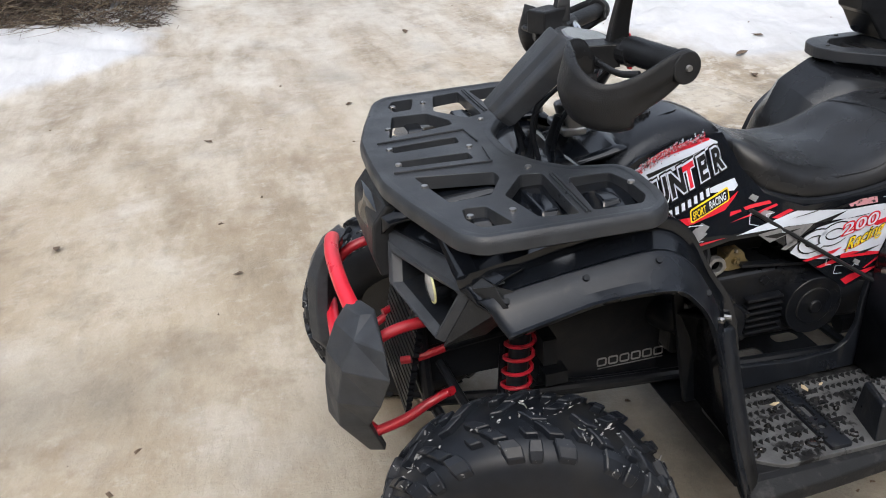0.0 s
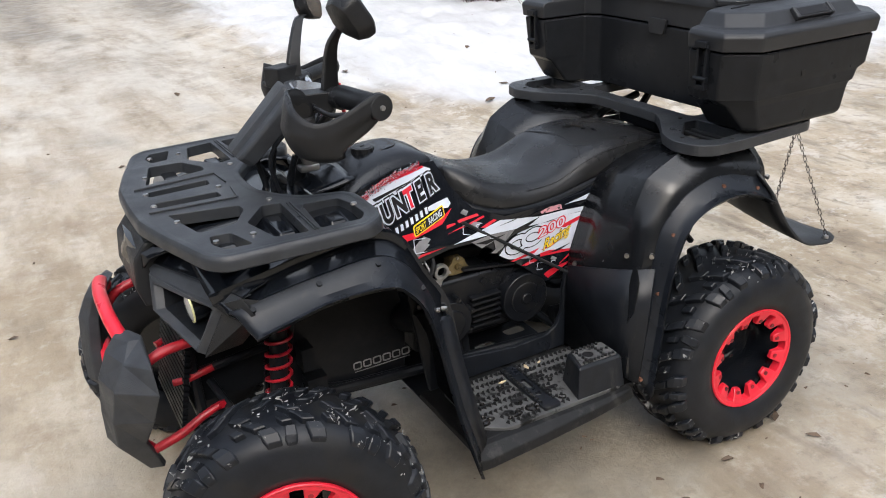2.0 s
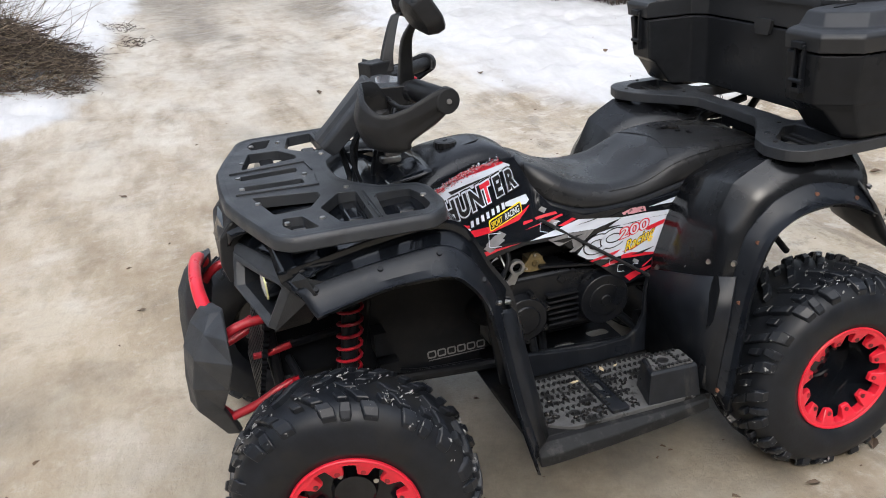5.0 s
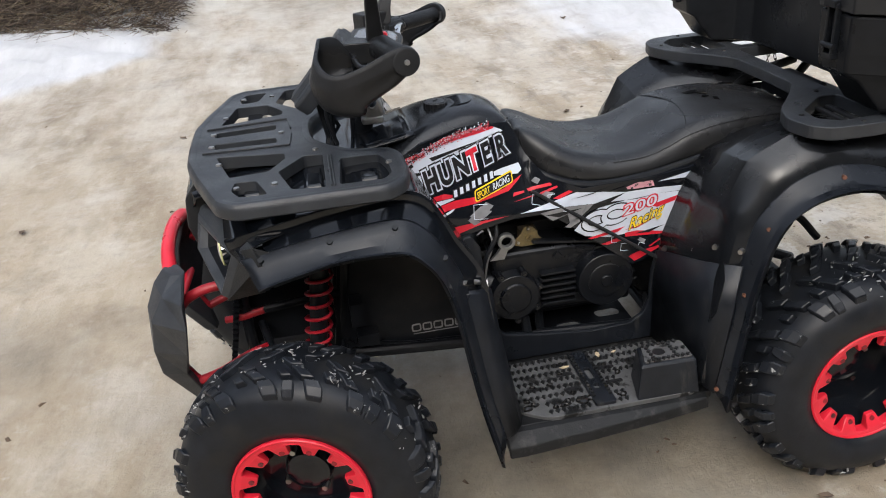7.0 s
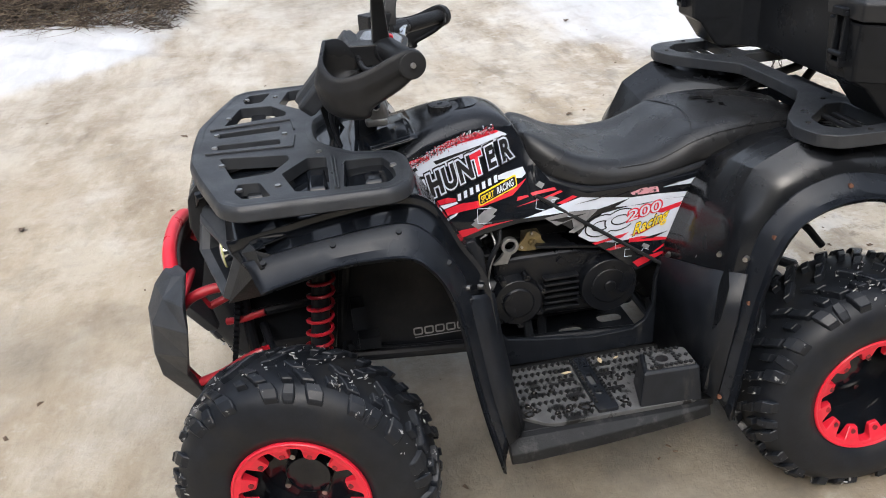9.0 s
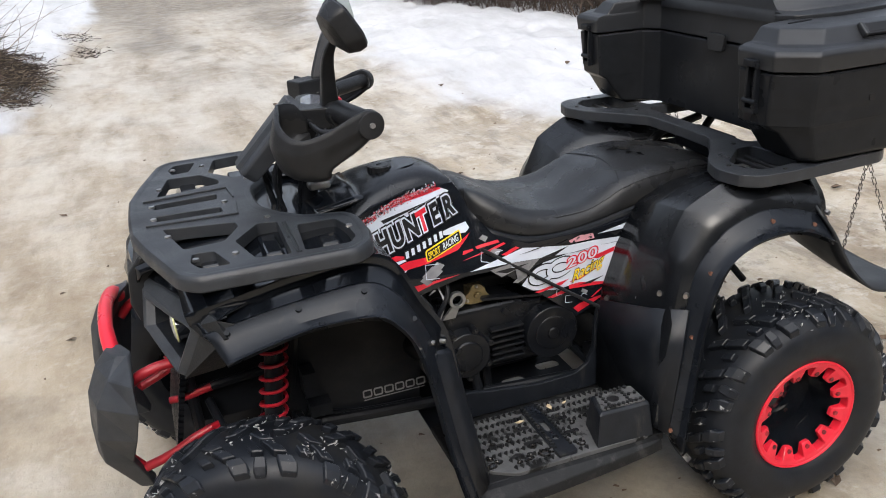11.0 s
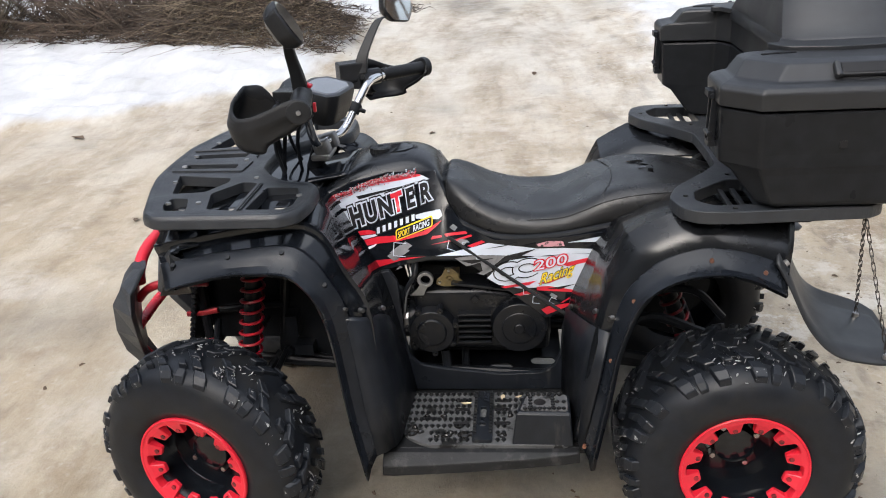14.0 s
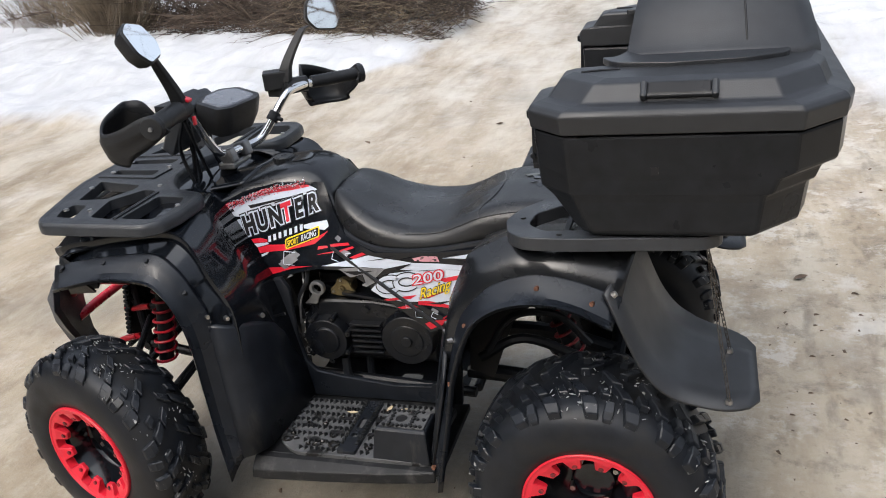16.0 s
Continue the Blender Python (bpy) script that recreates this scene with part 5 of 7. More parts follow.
def decal(name, shapes, mat, layer, parent, label="", s=-1):
    """Flat films in (x, z) laid on the body side, one part each."""
    for shape in shapes:
        bm = bmesh.new()
        skin(bm, shape, s, 0.0012 + 0.0006 * layer)
        part(name, bm, mat, parent, label)


def lettering(name, text, mat, layer, parent, at, size, stretch, lean, rise, label="", s=-1, grow=0.0, gap=1.0):
    """A word in the built-in font on the body side. lean: slant of the uprights; rise: slope of the line."""
    cu = bpy.data.curves.new(name, "FONT")
    cu.body, cu.size, cu.offset, cu.space_character = text, 1.0, grow, gap
    tmp = new(name, cu)
    me = bpy.data.meshes.new_from_object(tmp.evaluated_get(bpy.context.evaluated_depsgraph_get()))
    bpy.data.objects.remove(tmp)
    bm = bmesh.new()
    bm.from_mesh(me)
    for v in bm.verts:
        u, w = v.co.x * size * stretch, v.co.y * size
        x, z = at[0] + u + w * lean, at[1] + w + u * rise
        v.co = (x, s * (side_y(x, z) + 0.0012 + 0.0006 * layer), z)
    return part(name, bm, mat, parent, label)


def arc_band(cx, cz, rx, rz, t, a0, a1, tilt):
    out, inn = [], []
    for k in range(15):
        a = math.radians(a0 + (a1 - a0) * k / 14)
        out.append((cx + rx * math.cos(a) + tilt * rz * math.sin(a), cz + rz * math.sin(a)))
        inn.append((cx + (rx - t) * math.cos(a) + tilt * (rz - t) * math.sin(a), cz + (rz - t) * math.sin(a)))
    return out + inn[::-1]


rng = random.Random(11)
for s in (-1, 1):
    bm = bmesh.new()
    front, edges = skin(bm, PANEL, s, 0.001)
    back = [bm.verts.new(v.co - Vector((0, s * 0.012, 0))) for v in front]
    for i, j in edges:
        bm.faces.new((front[i], front[j], back[j], back[i]))
    panel = part("side_panel", bm, GLOSSY, bike, "black side panel with racing decals", smooth=True)
    if s > 0:
        continue
    decal("white_film", [
        [(0.285, 0.787), (0.328, 0.806), (0.387, 0.827), (0.445, 0.832), (0.509, 0.830), (0.526, 0.822), (0.531, 0.818), (0.460, 0.798), (0.336, 0.764), (0.305, 0.769), (0.289, 0.779)],
        [(0.314, 0.757), (0.329, 0.760), (0.337, 0.725), (0.323, 0.736)],
        [(0.489, 0.737), (0.517, 0.743), (0.557, 0.748), (0.562, 0.734), (0.552, 0.726), (0.497, 0.730)],
        [(0.358, 0.695), (0.396, 0.698), (0.400, 0.694), (0.366, 0.686)],
        [(0.375, 0.667), (0.400, 0.676), (0.392, 0.668), (0.378, 0.662)],
    ], WHITE_FILM, 1, panel, "white decal film", s)
    decal("white_film", [
        [(0.542, 0.643), (0.621, 0.660), (0.676, 0.676), (0.717, 0.671), (0.759, 0.666), (0.791, 0.661), (0.857, 0.662), (0.926, 0.659), (0.922, 0.647), (0.857, 0.647), (0.791, 0.641), (0.716, 0.643), (0.647, 0.645), (0.583, 0.644)],
        [(0.866, 0.676), (0.947, 0.692), (0.938, 0.677), (0.895, 0.677)],
        [(0.926, 0.660), (0.938, 0.675), (0.929, 0.655)],
        [(0.669, 0.582), (0.688, 0.603), (0.726, 0.630), (0.791, 0.641), (0.857, 0.647), (0.919, 0.646), (0.915, 0.634), (0.885, 0.549), (0.791, 0.556), (0.753, 0.553), (0.696, 0.564)],
    ], WHITE_FILM, 1, panel, "white decal film", s)
    decal("red_film", [
        [(0.360, 0.818), (0.387, 0.828), (0.455, 0.835), (0.509, 0.831), (0.511, 0.827), (0.467, 0.822), (0.408, 0.818), (0.363, 0.811)],
        [(0.286, 0.795), (0.302, 0.803), (0.341, 0.808), (0.345, 0.802), (0.310, 0.798), (0.287, 0.788)],
        [(0.352, 0.707), (0.377, 0.710), (0.396, 0.705), (0.396, 0.699), (0.358, 0.697)],
        [(0.367, 0.685), (0.399, 0.692), (0.448, 0.693), (0.512, 0.700), (0.561, 0.724), (0.550, 0.713), (0.525, 0.694), (0.451, 0.679), (0.402, 0.675), (0.373, 0.671)],
        [(0.389, 0.633), (0.443, 0.638), (0.520, 0.643), (0.456, 0.632), (0.396, 0.614)],
        [(0.346, 0.684), (0.356, 0.679), (0.365, 0.660), (0.355, 0.665)],
    ], RED_FILM, 2, panel, "red decal film", s)
    decal("red_film", [
        [(0.533, 0.681), (0.536, 0.689), (0.559, 0.690), (0.561, 0.686)],
        [(0.566, 0.693), (0.620, 0.702), (0.624, 0.696), (0.570, 0.687)],
        [(0.587, 0.679), (0.633, 0.695), (0.637, 0.691), (0.591, 0.675)],
        [(0.531, 0.669), (0.580, 0.679), (0.582, 0.676)],
        [(0.622, 0.667), (0.659, 0.682), (0.668, 0.678), (0.635, 0.664)],
        [(0.848, 0.620), (0.915, 0.636), (0.910, 0.624), (0.867, 0.613)],
        [(0.791, 0.558), (0.820, 0.560), (0.885, 0.549), (0.883, 0.543), (0.791, 0.548)],
    ], RED_FILM, 2, panel, "red decal film", s)
    decal("red_film", [
        [(0.701, 0.558), (0.753, 0.568), (0.791, 0.575), (0.772, 0.563), (0.710, 0.554)],
        [(0.734, 0.537), (0.772, 0.548), (0.791, 0.541), (0.748, 0.533)],
        [(0.801, 0.495), (0.820, 0.504), (0.881, 0.515), (0.881, 0.510), (0.815, 0.480)],
        [(0.849, 0.514), (0.888, 0.541), (0.886, 0.533), (0.854, 0.513)],
        [(0.791, 0.566), (0.882, 0.596), (0.820, 0.567)],
    ], RED_FILM, 2, panel, "red decal film", s)
    decal("pink_film", [
        [(0.791, 0.673), (0.819, 0.681), (0.855, 0.681), (0.859, 0.667), (0.819, 0.666), (0.796, 0.667)],
    ], PINK_FILM, 2, panel, "mottled pink decal patch", s)
    decal("grey_film", [
        [(0.429, 0.653), (0.457, 0.672), (0.480, 0.657), (0.452, 0.640)],
        [(0.449, 0.660), (0.469, 0.679), (0.486, 0.669), (0.467, 0.654)],
        [(0.423, 0.645), (0.435, 0.653), (0.452, 0.637), (0.438, 0.631)],
        [(0.438, 0.604), (0.453, 0.618), (0.459, 0.614)],
        [(0.579, 0.708), (0.589, 0.715), (0.599, 0.710), (0.592, 0.700)],
    ], GREY_FILM, 3, panel, "grey decal block", s)
    decal("grey_film", [
        [(0.590, 0.638), (0.647, 0.645), (0.654, 0.626), (0.619, 0.615)],
        [(0.654, 0.626), (0.647, 0.645), (0.716, 0.643), (0.688, 0.618), (0.660, 0.596)],
        [(0.579, 0.708), (0.589, 0.716), (0.600, 0.710), (0.592, 0.700)],
        [(0.596, 0.677), (0.608, 0.684), (0.625, 0.680), (0.615, 0.668)],
        [(0.822, 0.535), (0.827, 0.542), (0.842, 0.533), (0.837, 0.525)],
        [(0.646, 0.595), (0.679, 0.617), (0.683, 0.604), (0.659, 0.591)],
    ], GREY_FILM, 3, panel, "grey decal block", s)
    decal("black_film", [
        [(0.301, 0.797), (0.345, 0.804), (0.340, 0.800), (0.305, 0.791)],
        [(0.353, 0.793), (0.461, 0.807), (0.526, 0.820), (0.451, 0.803), (0.360, 0.785)],
        [(0.291, 0.781), (0.313, 0.788), (0.317, 0.781), (0.299, 0.775)],
        [(0.342, 0.812), (0.359, 0.816), (0.363, 0.808), (0.345, 0.805)],
    ], BLACK_FILM, 3, panel, "black decal shard", s)
    decal("black_film", [
        [(0.660, 0.660), (0.754, 0.679), (0.712, 0.668)],
        [(0.716, 0.643), (0.791, 0.661), (0.754, 0.642)],
        [(0.791, 0.641), (0.857, 0.646), (0.820, 0.641)],
        [(0.601, 0.631), (0.689, 0.637), (0.633, 0.622)],
        [(0.876, 0.680), (0.909, 0.689), (0.906, 0.685)],
        [(0.754, 0.668), (0.791, 0.677), (0.789, 0.668)],
        [(0.900, 0.673), (0.930, 0.674), (0.914, 0.664)],
        [(0.815, 0.553), (0.886, 0.566), (0.849, 0.552)],
    ], BLACK_FILM, 3.3, panel, "black decal shard", s)
    # thin white outlines of squares over the dark parts
    bm = bmesh.new()
    for x, z, d, turn in ((0.455, 0.660, 0.022, 40), (0.585, 0.668, 0.014, 30), (0.620, 0.668, 0.012, 50), (0.655, 0.642, 0.013, 35), (0.79, 0.522, 0.013, 40), (0.83, 0.520, 0.010, 20), (0.67, 0.655, 0.010, 15), (0.765, 0.545, 0.010, 40)):
        pts = [(x + d * math.cos(math.radians(turn + 90 * k)), z + d * math.sin(math.radians(turn + 90 * k))) for k in range(4)]
        for (x0, z0), (x1, z1) in zip(pts[:3], pts[1:]):
            v = Vector((x1 - x0, z1 - z0)).normalized() * 0.0007
            quad = [(x0 - v.y, z0 + v.x), (x1 - v.y, z1 + v.x), (x1 + v.y, z1 - v.x), (x0 + v.y, z0 - v.x)]
            bm.faces.new([bm.verts.new((u, s * (side_y(u, w) + 0.0036), w)) for u, w in quad])
    tagged(part("outline_square", bm, WHITE_FILM, panel, "thin white outlined squares"), kind="stuff")
    # speckled fade above the wordmark
    for mat, lab, n in ((RED_FILM, "red speckles", 380), (BLACK_FILM, "black speckles", 320), (WHITE_FILM, "white speckles", 260)):
        bm = bmesh.new()
        for _ in range(n):
            x = rng.uniform(0.30, 0.50)
            z = float(np.interp(x, [0.30, 0.36, 0.43, 0.50], [0.790, 0.812, 0.829, 0.834])) + rng.gauss(0, 0.0042) + (0.003 if mat is WHITE_FILM else 0)
            d = rng.uniform(0.0004, 0.0015)
            quad = [(x - d, z - d), (x + d, z - d * 0.6), (x + d * 0.7, z + d), (x - d * 0.8, z + d * 0.8)]
            bm.faces.new([bm.verts.new((u, s * (side_y(u, w) + 0.004), w)) for u, w in quad])
        tagged(part("speckle", bm, mat, panel, lab), kind="stuff")
    for k, ch in enumerate("HUNTER"):
        f = k / 5
        at = (0.341 + 0.0340 * k, 0.7185 + 0.0098 * k)
        size = 0.0655 - 0.0085 * f
        wide = 0.72 if ch == "N" else 0.68
        slant = -0.2 + 0.1 * f
        step = 0.2 * k
        lettering("letter_shadow", ch, BLACK_FILM, 2.2 + step, panel, at, size, wide, slant, 0.285, "black outer outline of a capital", s, 0.15)
        lettering("letter_edge", ch, WHITE_FILM, 4 + step, panel, at, size, wide, slant, 0.285, "white outline of a capital", s, 0.105)
        lettering("letter", ch, RED_FILM if ch == "T" else BLACK_FILM, 6 + step, panel, at, size, wide, slant, 0.285, "red capital letter" if ch == "T" else "black capital letter", s, 0.046)
    # second line: plain bars
    bars = [(0.397 + 0.0145 * k, 0.696 + 0.0043 * k) for k in range(7)]
    decal("logo_bar", [[(x, z), (x, z + 0.0205), (x + 0.0125, z + 0.0225), (x + 0.0125, z + 0.003)] for x, z in bars], BLACK_FILM, 4, panel, "black bar edge", s)
    decal("logo_bar", [[(x + 0.0025, z + 0.0035), (x + 0.0025, z + 0.0180), (x + 0.010, z + 0.0195), (x + 0.010, z + 0.005)] for x, z in bars], WHITE_FILM, 5, panel, "white plain bar", s)
    decal("badge", [rounded([(0.446, 0.681), (0.446, 0.707), (0.538, 0.737), (0.538, 0.711)], 0.006)], YELLOW_FILM, 4, panel, "yellow rounded badge", s)
    decal("badge_centre", [rounded([(0.4485, 0.6845), (0.4485, 0.7045), (0.5355, 0.733), (0.5355, 0.713)], 0.004)], BLACK_FILM, 5, panel, "black badge centre", s)
    lettering("badge_text", "SPORT", YELLOW_FILM, 6, panel, (0.4515, 0.6885), 0.0195, 0.52, 0.0, 0.325, "yellow lettering", s, 0.02)
    lettering("badge_text", "RACING", WHITE_FILM, 6, panel, (0.4895, 0.7015), 0.0195, 0.56, 0.0, 0.325, "white lettering", s, 0.02)
    for col, lay, grow in ((BLACK_FILM, 4, 0.003), (WHITE_FILM, 5, 0.0)):
        decal("emblem_arc", [arc_band(0.722, 0.601, 0.034 + grow, 0.025 + grow, 0.012 + 2 * grow, 45, 330, 0.35), arc_band(0.768, 0.610, 0.034 + grow, 0.025 + grow, 0.012 + 2 * grow, 45, 330, 0.35)], col, lay, panel, "plain open ring", s)
    lettering("number_edge", "200", RED_FILM, 6, panel, (0.784, 0.603), 0.038, 1.42, 0.08, 0.24, "red number outline", s, 0.075)
    lettering("number", "200", WHITE_FILM, 7, panel, (0.784, 0.603), 0.038, 1.42, 0.08, 0.24, "pale number core", s, 0.004)
    lettering("racing_edge", "Racing", BLACK_FILM, 7, panel, (0.796, 0.564), 0.045, 0.70, 0.25, 0.40, "dark lettering outline", s, 0.05)
    lettering("racing", "Racing", YELLOW_FILM, 8, panel, (0.796, 0.564), 0.045, 0.70, 0.25, 0.40, "yellow lettering", s, 0.01)
    bm = bmesh.new()
    tube(bm, [(0.575, -0.168, 0.690), (0.717, -0.190, 0.592), (0.868, -0.215, 0.490)], 0.0045, 8)
    part("strap", bm, PLASTIC, bike, "thin black strap across the side panel", smooth=True)

SEAT = [  # x, half width, top, bottom
    (0.566, 0.085, 0.808, 0.765), (0.580, 0.115, 0.816, 0.738), (0.62, 0.145, 0.800, 0.712), (0.69, 0.165, 0.762, 0.690), (0.77, 0.172, 0.742, 0.686), (0.85, 0.172, 0.744, 0.692), (0.905, 0.17, 0.764, 0.700),
    (0.95, 0.168, 0.786, 0.708), (1.01, 0.165, 0.800, 0.718), (1.08, 0.16, 0.803, 0.730), (1.15, 0.15, 0.796, 0.740), (1.22, 0.135, 0.784, 0.746), (1.275, 0.115, 0.768, 0.746),
]
bm = bmesh.new()
rows = []
for x, w, t, b in SEAT:
    h = t - b
    row = [(w * 0.96, b), (w, b + 0.18 * h), (w * 0.985, b + 0.45 * h), (w * 0.92, b + 0.72 * h), (w * 0.76, b + 0.91 * h), (w * 0.45, t - 0.006), (0, t - 0.002)]
    rows.append([(x, -y, z) for y, z in row] + [(x, y, z) for y, z in reversed(row[:-1])])
fine = smooth_rows(rows, 4, 3)
loft(bm, fine)
bm.faces.new([bm.verts.new(p) for p in fine[0]])
seat = part("seat", bm, VINYL, bike, "black vinyl saddle with a raised pillion", smooth=True, angle=60)
bm = bmesh.new()
for s in (-1, 1):
    tube(bm, [(x, s * (w * 0.99 + 0.002), b - 0.002) for x, w, t, b in SEAT], 0.009, 8, 4)
part("seat_edge", bm, DARK, seat, "black seat base edge", smooth=True)
bm = bmesh.new()
seam = []
for y in np.linspace(-0.16, 0.16, 17):
    x = 0.985 - 0.045 * (y / 0.16) ** 2
    w = float(np.interp(x, [p[0] for p in SEAT], [p[1] for p in SEAT]))
    t = float(np.interp(x, [p[0] for p in SEAT], [p[2] for p in SEAT]))
    b = float(np.interp(x, [p[0] for p in SEAT], [p[3] for p in SEAT]))
    f = abs(y) / w
    z = b + (t - b) * float(np.interp(f, [0, 0.45, 0.76, 0.92, 0.985, 1.0], [0.985, 0.94, 0.91, 0.72, 0.45, 0.18]))
    seam.append((x, y, z + 0.001))
tube(bm, seam, 0.0022, 6, 2)
for s in (-1, 1):
    tube(bm, [(x, s * w * 0.925, b + 0.72 * (t - b)) for x, w, t, b in SEAT[4:]], 0.0018, 6, 4)
part("seam", bm, VINYL, seat, "raised stitched seam", smooth=True)
bm = bmesh.new()
for x, y, d, k in ((1.050, 0.045, 0.016, 0), (1.078, 0.022, 0.020, 1), (1.088, -0.030, 0.013, 2), (1.062, -0.008, 0.008, 3), (1.10, 0.005, 0.009, 4)):
    pts = [(x + d * math.cos(a) * (1.3 + 0.3 * math.sin(3 * a + k)), y + d * math.sin(a) * (0.8 + 0.3 * math.sin(2 * a + 2 * k))) for a in np.linspace(0, 2 * math.pi, 17)[:-1]]
    bm.faces.new([bm.verts.new((u, v, 0.8035 - 1.2 * v * v - 2.0 * (u - 1.05) ** 2)) for u, v in pts])
tagged(part("wet_spot", bm, WETSPOT, seat, "dark wet drops on the pillion"), kind="stuff")
# underseat box keeps daylight out between seat and engine
bm = bmesh.new()
box(bm, (0.80, 0, 0.655), (0.40, 0.27, 0.05))
box(bm, (1.12, 0, 0.70), (0.36, 0.26, 0.07))
part("seat_base", bm, DARK, bike)

# ---- engine ----
bm = bmesh.new()
loft(bm, [[(0.475, -0.06, 0.37), (0.83, -0.06, 0.36), (0.83, -0.06, 0.52), (0.66, -0.06, 0.545), (0.475, -0.06, 0.545)], [(0.475, -0.155, 0.37), (0.82, -0.155, 0.36), (0.82, -0.155, 0.51), (0.66, -0.155, 0.535), (0.475, -0.155, 0.535)]], closed=True, caps=True)
box(bm, (0.60, 0.0, 0.43), (0.30, 0.22, 0.20))
box(bm, (0.60, 0.0, 0.55), (0.26, 0.14, 0.05))
engine = part("engine_case", bm, ENGINE, bike, "black cast engine case", bevel=0.012, segments=3)
bm = bmesh.new()
between(bm, (0.522, -0.15, 0.432), (0.522, -0.186, 0.432), 0.062, 0.058, 32)
between(bm, (0.522, -0.186, 0.432), (0.522, -0.192, 0.432), 0.040, 0.036, 32)
part("clutch_cover", bm, ENGINE, engine, "round bolted cover", smooth=True, bevel=0.002)
for k in range(7):
    a = 2 * math.pi * k / 7 + 0.3
    bm = bmesh.new()
    between(bm, (0.522 + 0.064 * math.cos(a), -0.15, 0.432 + 0.064 * math.sin(a)), (0.522 + 0.064 * math.cos(a), -0.184, 0.432 + 0.064 * math.sin(a)), 0.008, sides=10)
    part("boss", bm, ENGINE, engine, smooth=True)
bm = bmesh.new()
between(bm, (0.746, -0.15, 0.440), (0.746, -0.184, 0.440), 0.074, 0.068, 36)
between(bm, (0.746, -0.184, 0.440), (0.746, -0.187, 0.440), 0.045, 0.043, 36)
between(bm, (0.746, -0.184, 0.440), (0.746, -0.192, 0.440), 0.016, 0.014, 18)
part("drive_cover", bm, ENGINE, engine, "round drive cover", smooth=True, bevel=0.002)
bm = bmesh.new()
for k in range(6):
    box(bm, (0.632, -0.165, 0.395 + 0.016 * k), (0.085, 0.022, 0.006))
part("cooling_ribs", bm, ENGINE, engine, "cast ribs", bevel=0.0015)
def ring_of(x, z, r, n=24):
    return [(x + r * math.cos(2 * math.pi * k / n), z + r * math.sin(2 * math.pi * k / n)) for k in range(n)]


bm = bmesh.new()
plate(bm, ring_of(0.512, 0.572, 0.0205), [ring_of(0.512, 0.572, 0.0125)], lambda u, v, w: (u, -0.168 + w, v), 0.014)
plate(bm, [(0.470, 0.528), (0.505, 0.528), (0.516, 0.552), (0.498, 0.558), (0.488, 0.545)], [], lambda u, v, w: (u, -0.166 + w, v), 0.010)
part("lug_eye", bm, ALLOY, engine, "grey metal eye", bevel=0.0015)
bm = bmesh.new()
plate(bm, rounded([(0.536, 0.546), (0.558, 0.540), (0.600, 0.542), (0.606, 0.553), (0.596, 0.562), (0.590, 0.580), (0.578, 0.590), (0.562, 0.590), (0.552, 0.572), (0.538, 0.560)], 0.005), [ring_of(0.546, 0.553, 0.0035, 10), ring_of(0.570, 0.583, 0.0035, 10)], lambda u, v, w: (u, -0.140 + w, v), 0.006)
between(bm, (0.571, -0.138, 0.562), (0.571, -0.148, 0.562), 0.0095, 0.008, 16)
between(bm, (0.571, -0.148, 0.562), (0.571, -0.152, 0.562), 0.005, 0.004, 6)
box(bm, (0.575, -0.115, 0.560), (0.04, 0.04, 0.03))
part("carburettor_body", bm, BRASS, engine, "brassy yellow carburettor casting", bevel=0.0015)
bolts([(0.570, -0.141, 0.586), (0.546, -0.141, 0.553), (0.600, -0.141, 0.551)], (0, -1, 0), STEEL, "small steel screw", engine, 0.004, 0.004)
bm = bmesh.new()
box(bm, (0.655, -0.150, 0.545), (0.16, 0.018, 0.008), (0, 8, 0))
box(bm, (0.635, -0.158, 0.512), (0.018, 0.008, 0.018), (0, 45, 0))
part("case_rim", bm, ENGINE, engine, "cast rim along the case top", bevel=0.002)
# plain crankcase block, added to keep far-side light off the skid plate
bm = bmesh.new()
box(bm, (0.62, 0.09, 0.315), (0.38, 0.13, 0.13))
between(bm, (0.50, 0.02, 0.33), (0.50, -0.05, 0.33), 0.045, 0.038, 24)
part("crankcase", bm, ENGINE, engine, "black cast crankcase added to block far-side light", bevel=0.012)
bm = bmesh.new()
tube(bm, [(0.452, -0.172, 0.47), (0.462, -0.174, 0.53), (0.478, -0.17, 0.575), (0.472, -0.15, 0.61)], 0.0025, 6)
part("cable", bm, ALLOY, engine, "thin bare cable", smooth=True)
bm = bmesh.new()
tube(bm, [(0.60, -0.10, 0.36), (0.60, -0.11, 0.30), (0.60, -0.11, 0.26)], 0.011, 10)
part("centre_post", bm, DARK, engine, "black post below the engine")
bolts([(0.522 + 0.064 * math.cos(a), -0.186, 0.432 + 0.064 * math.sin(a)) for a in [2 * math.pi * k / 7 + 0.3 for k in range(7)]], (0, -1, 0), SCREW, "dark case bolt", engine, 0.0045, 0.003)
bm = bmesh.new()
rows = []
for x in (0.450, 0.462):
    rows.append([(x, -0.125 + 0.050 * math.cos(2 * math.pi * k / 28), 0.445 + 0.050 * math.sin(2 * math.pi * k / 28)) for k in range(28)])
loft(bm, rows, closed=True)
part("hose_clamp", bm, STEEL, engine, "bright steel hose clamp", smooth=True)
bm = bmesh.new()
tube(bm, [(0.455, -0.15, 0.45), (0.46, -0.17, 0.54), (0.49, -0.165, 0.60), (0.48, -0.12, 0.66)], 0.006, 8)
tube(bm, [(0.50, -0.125, 0.445), (0.445, -0.115, 0.448), (0.425, -0.08, 0.452), (0.41, -0.04, 0.46)], 0.043, 20)
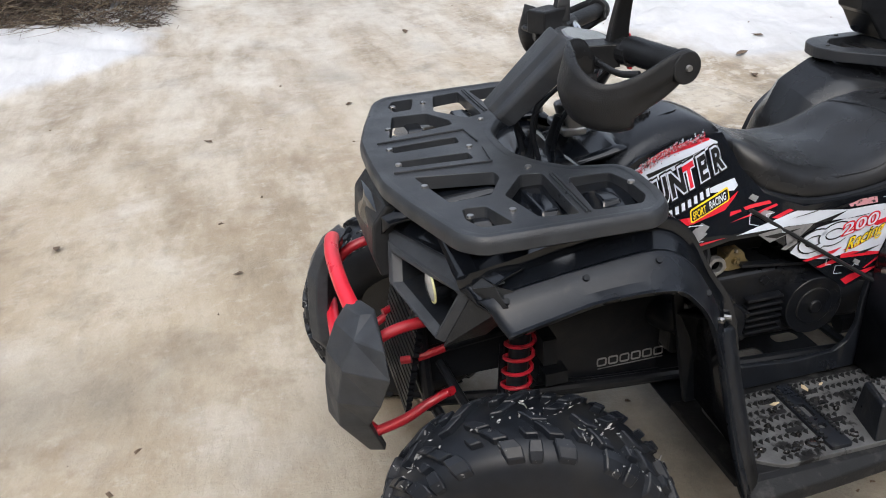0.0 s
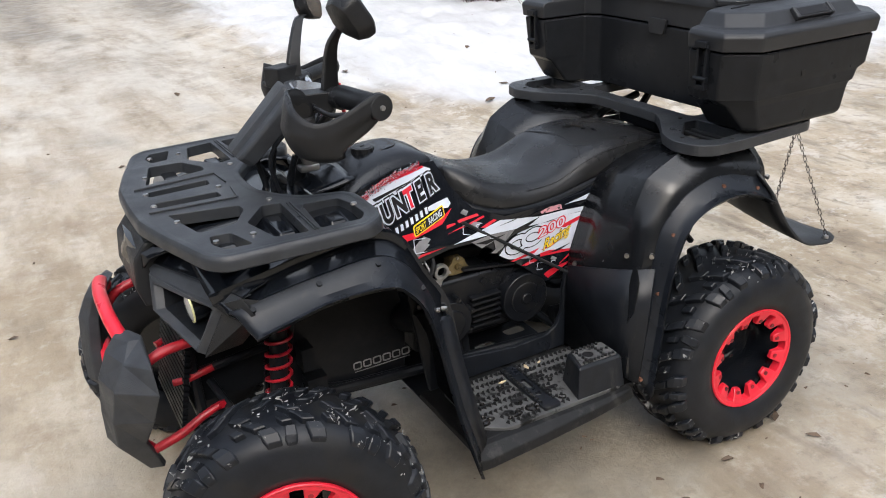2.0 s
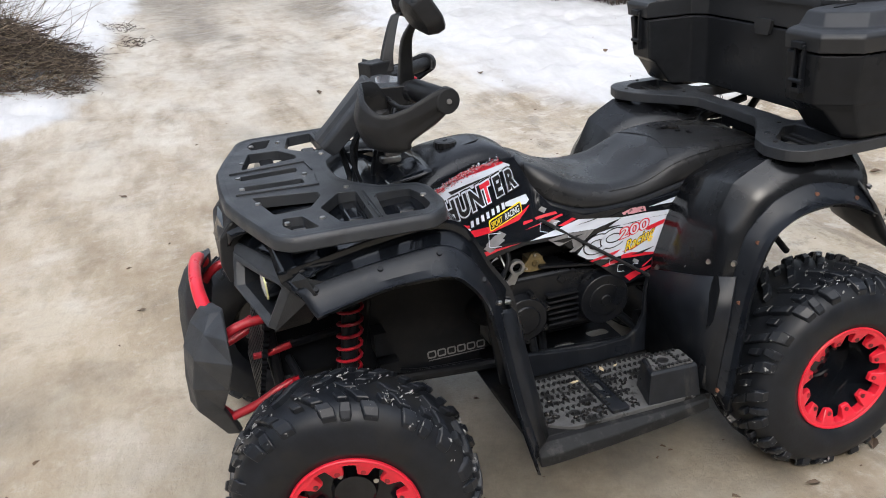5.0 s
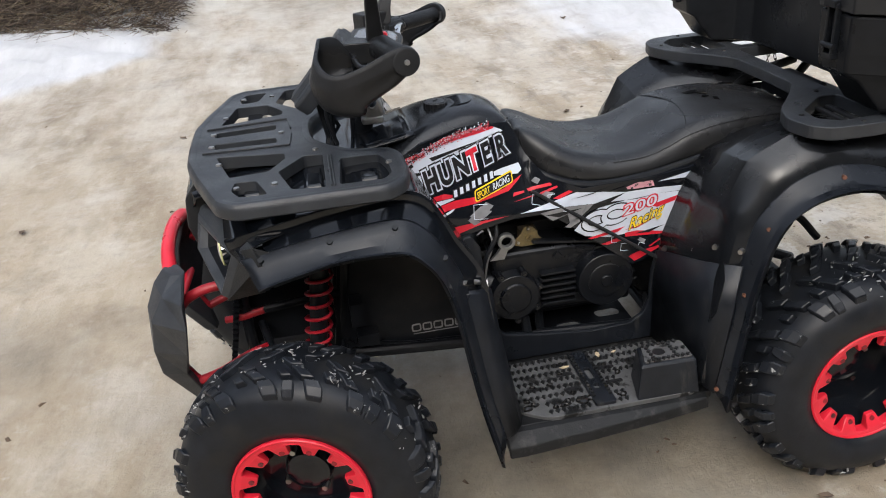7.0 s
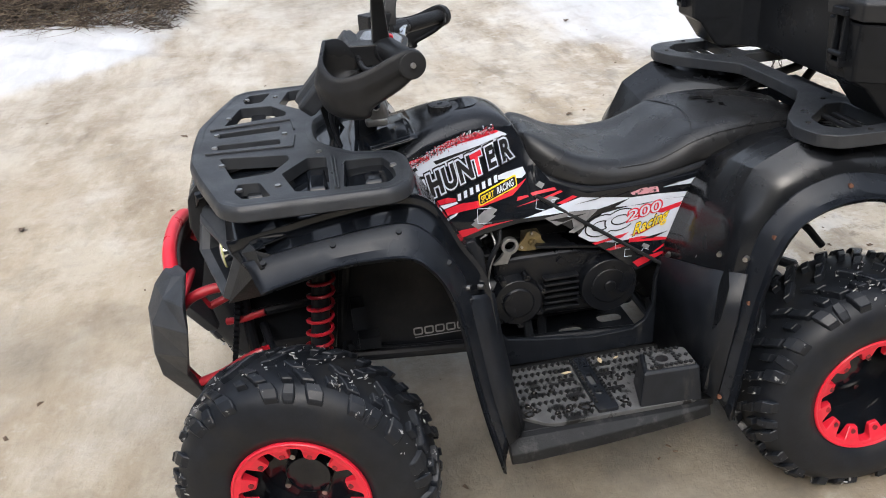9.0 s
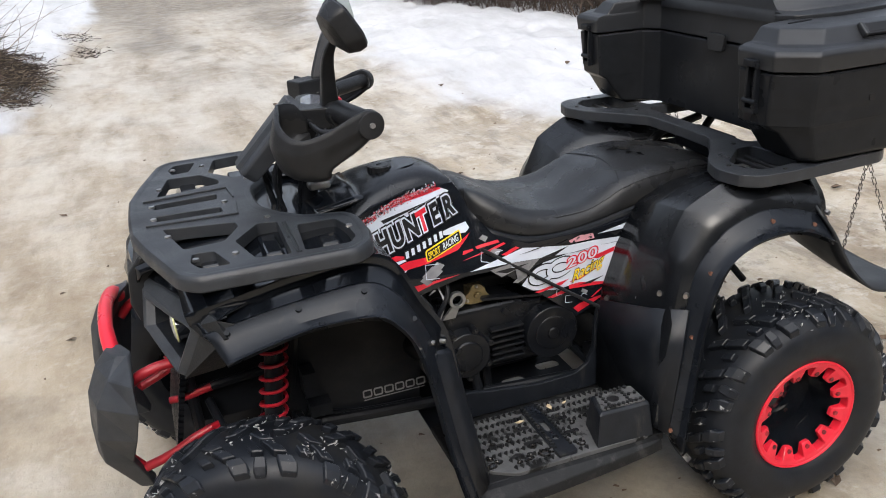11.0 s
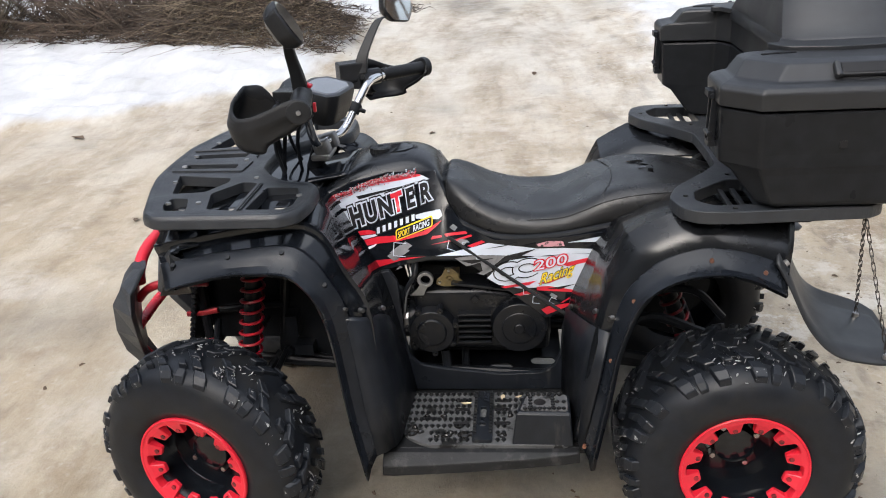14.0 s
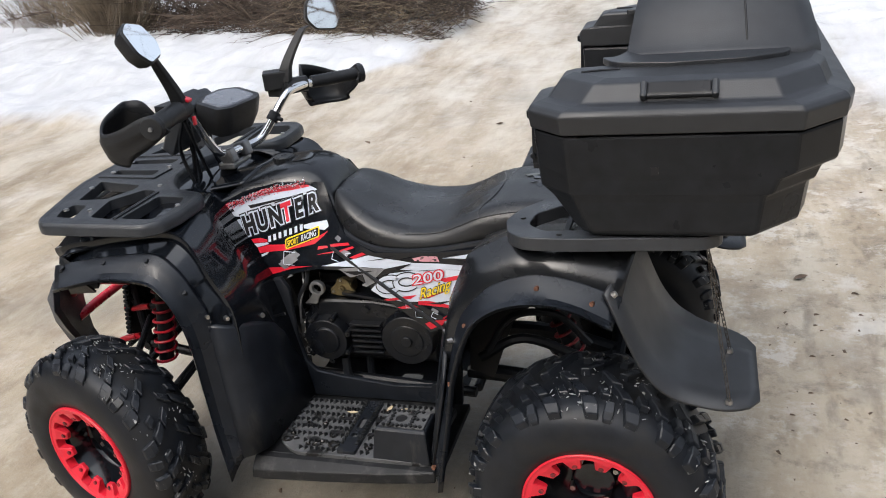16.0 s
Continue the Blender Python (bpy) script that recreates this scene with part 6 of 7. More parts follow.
tube(bm, [(0.55, -0.15, 0.36), (0.56, -0.16, 0.30), (0.60, -0.12, 0.28)], 0.012, 8)
part("hose", bm, DARK, engine, "black rubber hose", smooth=True)
bm = bmesh.new()
plate(bm, [(0.42, -0.19), (0.86, -0.19), (0.86, 0.19), (0.42, 0.19)], [rounded([(0.662, -0.076), (0.724, -0.076), (0.724, -0.038), (0.662, -0.038)], 0.018, 5), rounded([(0.776, -0.042), (0.842, -0.042), (0.842, -0.004), (0.776, -0.004)], 0.018, 5)], lambda u, v, w: (u, v, 0.248 - w), 0.004)
part("skid_plate", bm, DARK, bike, "black slotted skid plate")
# rear axle, swing arm, exhaust
bm = bmesh.new()
between(bm, (REAR_X, -0.36, 0.258), (REAR_X, 0.36, 0.258), 0.022)
between(bm, (REAR_X, -0.14, 0.258), (REAR_X, 0.0, 0.258), 0.075)
for s in (-1, 1):
    tube(bm, [(0.88, s * 0.11, 0.32), (1.05, s * 0.12, 0.31), (REAR_X, s * 0.12, 0.258)], 0.022)
    between(bm, (REAR_X, s * 0.30, 0.258), (REAR_X, s * 0.40, 0.258), 0.05)
part("swing_arm", bm, DARK, bike, "black rear swing arm and axle")
bm = bmesh.new()
tube(bm, [(0.85, 0.12, 0.42), (1.0, 0.15, 0.50), (1.10, 0.16, 0.55)], 0.02)
between(bm, (1.08, 0.16, 0.54), (1.42, 0.18, 0.64), 0.055, sides=24)
part("exhaust", bm, DARK, bike, "black exhaust silencer", smooth=True, bevel=0.004)


# ---- handlebar ----
bm = bmesh.new()
tube(bm, [(0.293, -0.350, 1.063), (0.275, -0.25, 1.064), (0.262, -0.185, 1.058), (0.252, -0.14, 1.02), (0.248, -0.085, 0.935), (0.252, -0.04, 0.897), (0.266, 0.04, 0.890), (0.284, 0.085, 0.893), (0.302, 0.115, 0.915), (0.338, 0.165, 0.982), (0.351, 0.195, 1.001), (0.364, 0.245, 1.003), (0.383, 0.288, 1.0), (0.430, 0.334, 0.999), (0.470, 0.373, 0.998)], 0.0112, 14, 6)
bar = part("handlebar", bm, CHROME, bike, "chromed steel handlebar", smooth=True)
bm = bmesh.new()
for y in (-0.028, 0.038):
    box(bm, (0.258 + 0.1 * y, y, 0.886), (0.042, 0.028, 0.040), (0, -15, -8))
box(bm, (0.25, 0.005, 0.862), (0.05, 0.10, 0.018))
part("bar_clamp", bm, ALLOY, bar, "cast alloy bar clamp", bevel=0.007, segments=3)
bm = bmesh.new()
between(bm, (0.311, 0.130, 0.934), (0.321, 0.146, 0.953), 0.0165, 0.0165, 16)
between(bm, (0.316, 0.138, 0.944), (0.345, 0.130, 0.935), 0.007, 0.006, 8)
part("cable_tie", bm, PLASTIC, bar, "black cable clip on the bar", bevel=0.002)
bm = bmesh.new()
between(bm, (0.245, 0, 0.88), (0.12, 0, 0.56), 0.022)
tube(bm, [(0.15, -0.05, 0.80), (0.17, -0.05, 0.93), (0.20, -0.09, 1.0)], 0.006, 6)
tube(bm, [(0.17, -0.07, 0.80), (0.15, -0.08, 0.92), (0.22, -0.14, 1.02)], 0.005, 6)
tube(bm, [(0.19, 0.05, 0.80), (0.15, 0.07, 0.92), (0.26, 0.17, 1.0)], 0.005, 6)
tube(bm, [(0.15, -0.02, 0.82), (0.14, 0.0, 0.95), (0.24, 0.0, 1.02)], 0.007, 6)
tube(bm, [(0.20, -0.04, 0.82), (0.21, -0.09, 0.92), (0.26, -0.19, 1.03)], 0.005, 6)
part("steering_stem", bm, DARK, bike, "black steering stem and cables", smooth=True)
# hand guard stations: along the grip from its end, ahead of it, then lower edge, crease, top and lean
GUARD = [
    (0.004, -0.022, -0.014, 0.0, 0.014, 0.0),
    (0.010, 0.0, -0.027, 0.0, 0.027, 0.0),
    (0.010, 0.030, -0.046, -0.008, 0.022, 0.0),
    (0.004, 0.080, -0.072, -0.026, 0.001, 0.0),
    (-0.010, 0.126, -0.086, -0.038, -0.010, 0.002),
    (-0.032, 0.150, -0.093, -0.036, -0.004, 0.008),
    (-0.066, 0.160, -0.092, -0.034, 0.012, 0.014),
    (-0.100, 0.154, -0.090, -0.034, 0.026, 0.020),
    (-0.128, 0.142, -0.086, -0.036, 0.034, 0.018),
    (-0.146, 0.116, -0.078, -0.036, 0.034, 0.012),
    (-0.150, 0.086, -0.066, -0.034, 0.028, 0.008),
    (-0.148, 0.062, -0.056, -0.034, -0.006, 0.004),
]
for s, end, start, hub, stem, head in (
    (-1, (0.294, -0.356, 1.063), (0.270, -0.222, 1.063), (0.262, -0.19, 1.058), [(0.262, -0.190, 1.065), (0.260, -0.206, 1.11), (0.258, -0.238, 1.17), (0.268, -0.272, 1.21)], (0.282, -0.308, 1.240)),
    (1, (0.480, 0.381, 0.998), (0.374, 0.284, 1.001), (0.33, 0.24, 1.003), [(0.325, 0.225, 1.02), (0.335, 0.238, 1.07), (0.372, 0.280, 1.145), (0.394, 0.294, 1.158)], (0.427, 0.319, 1.187)),
):
    end, start, hub = Vector(end), Vector(start), Vector(hub)
    bm = bmesh.new()
    pts, radii = [], []
    for k in range(25):
        pts.append(start.lerp(end, k / 24))
        radii.append((0.0185 if k % 2 else 0.0170) * (1.28 if s < 0 else 1.0))
    tube(bm, pts, radii, 16, smooth_path=False)
    between(bm, start.lerp(end, 0.97), end, 0.0195, 0.018, 16)
    part("grip", bm, PLASTIC, bar, "ribbed black rubber grip", smooth=True, angle=60)
    bm = bmesh.new()
    way = (end - start).normalized()
    between(bm, hub - way * 0.012, hub + way * 0.05, 0.024, 0.022, 16)
    box(bm, hub + Vector((-0.03, 0, -0.005)), (0.06, 0.05, 0.04), (0, 0, -12))
    lever = [hub + Vector((-0.05, s * 0.02, -0.008)), hub + Vector((-0.045, s * 0.10, -0.012)), end + Vector((-0.055, -s * 0.03, -0.014))]
    tube(bm, lever, [0.006, 0.0055, 0.007], 8)
    part("switch_block", bm, PLASTIC, bar, "black switch housing and lever", bevel=0.003)
    if s < 0:
        bm = bmesh.new()
        box(bm, hub + Vector((0.012, 0.004, 0.024)), (0.026, 0.018, 0.008), (0, 20, 0))
        part("kill_switch", bm, RED, bar, "red stop switch", bevel=0.002)
        bm = bmesh.new()
        box(bm, hub + Vector((0.026, 0.0, -0.028)), (0.007, 0.010, 0.022))
        part("light_switch", bm, RED, bar, "small red switch", bevel=0.002)
    else:
        bm = bmesh.new()
        box(bm, hub + Vector((-0.035, -0.01, 0.022)), (0.07, 0.055, 0.05), (0, 0, 25))
        part("brake_reservoir", bm, PLASTIC, bar, "black brake fluid reservoir", bevel=0.004)
    # hand guard: a straight outer band, a corner and an upright faceted fin in front of the lever
    fwd = Vector((-abs(way.y), s * abs(way.x), 0)) if s > 0 else Vector((way.y, -way.x, 0))
    bm = bmesh.new()
    rows = []
    for u, v, lo, crease, top, lean in GUARD:
        p = end + way * u + fwd * v
        p.z = end.z
        inward = way * 0.9 if u < -0.14 else -fwd if u < 0.0 and v > 0.1 else -fwd * 0.3 - way * 0.9
        under = 0.022 if v < 0.1 else 0.045
        rows.append([p + Vector((0, 0, lo)) + inward * under, p + Vector((0, 0, lo + 0.008)) + inward * under * 0.5, p + Vector((0, 0, lo + 0.022)) + inward * 0.010, p + Vector((0, 0, crease)), p + Vector((0, 0, crease + 0.3 * (top - crease))) + inward * lean * 0.2, p + Vector((0, 0, top)) + inward * lean])
    loft(bm, smooth_rows(rows, 3, 2))
    guard = part("hand_guard", bm, PLASTIC, bar, "dark grey plastic hand guard", smooth=True, solid=0.006, angle=42)
    bm = bmesh.new()
    between(bm, end - way * 0.004, end + way * 0.016, 0.028, 0.026, 24)
    part("guard_end", bm, PLASTIC, bar, "round end of the hand guard", bevel=0.003)
    bolts([end + way * 0.017], way, ALLOY, "bar-end bolt", bar, 0.006, 0.004)
    # mirror on its stem
    bm = bmesh.new()
    rows = []
    for k, p in enumerate(curve_points(stem, 4)):
        f = k / (4 * (len(stem) - 1))
        w, d = 0.018 - 0.010 * f, 0.013 - 0.005 * f
        rows.append([p + Vector((-w, -d, 0)), p + Vector((w, -d, 0)), p + Vector((w, d, 0)), p + Vector((-w, d, 0))])
    loft(bm, rows, closed=True, caps=True)
    part("mirror_stem", bm, PLASTIC, bar, "tapered black mirror stem", bevel=0.004)
    face = Vector((0.75, -0.65, 0.20) if s > 0 else (0.82, 0.10, 0.50)).normalized()
    frame3 = Matrix.Translation(head) @ face.to_track_quat("Z", "Y").to_matrix().to_4x4()
    hexa = [(-0.030, -0.042), (0.030, -0.052), (0.052, -0.020), (0.046, 0.036), (0.010, 0.052), (-0.040, 0.036), (-0.052, -0.010)]
    if s < 0:
        hexa = [(-x, y) for x, y in hexa]
    hexa = rounded(hexa, 0.010)
    bm = bmesh.new()
    loft(bm, [[frame3 @ Vector((x * k, y * k, z)) for x, y in hexa] for k, z in ((0.96, 0.004), (1.02, 0.0), (1.0, -0.014), (0.82, -0.032), (0.45, -0.040))], closed=True, caps=True)
    part("mirror_shell", bm, PLASTIC, bar, "faceted black mirror shell", smooth=True)
    bm = bmesh.new()
    bm.faces.new([bm.verts.new(frame3 @ Vector((x * 0.94, y * 0.94, 0.0055))) for x, y in hexa])
    part("mirror_glass", bm, MIRROR, bar, "mirror reflecting a pale sky")
# dash pod and instrument
bm = bmesh.new()
rows = []
low, high, across = Vector((0.092, -0.004, 0.918)), Vector((0.211, -0.066, 1.062)), Vector((-0.10, -0.99, 0)).normalized()
rise = (high - low).normalized()
face = across.cross(rise).normalized()
face = face if face.x < 0 else -face
for f, w, d in ((0.0, 0.060, 0.028), (0.06, 0.064, 0.032), (0.75, 0.073, 0.036), (0.96, 0.074, 0.036), (1.0, 0.068, 0.030)):
    c = low.lerp(high, f)
    rows.append([c + across * a * w + face * o for a, o in ((-1, 0.0), (-0.9, 0.006), (-0.55, 0.008), (-0.42, 0.017), (0.42, 0.017), (0.55, 0.008), (0.9, 0.006), (1, 0.0), (0.95, -d), (-0.95, -d))])
loft(bm, rows, closed=True, caps=True)
part("dash_pod", bm, SHIELD, bike, "tall slanted black dash cover", bevel=0.003)
bm = bmesh.new()
frame3 = pose(0.280, -0.018, 1.030, 0, 13, -12) @ Matrix.Diagonal((0.95, 1.28, 1.25, 1))
oct8 = rounded([(-0.062, -0.03), (-0.035, -0.066), (0.04, -0.066), (0.058, -0.04), (0.058, 0.04), (0.04, 0.066), (-0.035, 0.066), (-0.062, 0.03)], 0.008)
loft(bm, [[frame3 @ Vector((x * k, y * k, z)) for x, y in oct8] for k, z in ((0.80, -0.055), (0.95, -0.030), (1.0, 0.0), (0.97, 0.008))], closed=True, caps=True)
dial = part("instrument", bm, PLASTIC, bike, "black instrument housing", smooth=True)
bm = bmesh.new()
loft(bm, [[frame3 @ Vector((x * k, y * k, z)) for x, y in oct8] for k, z in ((0.80, 0.0082), (0.74, 0.0105))], closed=True, caps=True)
part("display", bm, SCREEN, dial, "grey glossy display")

# ---- rear rack ----
half = [(1.215, -0.03), (1.212, -0.13), (1.170, -0.192), (1.092, -0.288), (1.070, -0.350), (1.085, -0.412), (1.118, -0.440), (1.20, -0.445), (1.455, -0.430), (1.49, -0.405), (1.49, -0.03)]
rim = rounded(mirrored(half), 0.016)
hole = rounded([(1.128, -0.318), (1.208, -0.246), (1.250, -0.246), (1.250, -0.398), (1.155, -0.405), (1.122, -0.372)], 0.012)
bm = bmesh.new()
plate(bm, rim, [hole, [(x, -y) for x, y in hole], rounded([(1.262, -0.215), (1.46, -0.215), (1.46, 0.215), (1.262, 0.215)], 0.02), rounded([(1.285, -0.25), (1.44, -0.25), (1.44, -0.38), (1.285, -0.39)], 0.02), rounded([(1.285, 0.25), (1.44, 0.25), (1.44, 0.38), (1.285, 0.39)], 0.02)], lambda u, v, w: (u, v, 0.846 - w), 0.028)
rear_rack = part("rear_rack", bm, RACK, bike, "grey-black moulded plastic rear luggage rack", bevel=0.008, segments=3)
for s in (-1, 1):
    bm = bmesh.new()
    loft(bm, [[(1.16, s * 0.34, 0.80), (1.20, s * 0.34, 0.80), (1.20, s * 0.37, 0.80), (1.16, s * 0.37, 0.80)], [(1.17, s * 0.35, 0.82), (1.19, s * 0.35, 0.82), (1.19, s * 0.365, 0.82), (1.17, s * 0.365, 0.82)]], closed=True, caps=True)
    box(bm, (1.195, s * 0.335, 0.826), (0.012, 0.15, 0.008), (0, 0, 0))
    box(bm, (1.222, s * 0.333, 0.826), (0.012, 0.15, 0.008), (0, 0, 0))
    tube(bm, [(1.15, s * 0.12, 0.70), (1.25, s * 0.15, 0.78), (1.40, s * 0.16, 0.815)], 0.012, 8)
    tube(bm, [(1.30, s * 0.13, 0.66), (1.38, s * 0.15, 0.74), (1.45, s * 0.16, 0.815)], 0.012, 8)
    part("rack_bracket", bm, PLASTIC, rear_rack, bevel=0.002)
bolts([(x, s * y, 0.847) for x, y in ((1.105, 0.345), (1.222, 0.212), (1.19, 0.425)) for s in (-1, 1)], (0, 0, 1), SCREW, "small dark screw", rear_rack, 0.006, 0.002)
bm = bmesh.new()
box(bm, (1.30, 0.0, 0.795), (0.08, 0.16, 0.045))
box(bm, (1.40, 0, 0.72), (0.12, 0.22, 0.08))
part("tail_block", bm, DARK, bike, "black tail block below the rack", bevel=0.006)

# ---- cargo box ----
cargo = thing("cargo_box", "black moulded plastic cargo box with backrest on the rear rack", "cargo box", (1.40, 0, 0.85))


def plan(xf, xr, yo, z, yi=0.300, xc=1.318, cut=0.06):
    h = [(xf, -yi), (xf, -(yo - cut)), (xf + cut * 1.1, -yo), (xr - 0.088, -yo), (xr - 0.014, -(yo - 0.078)), (xr, -(yo - 0.13))]
    out = h + [(x, -y) for x, y in reversed(h)] + [(xc - 0.03, yi - 0.012), (xc, yi - 0.055), (xc, -(yi - 0.055)), (xc - 0.03, -(yi - 0.012))]
    return [Vector((x - 1.40, y, z - 0.85)) for x, y in out]


bm = bmesh.new()
rows = [plan(1.240, 1.624, 0.436, 0.851, cut=0.022), plan(1.226, 1.634, 0.444, 0.860, cut=0.026), plan(1.180, 1.641, 0.450, 0.922, cut=0.045), plan(1.158, 1.643, 0.453, 0.936), plan(1.156, 1.656, 0.454, 0.939), plan(1.154, 1.665, 0.456, 0.966), plan(1.153, 1.690, 0.458, 0.978), plan(1.150, 1.693, 0.466, 1.052)]
loft(bm, rows, closed=True, caps=True)
tub = part("body", bm, BOXBODY, cargo, "black plastic box body", bevel=0.006, segments=2)
bm = bmesh.new()
rows = [plan(1.146, 1.697, 0.471, 1.056), plan(1.143, 1.700, 0.475, 1.090), plan(1.149, 1.694, 0.469, 1.099), plan(1.163, 1.680, 0.456, 1.103), plan(1.178, 1.667, 0.440, 1.105), plan(1.200, 1.655, 0.418, 1.134), plan(1.220, 1.642, 0.396, 1.139, 0.305)]
loft(bm, rows, closed=True, caps=True)
lid = part("lid", bm, BOXLID, cargo, "dusty black box lid", bevel=0.012, segments=3)
bm = bmesh.new()


def ridge(xf, xr, w, z, c=0.04):
    pts = [(xf, -(w - c)), (xf + c, -w), (xr - c, -w), (xr, -(w - c)), (xr, w - c), (xr - c, w), (xf + c, w), (xf, w - c)]
    return [Vector((x - 1.40, y, z - 0.85)) for x, y in pts]


rows = [ridge(*p) for p in (
    (1.308, 1.655, 0.264, 1.120, 0.030), (1.308, 1.654, 0.262, 1.144, 0.030), (1.309, 1.652, 0.250, 1.152, 0.030), (1.311, 1.650, 0.238, 1.163, 0.030),
    (1.314, 1.646, 0.224, 1.180, 0.030), (1.319, 1.638, 0.202, 1.208, 0.032), (1.325, 1.628, 0.180, 1.234, 0.036), (1.330, 1.622, 0.172, 1.242, 0.040),
    (1.342, 1.610, 0.160, 1.248, 0.045), (1.362, 1.590, 0.140, 1.252, 0.050), (1.42, 1.54, 0.070, 1.256, 0.030),
)]
loft(bm, rows, closed=True, caps=True)
rest = part("backrest", bm, BOXLID, cargo, "dusty black moulded backrest hump", smooth=True, angle=48)
for s in (-1, 1):
    bm = bmesh.new()
    plate(bm, rounded([(1.262, 0.262), (1.290, 0.312), (1.395, 0.330), (1.530, 0.316), (1.600, 0.285), (1.600, 0.200), (1.314, 0.200), (1.290, 0.262)], 0.02), [], lambda u, v, w: (u - 1.40, s * v, 1.1475 - 0.85 - w), 0.012)
    part("backrest_skirt", bm, BOXLID, rest, "low moulded skirt round the backrest", bevel=0.004)
    bm = bmesh.new()
    tube(bm, [(1.527 - 1.40, s * 0.2395, 1.160 - 0.85), (1.526 - 1.40, s * 0.2255, 1.180 - 0.85), (1.524 - 1.40, s * 0.2035, 1.208 - 0.85), (1.522 - 1.40, s * 0.1815, 1.234 - 0.85)], 0.0018, 6)
    part("seam", bm, BLACK_FILM, rest, "dark moulding seam", smooth=True)
    bm = bmesh.new()
    tube(bm, [(1.235 - 1.40, s * 0.345, 1.1398 - 0.85), (1.275 - 1.40, s * 0.338, 1.1402 - 0.85), (1.305 - 1.40, s * 0.334, 1.1398 - 0.85)], 0.0022, 6)
    part("crease", bm, BOXBODY, lid, "shallow crease in the lid", smooth=True)
for s in (-1, 1):
    bm = bmesh.new()
    box(bm, (1.412 - 1.40, s * 0.4305, 1.1235 - 0.85), (0.106, 0.013, 0.026), (s * 48, 0, 0))
    part("grip_recess", bm, BLACK_FILM, lid, "dark hand grip slot", bevel=0.003)
    for n, x, d in (("grip_end", 1.353, 0.012), ("grip_end", 1.471, 0.012)):
        bm = bmesh.new()
        box(bm, (x - 1.40, s * 0.4315, 1.1235 - 0.85), (d, 0.016, 0.034), (s * 48, 0, 0))
        part(n, bm, BOXLID, lid, bevel=0.004)
    bm = bmesh.new()
    box(bm, (1.412 - 1.40, s * 0.4385, 1.117 - 0.85), (0.128, 0.010, 0.010), (s * 48, 0, 0))
    part("grip_lip", bm, BOXLID, lid, "worn lip under the hand grip", bevel=0.003)
    bm = bmesh.new()
    for y in (0.340, 0.366):
        box(bm, (1.146 - 1.40, s * y, 1.022 - 0.85), (0.014, 0.007, 0.10), (0, 2, 0))
    box(bm, (1.141 - 1.40, s * 0.353, 1.070 - 0.85), (0.018, 0.036, 0.014))
    box(bm, (1.148 - 1.40, s * 0.353, 0.967 - 0.85), (0.020, 0.032, 0.012))
    between(bm, (1.140 - 1.40, s * 0.333, 0.988 - 0.85), (1.140 - 1.40, s * 0.374, 0.988 - 0.85), 0.006)
    between(bm, (1.140 - 1.40, s * 0.333, 1.066 - 0.85), (1.140 - 1.40, s * 0.374, 1.066 - 0.85), 0.0055)
    part("latch", bm, DARK, tub, "black toggle latch", bevel=0.002)
bm = bmesh.new()
plate(bm, rounded([(-0.045, 1.072), (0.028, 1.072), (0.020, 1.030), (-0.034, 1.030)], 0.006), [], lambda u, v, w: (1.309 - 1.40 + w, u, v - 0.85), 0.012)
part("lid_tab", bm, BOXLID, lid, "small moulded lid tab", bevel=0.002)
bm = bmesh.new()
box(bm, (1.372 - 1.40, -0.4575, 0.985 - 0.85), (0.014, 0.006, 0.014))
part("moulded_mark", bm, BLACK_FILM, tub)
bm = bmesh.new()
box(bm, (1.415 - 1.40, -0.070, 1.2565 - 0.85), (0.046, 0.030, 0.002), (0, 0, 8))
part("sticker", bm, YELLOW_RING, rest, "small faded yellow sticker")


# ---- background plants ----
def strand(vs, fs, p, way, length, r, bend, rng, segs=5):
    """One tapering three-sided stem."""
    base = len(vs)
    way = way.normalized()
    side = way.orthogonal().normalized()
    up = way.cross(side)
    drift = Vector((rng.gauss(0, 1), rng.gauss(0, 1), rng.gauss(0, 0.6))) * bend
    for k in range(segs + 1):
        f = k / segs
        c = p + way * length * f + drift * length * f * f
        rr = r * (1 - 0.8 * f)
        for a in range(3):
            q = 2.094 * a
            vs.append(tuple(c + rr * (math.cos(q) * side + math.sin(q) * up)))
    for k in range(segs):
        for a in range(3):
            i, j = base + 3 * k + a, base + 3 * k + (a + 1) % 3
            fs.append((i, j, j + 3, i + 3))
    return p + way * length * 0.55 + drift * length * 0.3


def thicket(name, label, category, mats, spread, seed, kind="stuff"):
    """A tangle of stems. spread(rng) gives foot, way, length, radius and bend for one stem, or None."""
    rng = random.Random(seed)
    vs, fs = [], []
    for foot, way, length, r, bend, forks in spread(rng):
        mid = strand(vs, fs, foot, way, length, r, bend, rng)
        for _ in range(forks):
            w = (way.normalized() + 0.8 * Vector((rng.gauss(0, 1), rng.gauss(0, 1), rng.gauss(0.1, 0.7)))).normalized()
            m2 = strand(vs, fs, mid, w, length * rng.uniform(0.3, 0.6), r * 0.55, 0.2, rng, 4)
            if forks > 2:
                strand(vs, fs, m2, (w + Vector((rng.gauss(0, 0.6), rng.gauss(0, 0.6), rng.gauss(0, 0.5)))).normalized(), length * 0.3, r * 0.35, 0.2, rng, 3)
    me = bpy.data.meshes.new(name)
    me.from_pydata(vs, [], fs)
    me.materials.append(mats)
    return tagged(new(name, me), label, category, kind=kind)


def bank_line(f):
    """Along the foot of the bank on the left of the road."""
    return Vector((-5.4 + 4.5 * f, max(7.1 - 1.65 * f, 6.0 - 0.1 * f), 0))


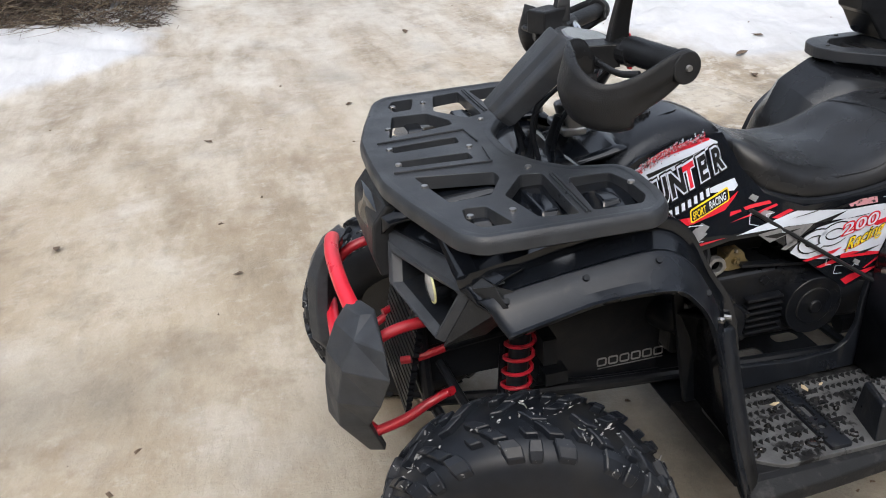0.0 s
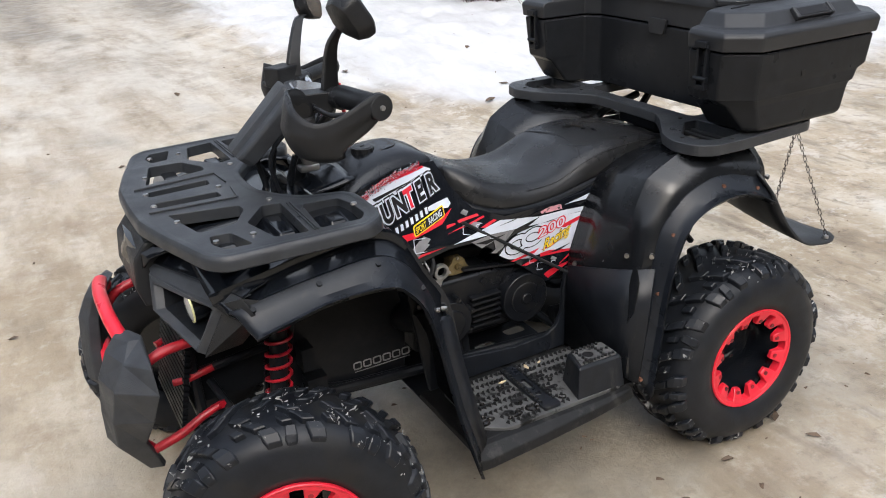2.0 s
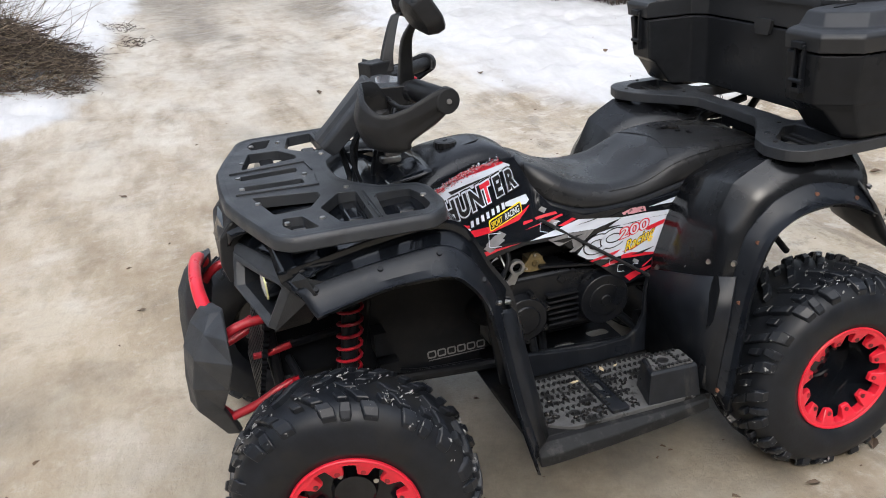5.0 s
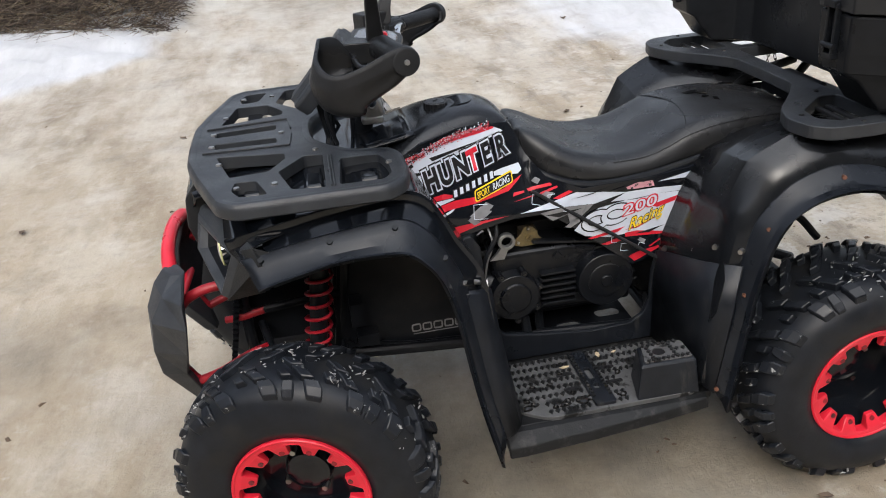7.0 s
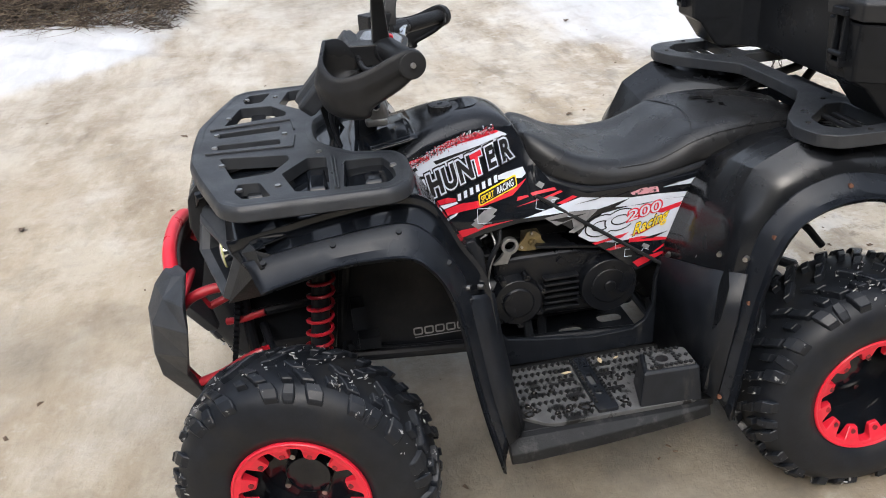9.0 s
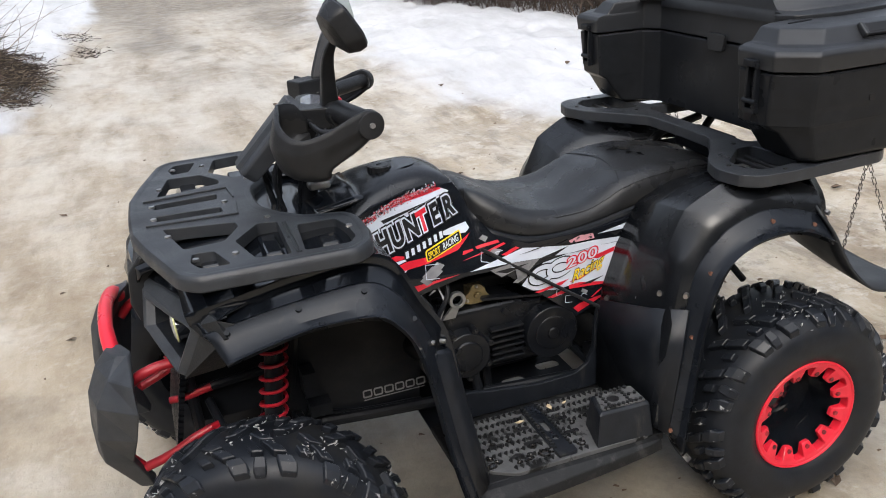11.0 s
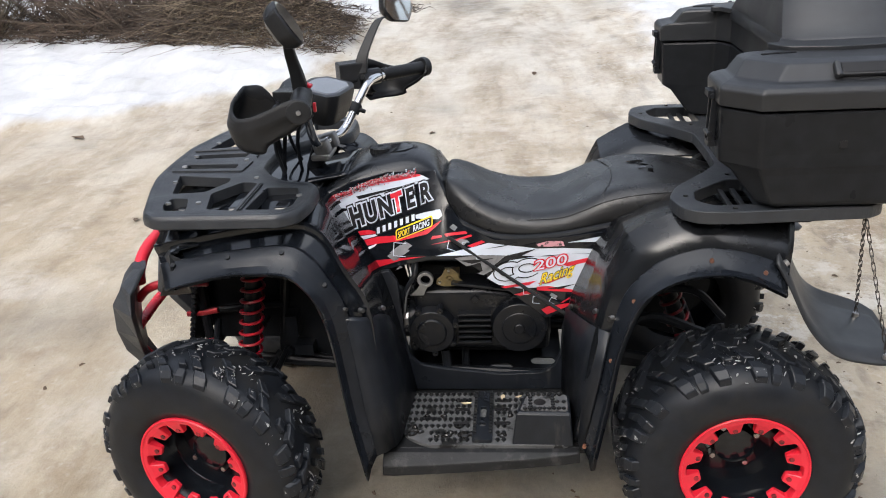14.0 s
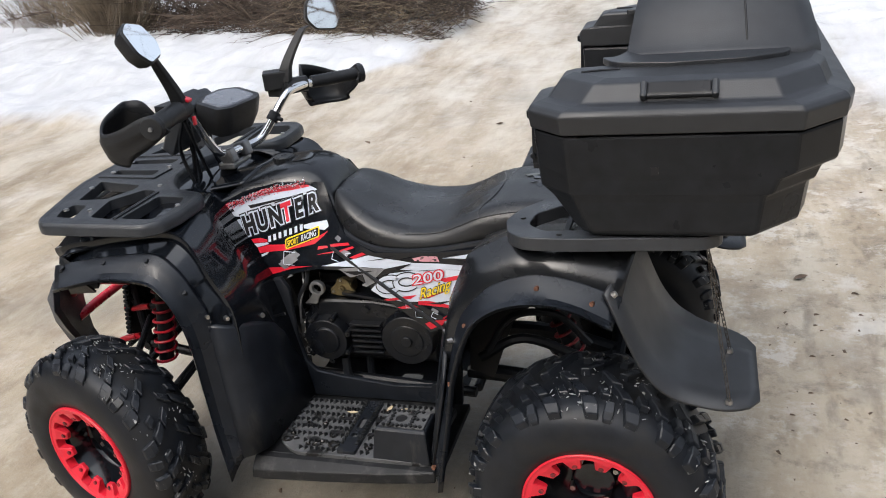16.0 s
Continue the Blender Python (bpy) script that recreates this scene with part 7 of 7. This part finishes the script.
def heap_top(x, y, f):
    """How high the matted heap stands behind its foot."""
    d = y - bank_line(f).y
    return 0.44 * smoothstep(-0.05, 0.55, d) * smoothstep(1.9, 0.8, d) * smoothstep(0.42, 0.62, f) * smoothstep(1.0, 0.84, f) + 0.12 * smoothstep(0.0, 0.3, d)


def grass_heap(rng):
    """Collapsed straw over the heap."""
    for _ in range(2600):
        f = rng.uniform(0.60, 0.99)
        x = bank_line(f).x + rng.gauss(0, 0.08)
        y = bank_line(f).y + rng.uniform(-0.05, 1.35)
        z = height(x, y) + heap_top(x, y, f) * rng.uniform(0.6, 1.05)
        a = rng.uniform(0, 6.283)
        yield Vector((x, y, z)), Vector((math.cos(a) - 1.2 * smoothstep(0.8, 1.0, f), math.sin(a) - 0.5, rng.uniform(-0.8, 0.3))), rng.uniform(0.16, 0.42) * (1 - 0.6 * smoothstep(0.75, 1.0, f)), rng.uniform(0.002, 0.0045), 0.75, 0


def brown_heap(rng):
    for _ in range(6500):
        f = rng.uniform(0.10, 0.62) if rng.random() < 0.20 else rng.uniform(0.58, 0.985)
        x = bank_line(f).x + rng.gauss(0, 0.06)
        y = bank_line(f).y + rng.uniform(-0.02, 1.6)
        z = height(x, y) + heap_top(x, y, f) * rng.random() ** 0.4
        a = rng.uniform(0, 6.283)
        yield Vector((x, y, z)), Vector((math.cos(a), math.sin(a), rng.uniform(-0.5, 0.4))), rng.uniform(0.10, 0.36) * (1 - 0.6 * smoothstep(0.75, 1.0, f)), rng.uniform(0.003, 0.008), 0.7, 0


def reeds(rng):
    for cx, cy, w, n in ((-5.4, 7.0, 0.17, 1000), (-7.3, 8.4, 0.4, 450), (-2.3, 7.2, 0.3, 450)):
        for _ in range(n):
            a, b = rng.gauss(0, w), rng.gauss(0, 0.6 * w)
            x, y = cx + a, cy + b
            yield Vector((x, y, height(x, y))), Vector((0.5 * a / w + rng.gauss(0, 0.22), 0.3 * b / w + rng.gauss(0, 0.15), 1.4)), rng.uniform(0.5, 1.5), rng.uniform(0.003, 0.006), 0.22, 0


def left_shrub(rng):
    for _ in range(230):
        f = rng.random()
        p = bank_line(f * 0.9 - 0.35 if rng.random() < 0.4 else f * 0.72)
        x, y = p.x, p.y + 0.25 + rng.random() ** 2 * 3.0
        yield Vector((x, y, height(x, y))), Vector((rng.gauss(-0.1, 0.7), rng.gauss(0.15, 0.3), rng.uniform(0.25, 1.0))), rng.uniform(0.6, 1.5), rng.uniform(0.006, 0.016), 0.35, 7
    # low broken branches along the bank
    for _ in range(300):
        p = bank_line(rng.uniform(0.02, 0.70))
        x, y = p.x, p.y + rng.uniform(0.05, 0.8)
        yield Vector((x, y, height(x, y) + rng.uniform(0.02, 0.2))), Vector((rng.gauss(0, 1), rng.gauss(0.1, 0.5), rng.gauss(0.05, 0.22))), rng.uniform(0.25, 0.8), rng.uniform(0.003, 0.009), 0.3, 3


def tufts(rng):
    """Small flattened tufts that show through the snow beyond the heap."""
    for cx, cy, w, n in ((-0.55, 9.1, 0.09, 60), (-0.75, 10.5, 0.12, 70), (-1.15, 8.4, 0.15, 90)):
        for _ in range(n):
            x, y, a = rng.gauss(cx, w), rng.gauss(cy, w * 1.2), rng.uniform(0, 6.283)
            yield Vector((x, y, height(x, y) + rng.uniform(0, 0.06))), Vector((math.cos(a), math.sin(a), rng.uniform(-0.1, 0.5))), rng.uniform(0.05, 0.13), rng.uniform(0.003, 0.006), 0.6, 0


FAR_LINE = ((3.4, 9.8), (3.8, 8.7), (4.6, 6.1), (6.0, 5.1), (7.9, 4.5), (13.0, 4.2))


def far_foot(rng, deep):
    x = rng.uniform(3.4, 13.0) if rng.random() < 0.6 else rng.uniform(3.4, 5.5)
    return x, float(np.interp(x, [p[0] for p in FAR_LINE], [p[1] for p in FAR_LINE])) + rng.uniform(-0.1, deep)


def far_shrub(rng):
    for _ in range(680):
        x, y = far_foot(rng, 3.0)
        yield Vector((x, y, height(x, y))), Vector((rng.gauss(0, 0.5), rng.gauss(0, 0.4), 1)), rng.uniform(0.5, 1.7), rng.uniform(0.004, 0.011), 0.3, 7


def far_reeds(rng):
    for _ in range(4200):
        x, y = far_foot(rng, 1.6)
        yield Vector((x, y, height(x, y))), Vector((rng.gauss(0, 0.45), rng.gauss(0, 0.4), 1)), rng.uniform(0.2, 1.1), rng.uniform(0.0018, 0.0038), 0.3, 1


thicket("dead_grass_heap", "matted straw-coloured dead grass on the snowbank", "dead grass", REED, grass_heap, 1)
thicket("dead_stem_heap", "tangled dark brown dead stems behind the snowbank", "dead stems", BROWN, brown_heap, 2)
thicket("dead_grass_tufts", "flattened brown grass tufts showing through the snow", "grass tufts", BROWN, tufts, 8)
thicket("reeds", "tall dry reeds beyond the snow", "reeds", REED, reeds, 3)
thicket("bare_shrubs", "tangled bare grey-brown shrubs behind snow", "shrubs", TWIG, left_shrub, 4)
thicket("bare_shrubs", "bare brown shrubs along the far snowbank", "shrubs", TWIG, far_shrub, 5)
thicket("dry_stalks", "thin dry brown stalks along the far snowbank", "stalks", BROWN, far_reeds, 6)



def bare_tree(at, tall, seed):
    """A leafless tree: a tapering trunk, limbs that divide and fine twigs."""
    rng = random.Random(seed)
    tree = thing("bare_tree", "leafless dark-barked tree standing in snow beyond the road", "tree", at, group="bare trees round the road")
    bm = bmesh.new()
    lean = Vector((rng.gauss(0, 0.06), rng.gauss(0, 0.06), 1))
    spine = [lean * tall * f + Vector((rng.gauss(0, 0.05), rng.gauss(0, 0.05), -0.3 if f == 0 else 0)) for f in (0, 0.25, 0.5, 0.75, 1.0)]
    tube(bm, spine, [0.022 * tall * (1 - 0.85 * k / 24) for k in range(25)], 9, 6)
    part("trunk", bm, TWIG, tree, "dark ridged tree trunk", smooth=True)
    vs, fs = [], []

    def grow(p, way, length, r, level):
        tip = strand(vs, fs, p, way, length, r, 0.16, rng, 6)
        for _ in range((7, 5, 4)[level] if level < 3 else 0):
            f = rng.uniform(0.25, 0.95)
            q = p.lerp(p + (tip - p) / 0.55, f)
            w = (way.normalized() + 0.75 * Vector((rng.gauss(0, 1), rng.gauss(0, 1), rng.gauss(0.35, 0.6)))).normalized()
            grow(q, w, length * rng.uniform(0.35, 0.6), r * 0.5 * (1.2 - 0.6 * f), level + 1)

    for k in range(11):
        f = 0.22 + 0.07 * k
        a = 2.4 * k + rng.uniform(-0.5, 0.5)
        grow(lean * tall * f, Vector((math.cos(a), math.sin(a), rng.uniform(0.5, 1.1))), tall * (0.55 - 0.35 * f), 0.009 * tall * (1.1 - f), 1)
    me = bpy.data.meshes.new("branches")
    me.from_pydata(vs, [], fs)
    me.materials.append(TWIG)
    crown = new("branches", me)
    crown.parent = tree


for k, (x, y, tall) in enumerate(((10.5, -0.9, 6.5), (12.5, 1.3, 8.0), (14.0, -3.2, 9.0), (11.5, -5.0, 7.0), (17.0, 0.2, 9.5), (4.0, 27.0, 13.0), (8.5, 26.0, 14.0), (0.5, 29.0, 13.0), (12.5, 28.0, 13.0))):
    bare_tree((x, y, height(x, y)), tall, 40 + k)

# fallen leaves and twigs on the ice
leaf_rng = random.Random(9)
lm = None
for x, y, size in ((1.132, -0.561, 0.02), (1.40, -0.614, 0.022), (1.385, -0.49, 0.03), (0.93, -0.62, 0.015), (1.6, -0.25, 0.02), (1.9, -0.1, 0.03), (2.05, 0.0, 0.03), (1.8, 1.1, 0.03), (-0.5, 1.3, 0.02), (0.2, 3.2, 0.03), (2.6, 3.0, 0.05), (2.9, 3.3, 0.04), (2.5, 2.7, 0.04), (-2.3, 3.4, 0.06), (2.2, 4.6, 0.05), (3.3, 4.5, 0.05), (0.9, 4.9, 0.05), (2.3, 1.6, 0.03), (3.0, 1.2, 0.04), (3.6, 2.2, 0.04), (1.5, 2.4, 0.03), (-1.2, 1.8, 0.03), (-0.6, 2.9, 0.03)):
    if lm is None:
        bm = bmesh.new()
        loft(bm, [[(-1.0, 0, 0.1), (-1.0, 0.02, 0.1), (-1.0, 0.04, 0.1)], [(-0.4, -0.45, 0.35), (-0.4, 0, 0.1), (-0.4, 0.4, 0.3)], [(0.3, -0.4, 0.25), (0.3, 0, 0.05), (0.3, 0.45, 0.4)], [(1.0, -0.03, 0.3), (1.0, 0, 0.3), (1.0, 0.03, 0.3)]])
        first = part("dead_leaf", bm, LEAF)
        lm = first.data
        ob = first
    else:
        ob = new("dead_leaf", lm)
    tagged(ob, "small curled brown dead leaf on the ice", "leaf", "leaves on the ice")
    ob.matrix_basis = pose(x, y, height(x, y) + 0.002, 0, 0, leaf_rng.uniform(0, 360)) @ Matrix.Diagonal((size, size, size, 1))

# crumbs of bark and leaf trodden into the ice
crumb_rng = random.Random(31)
vs, fs = [], []
for _ in range(420):
    x, y = (crumb_rng.gauss(1.7, 0.8), crumb_rng.gauss(0.3, 1.2)) if crumb_rng.random() < 0.7 else (crumb_rng.uniform(-3, 4), crumb_rng.uniform(-1, 6))
    d, a = crumb_rng.choice((0.003, 0.004, 0.005, 0.007, 0.011)) * crumb_rng.uniform(0.7, 1.3), crumb_rng.uniform(0, 6.283)
    z, k = height(x, y), len(vs)
    for u, v, w in ((-1, -0.3, 0.0), (0.9, -0.4, 0.2), (0.8, 0.5, 0.0), (-0.7, 0.4, 0.3), (0, 0, 0.6)):
        vs.append((x + d * (u * math.cos(a) - v * math.sin(a)), y + d * (u * math.sin(a) + v * math.cos(a)), z + d * w))
    fs += [(k, k + 1, k + 4), (k + 1, k + 2, k + 4), (k + 2, k + 3, k + 4), (k + 3, k, k + 4)]
me = bpy.data.meshes.new("ground_litter")
me.from_pydata(vs, [], fs)
me.materials.append(LEAF)
tagged(new("ground_litter", me), "small dark crumbs of bark scattered on the ice", "litter", kind="stuff")

# unseen ring that closes the place all round, raised to darken the bike's reflections
bm = bmesh.new()
backdrop_rng = random.Random(21)
ring_low, ring_high = [], []
for k in range(180):
    a = 2 * math.pi * k / 180
    r = 26 + 3 * math.sin(3 * a) + 1.5 * backdrop_rng.random()
    x, y = 0.6 + r * math.cos(a), r * math.sin(a)
    ring_low.append((x, y, height(x, y) - 0.3))
    ring_high.append((x, y, 1.9 + 9.0 * smoothstep(0.1, 0.8, max(-math.sin(a), -math.cos(a))) + 6.0 * smoothstep(0.3, 0.9, -math.sin(a)) + 0.4 * math.sin(5 * a) + 0.9 * backdrop_rng.random()))
loft(bm, [ring_low, ring_high], closed=True)
tagged(part("backdrop", bm, DARK_BACKDROP), "unseen dark backdrop ring added to darken reflections", "woodland", kind="structure")
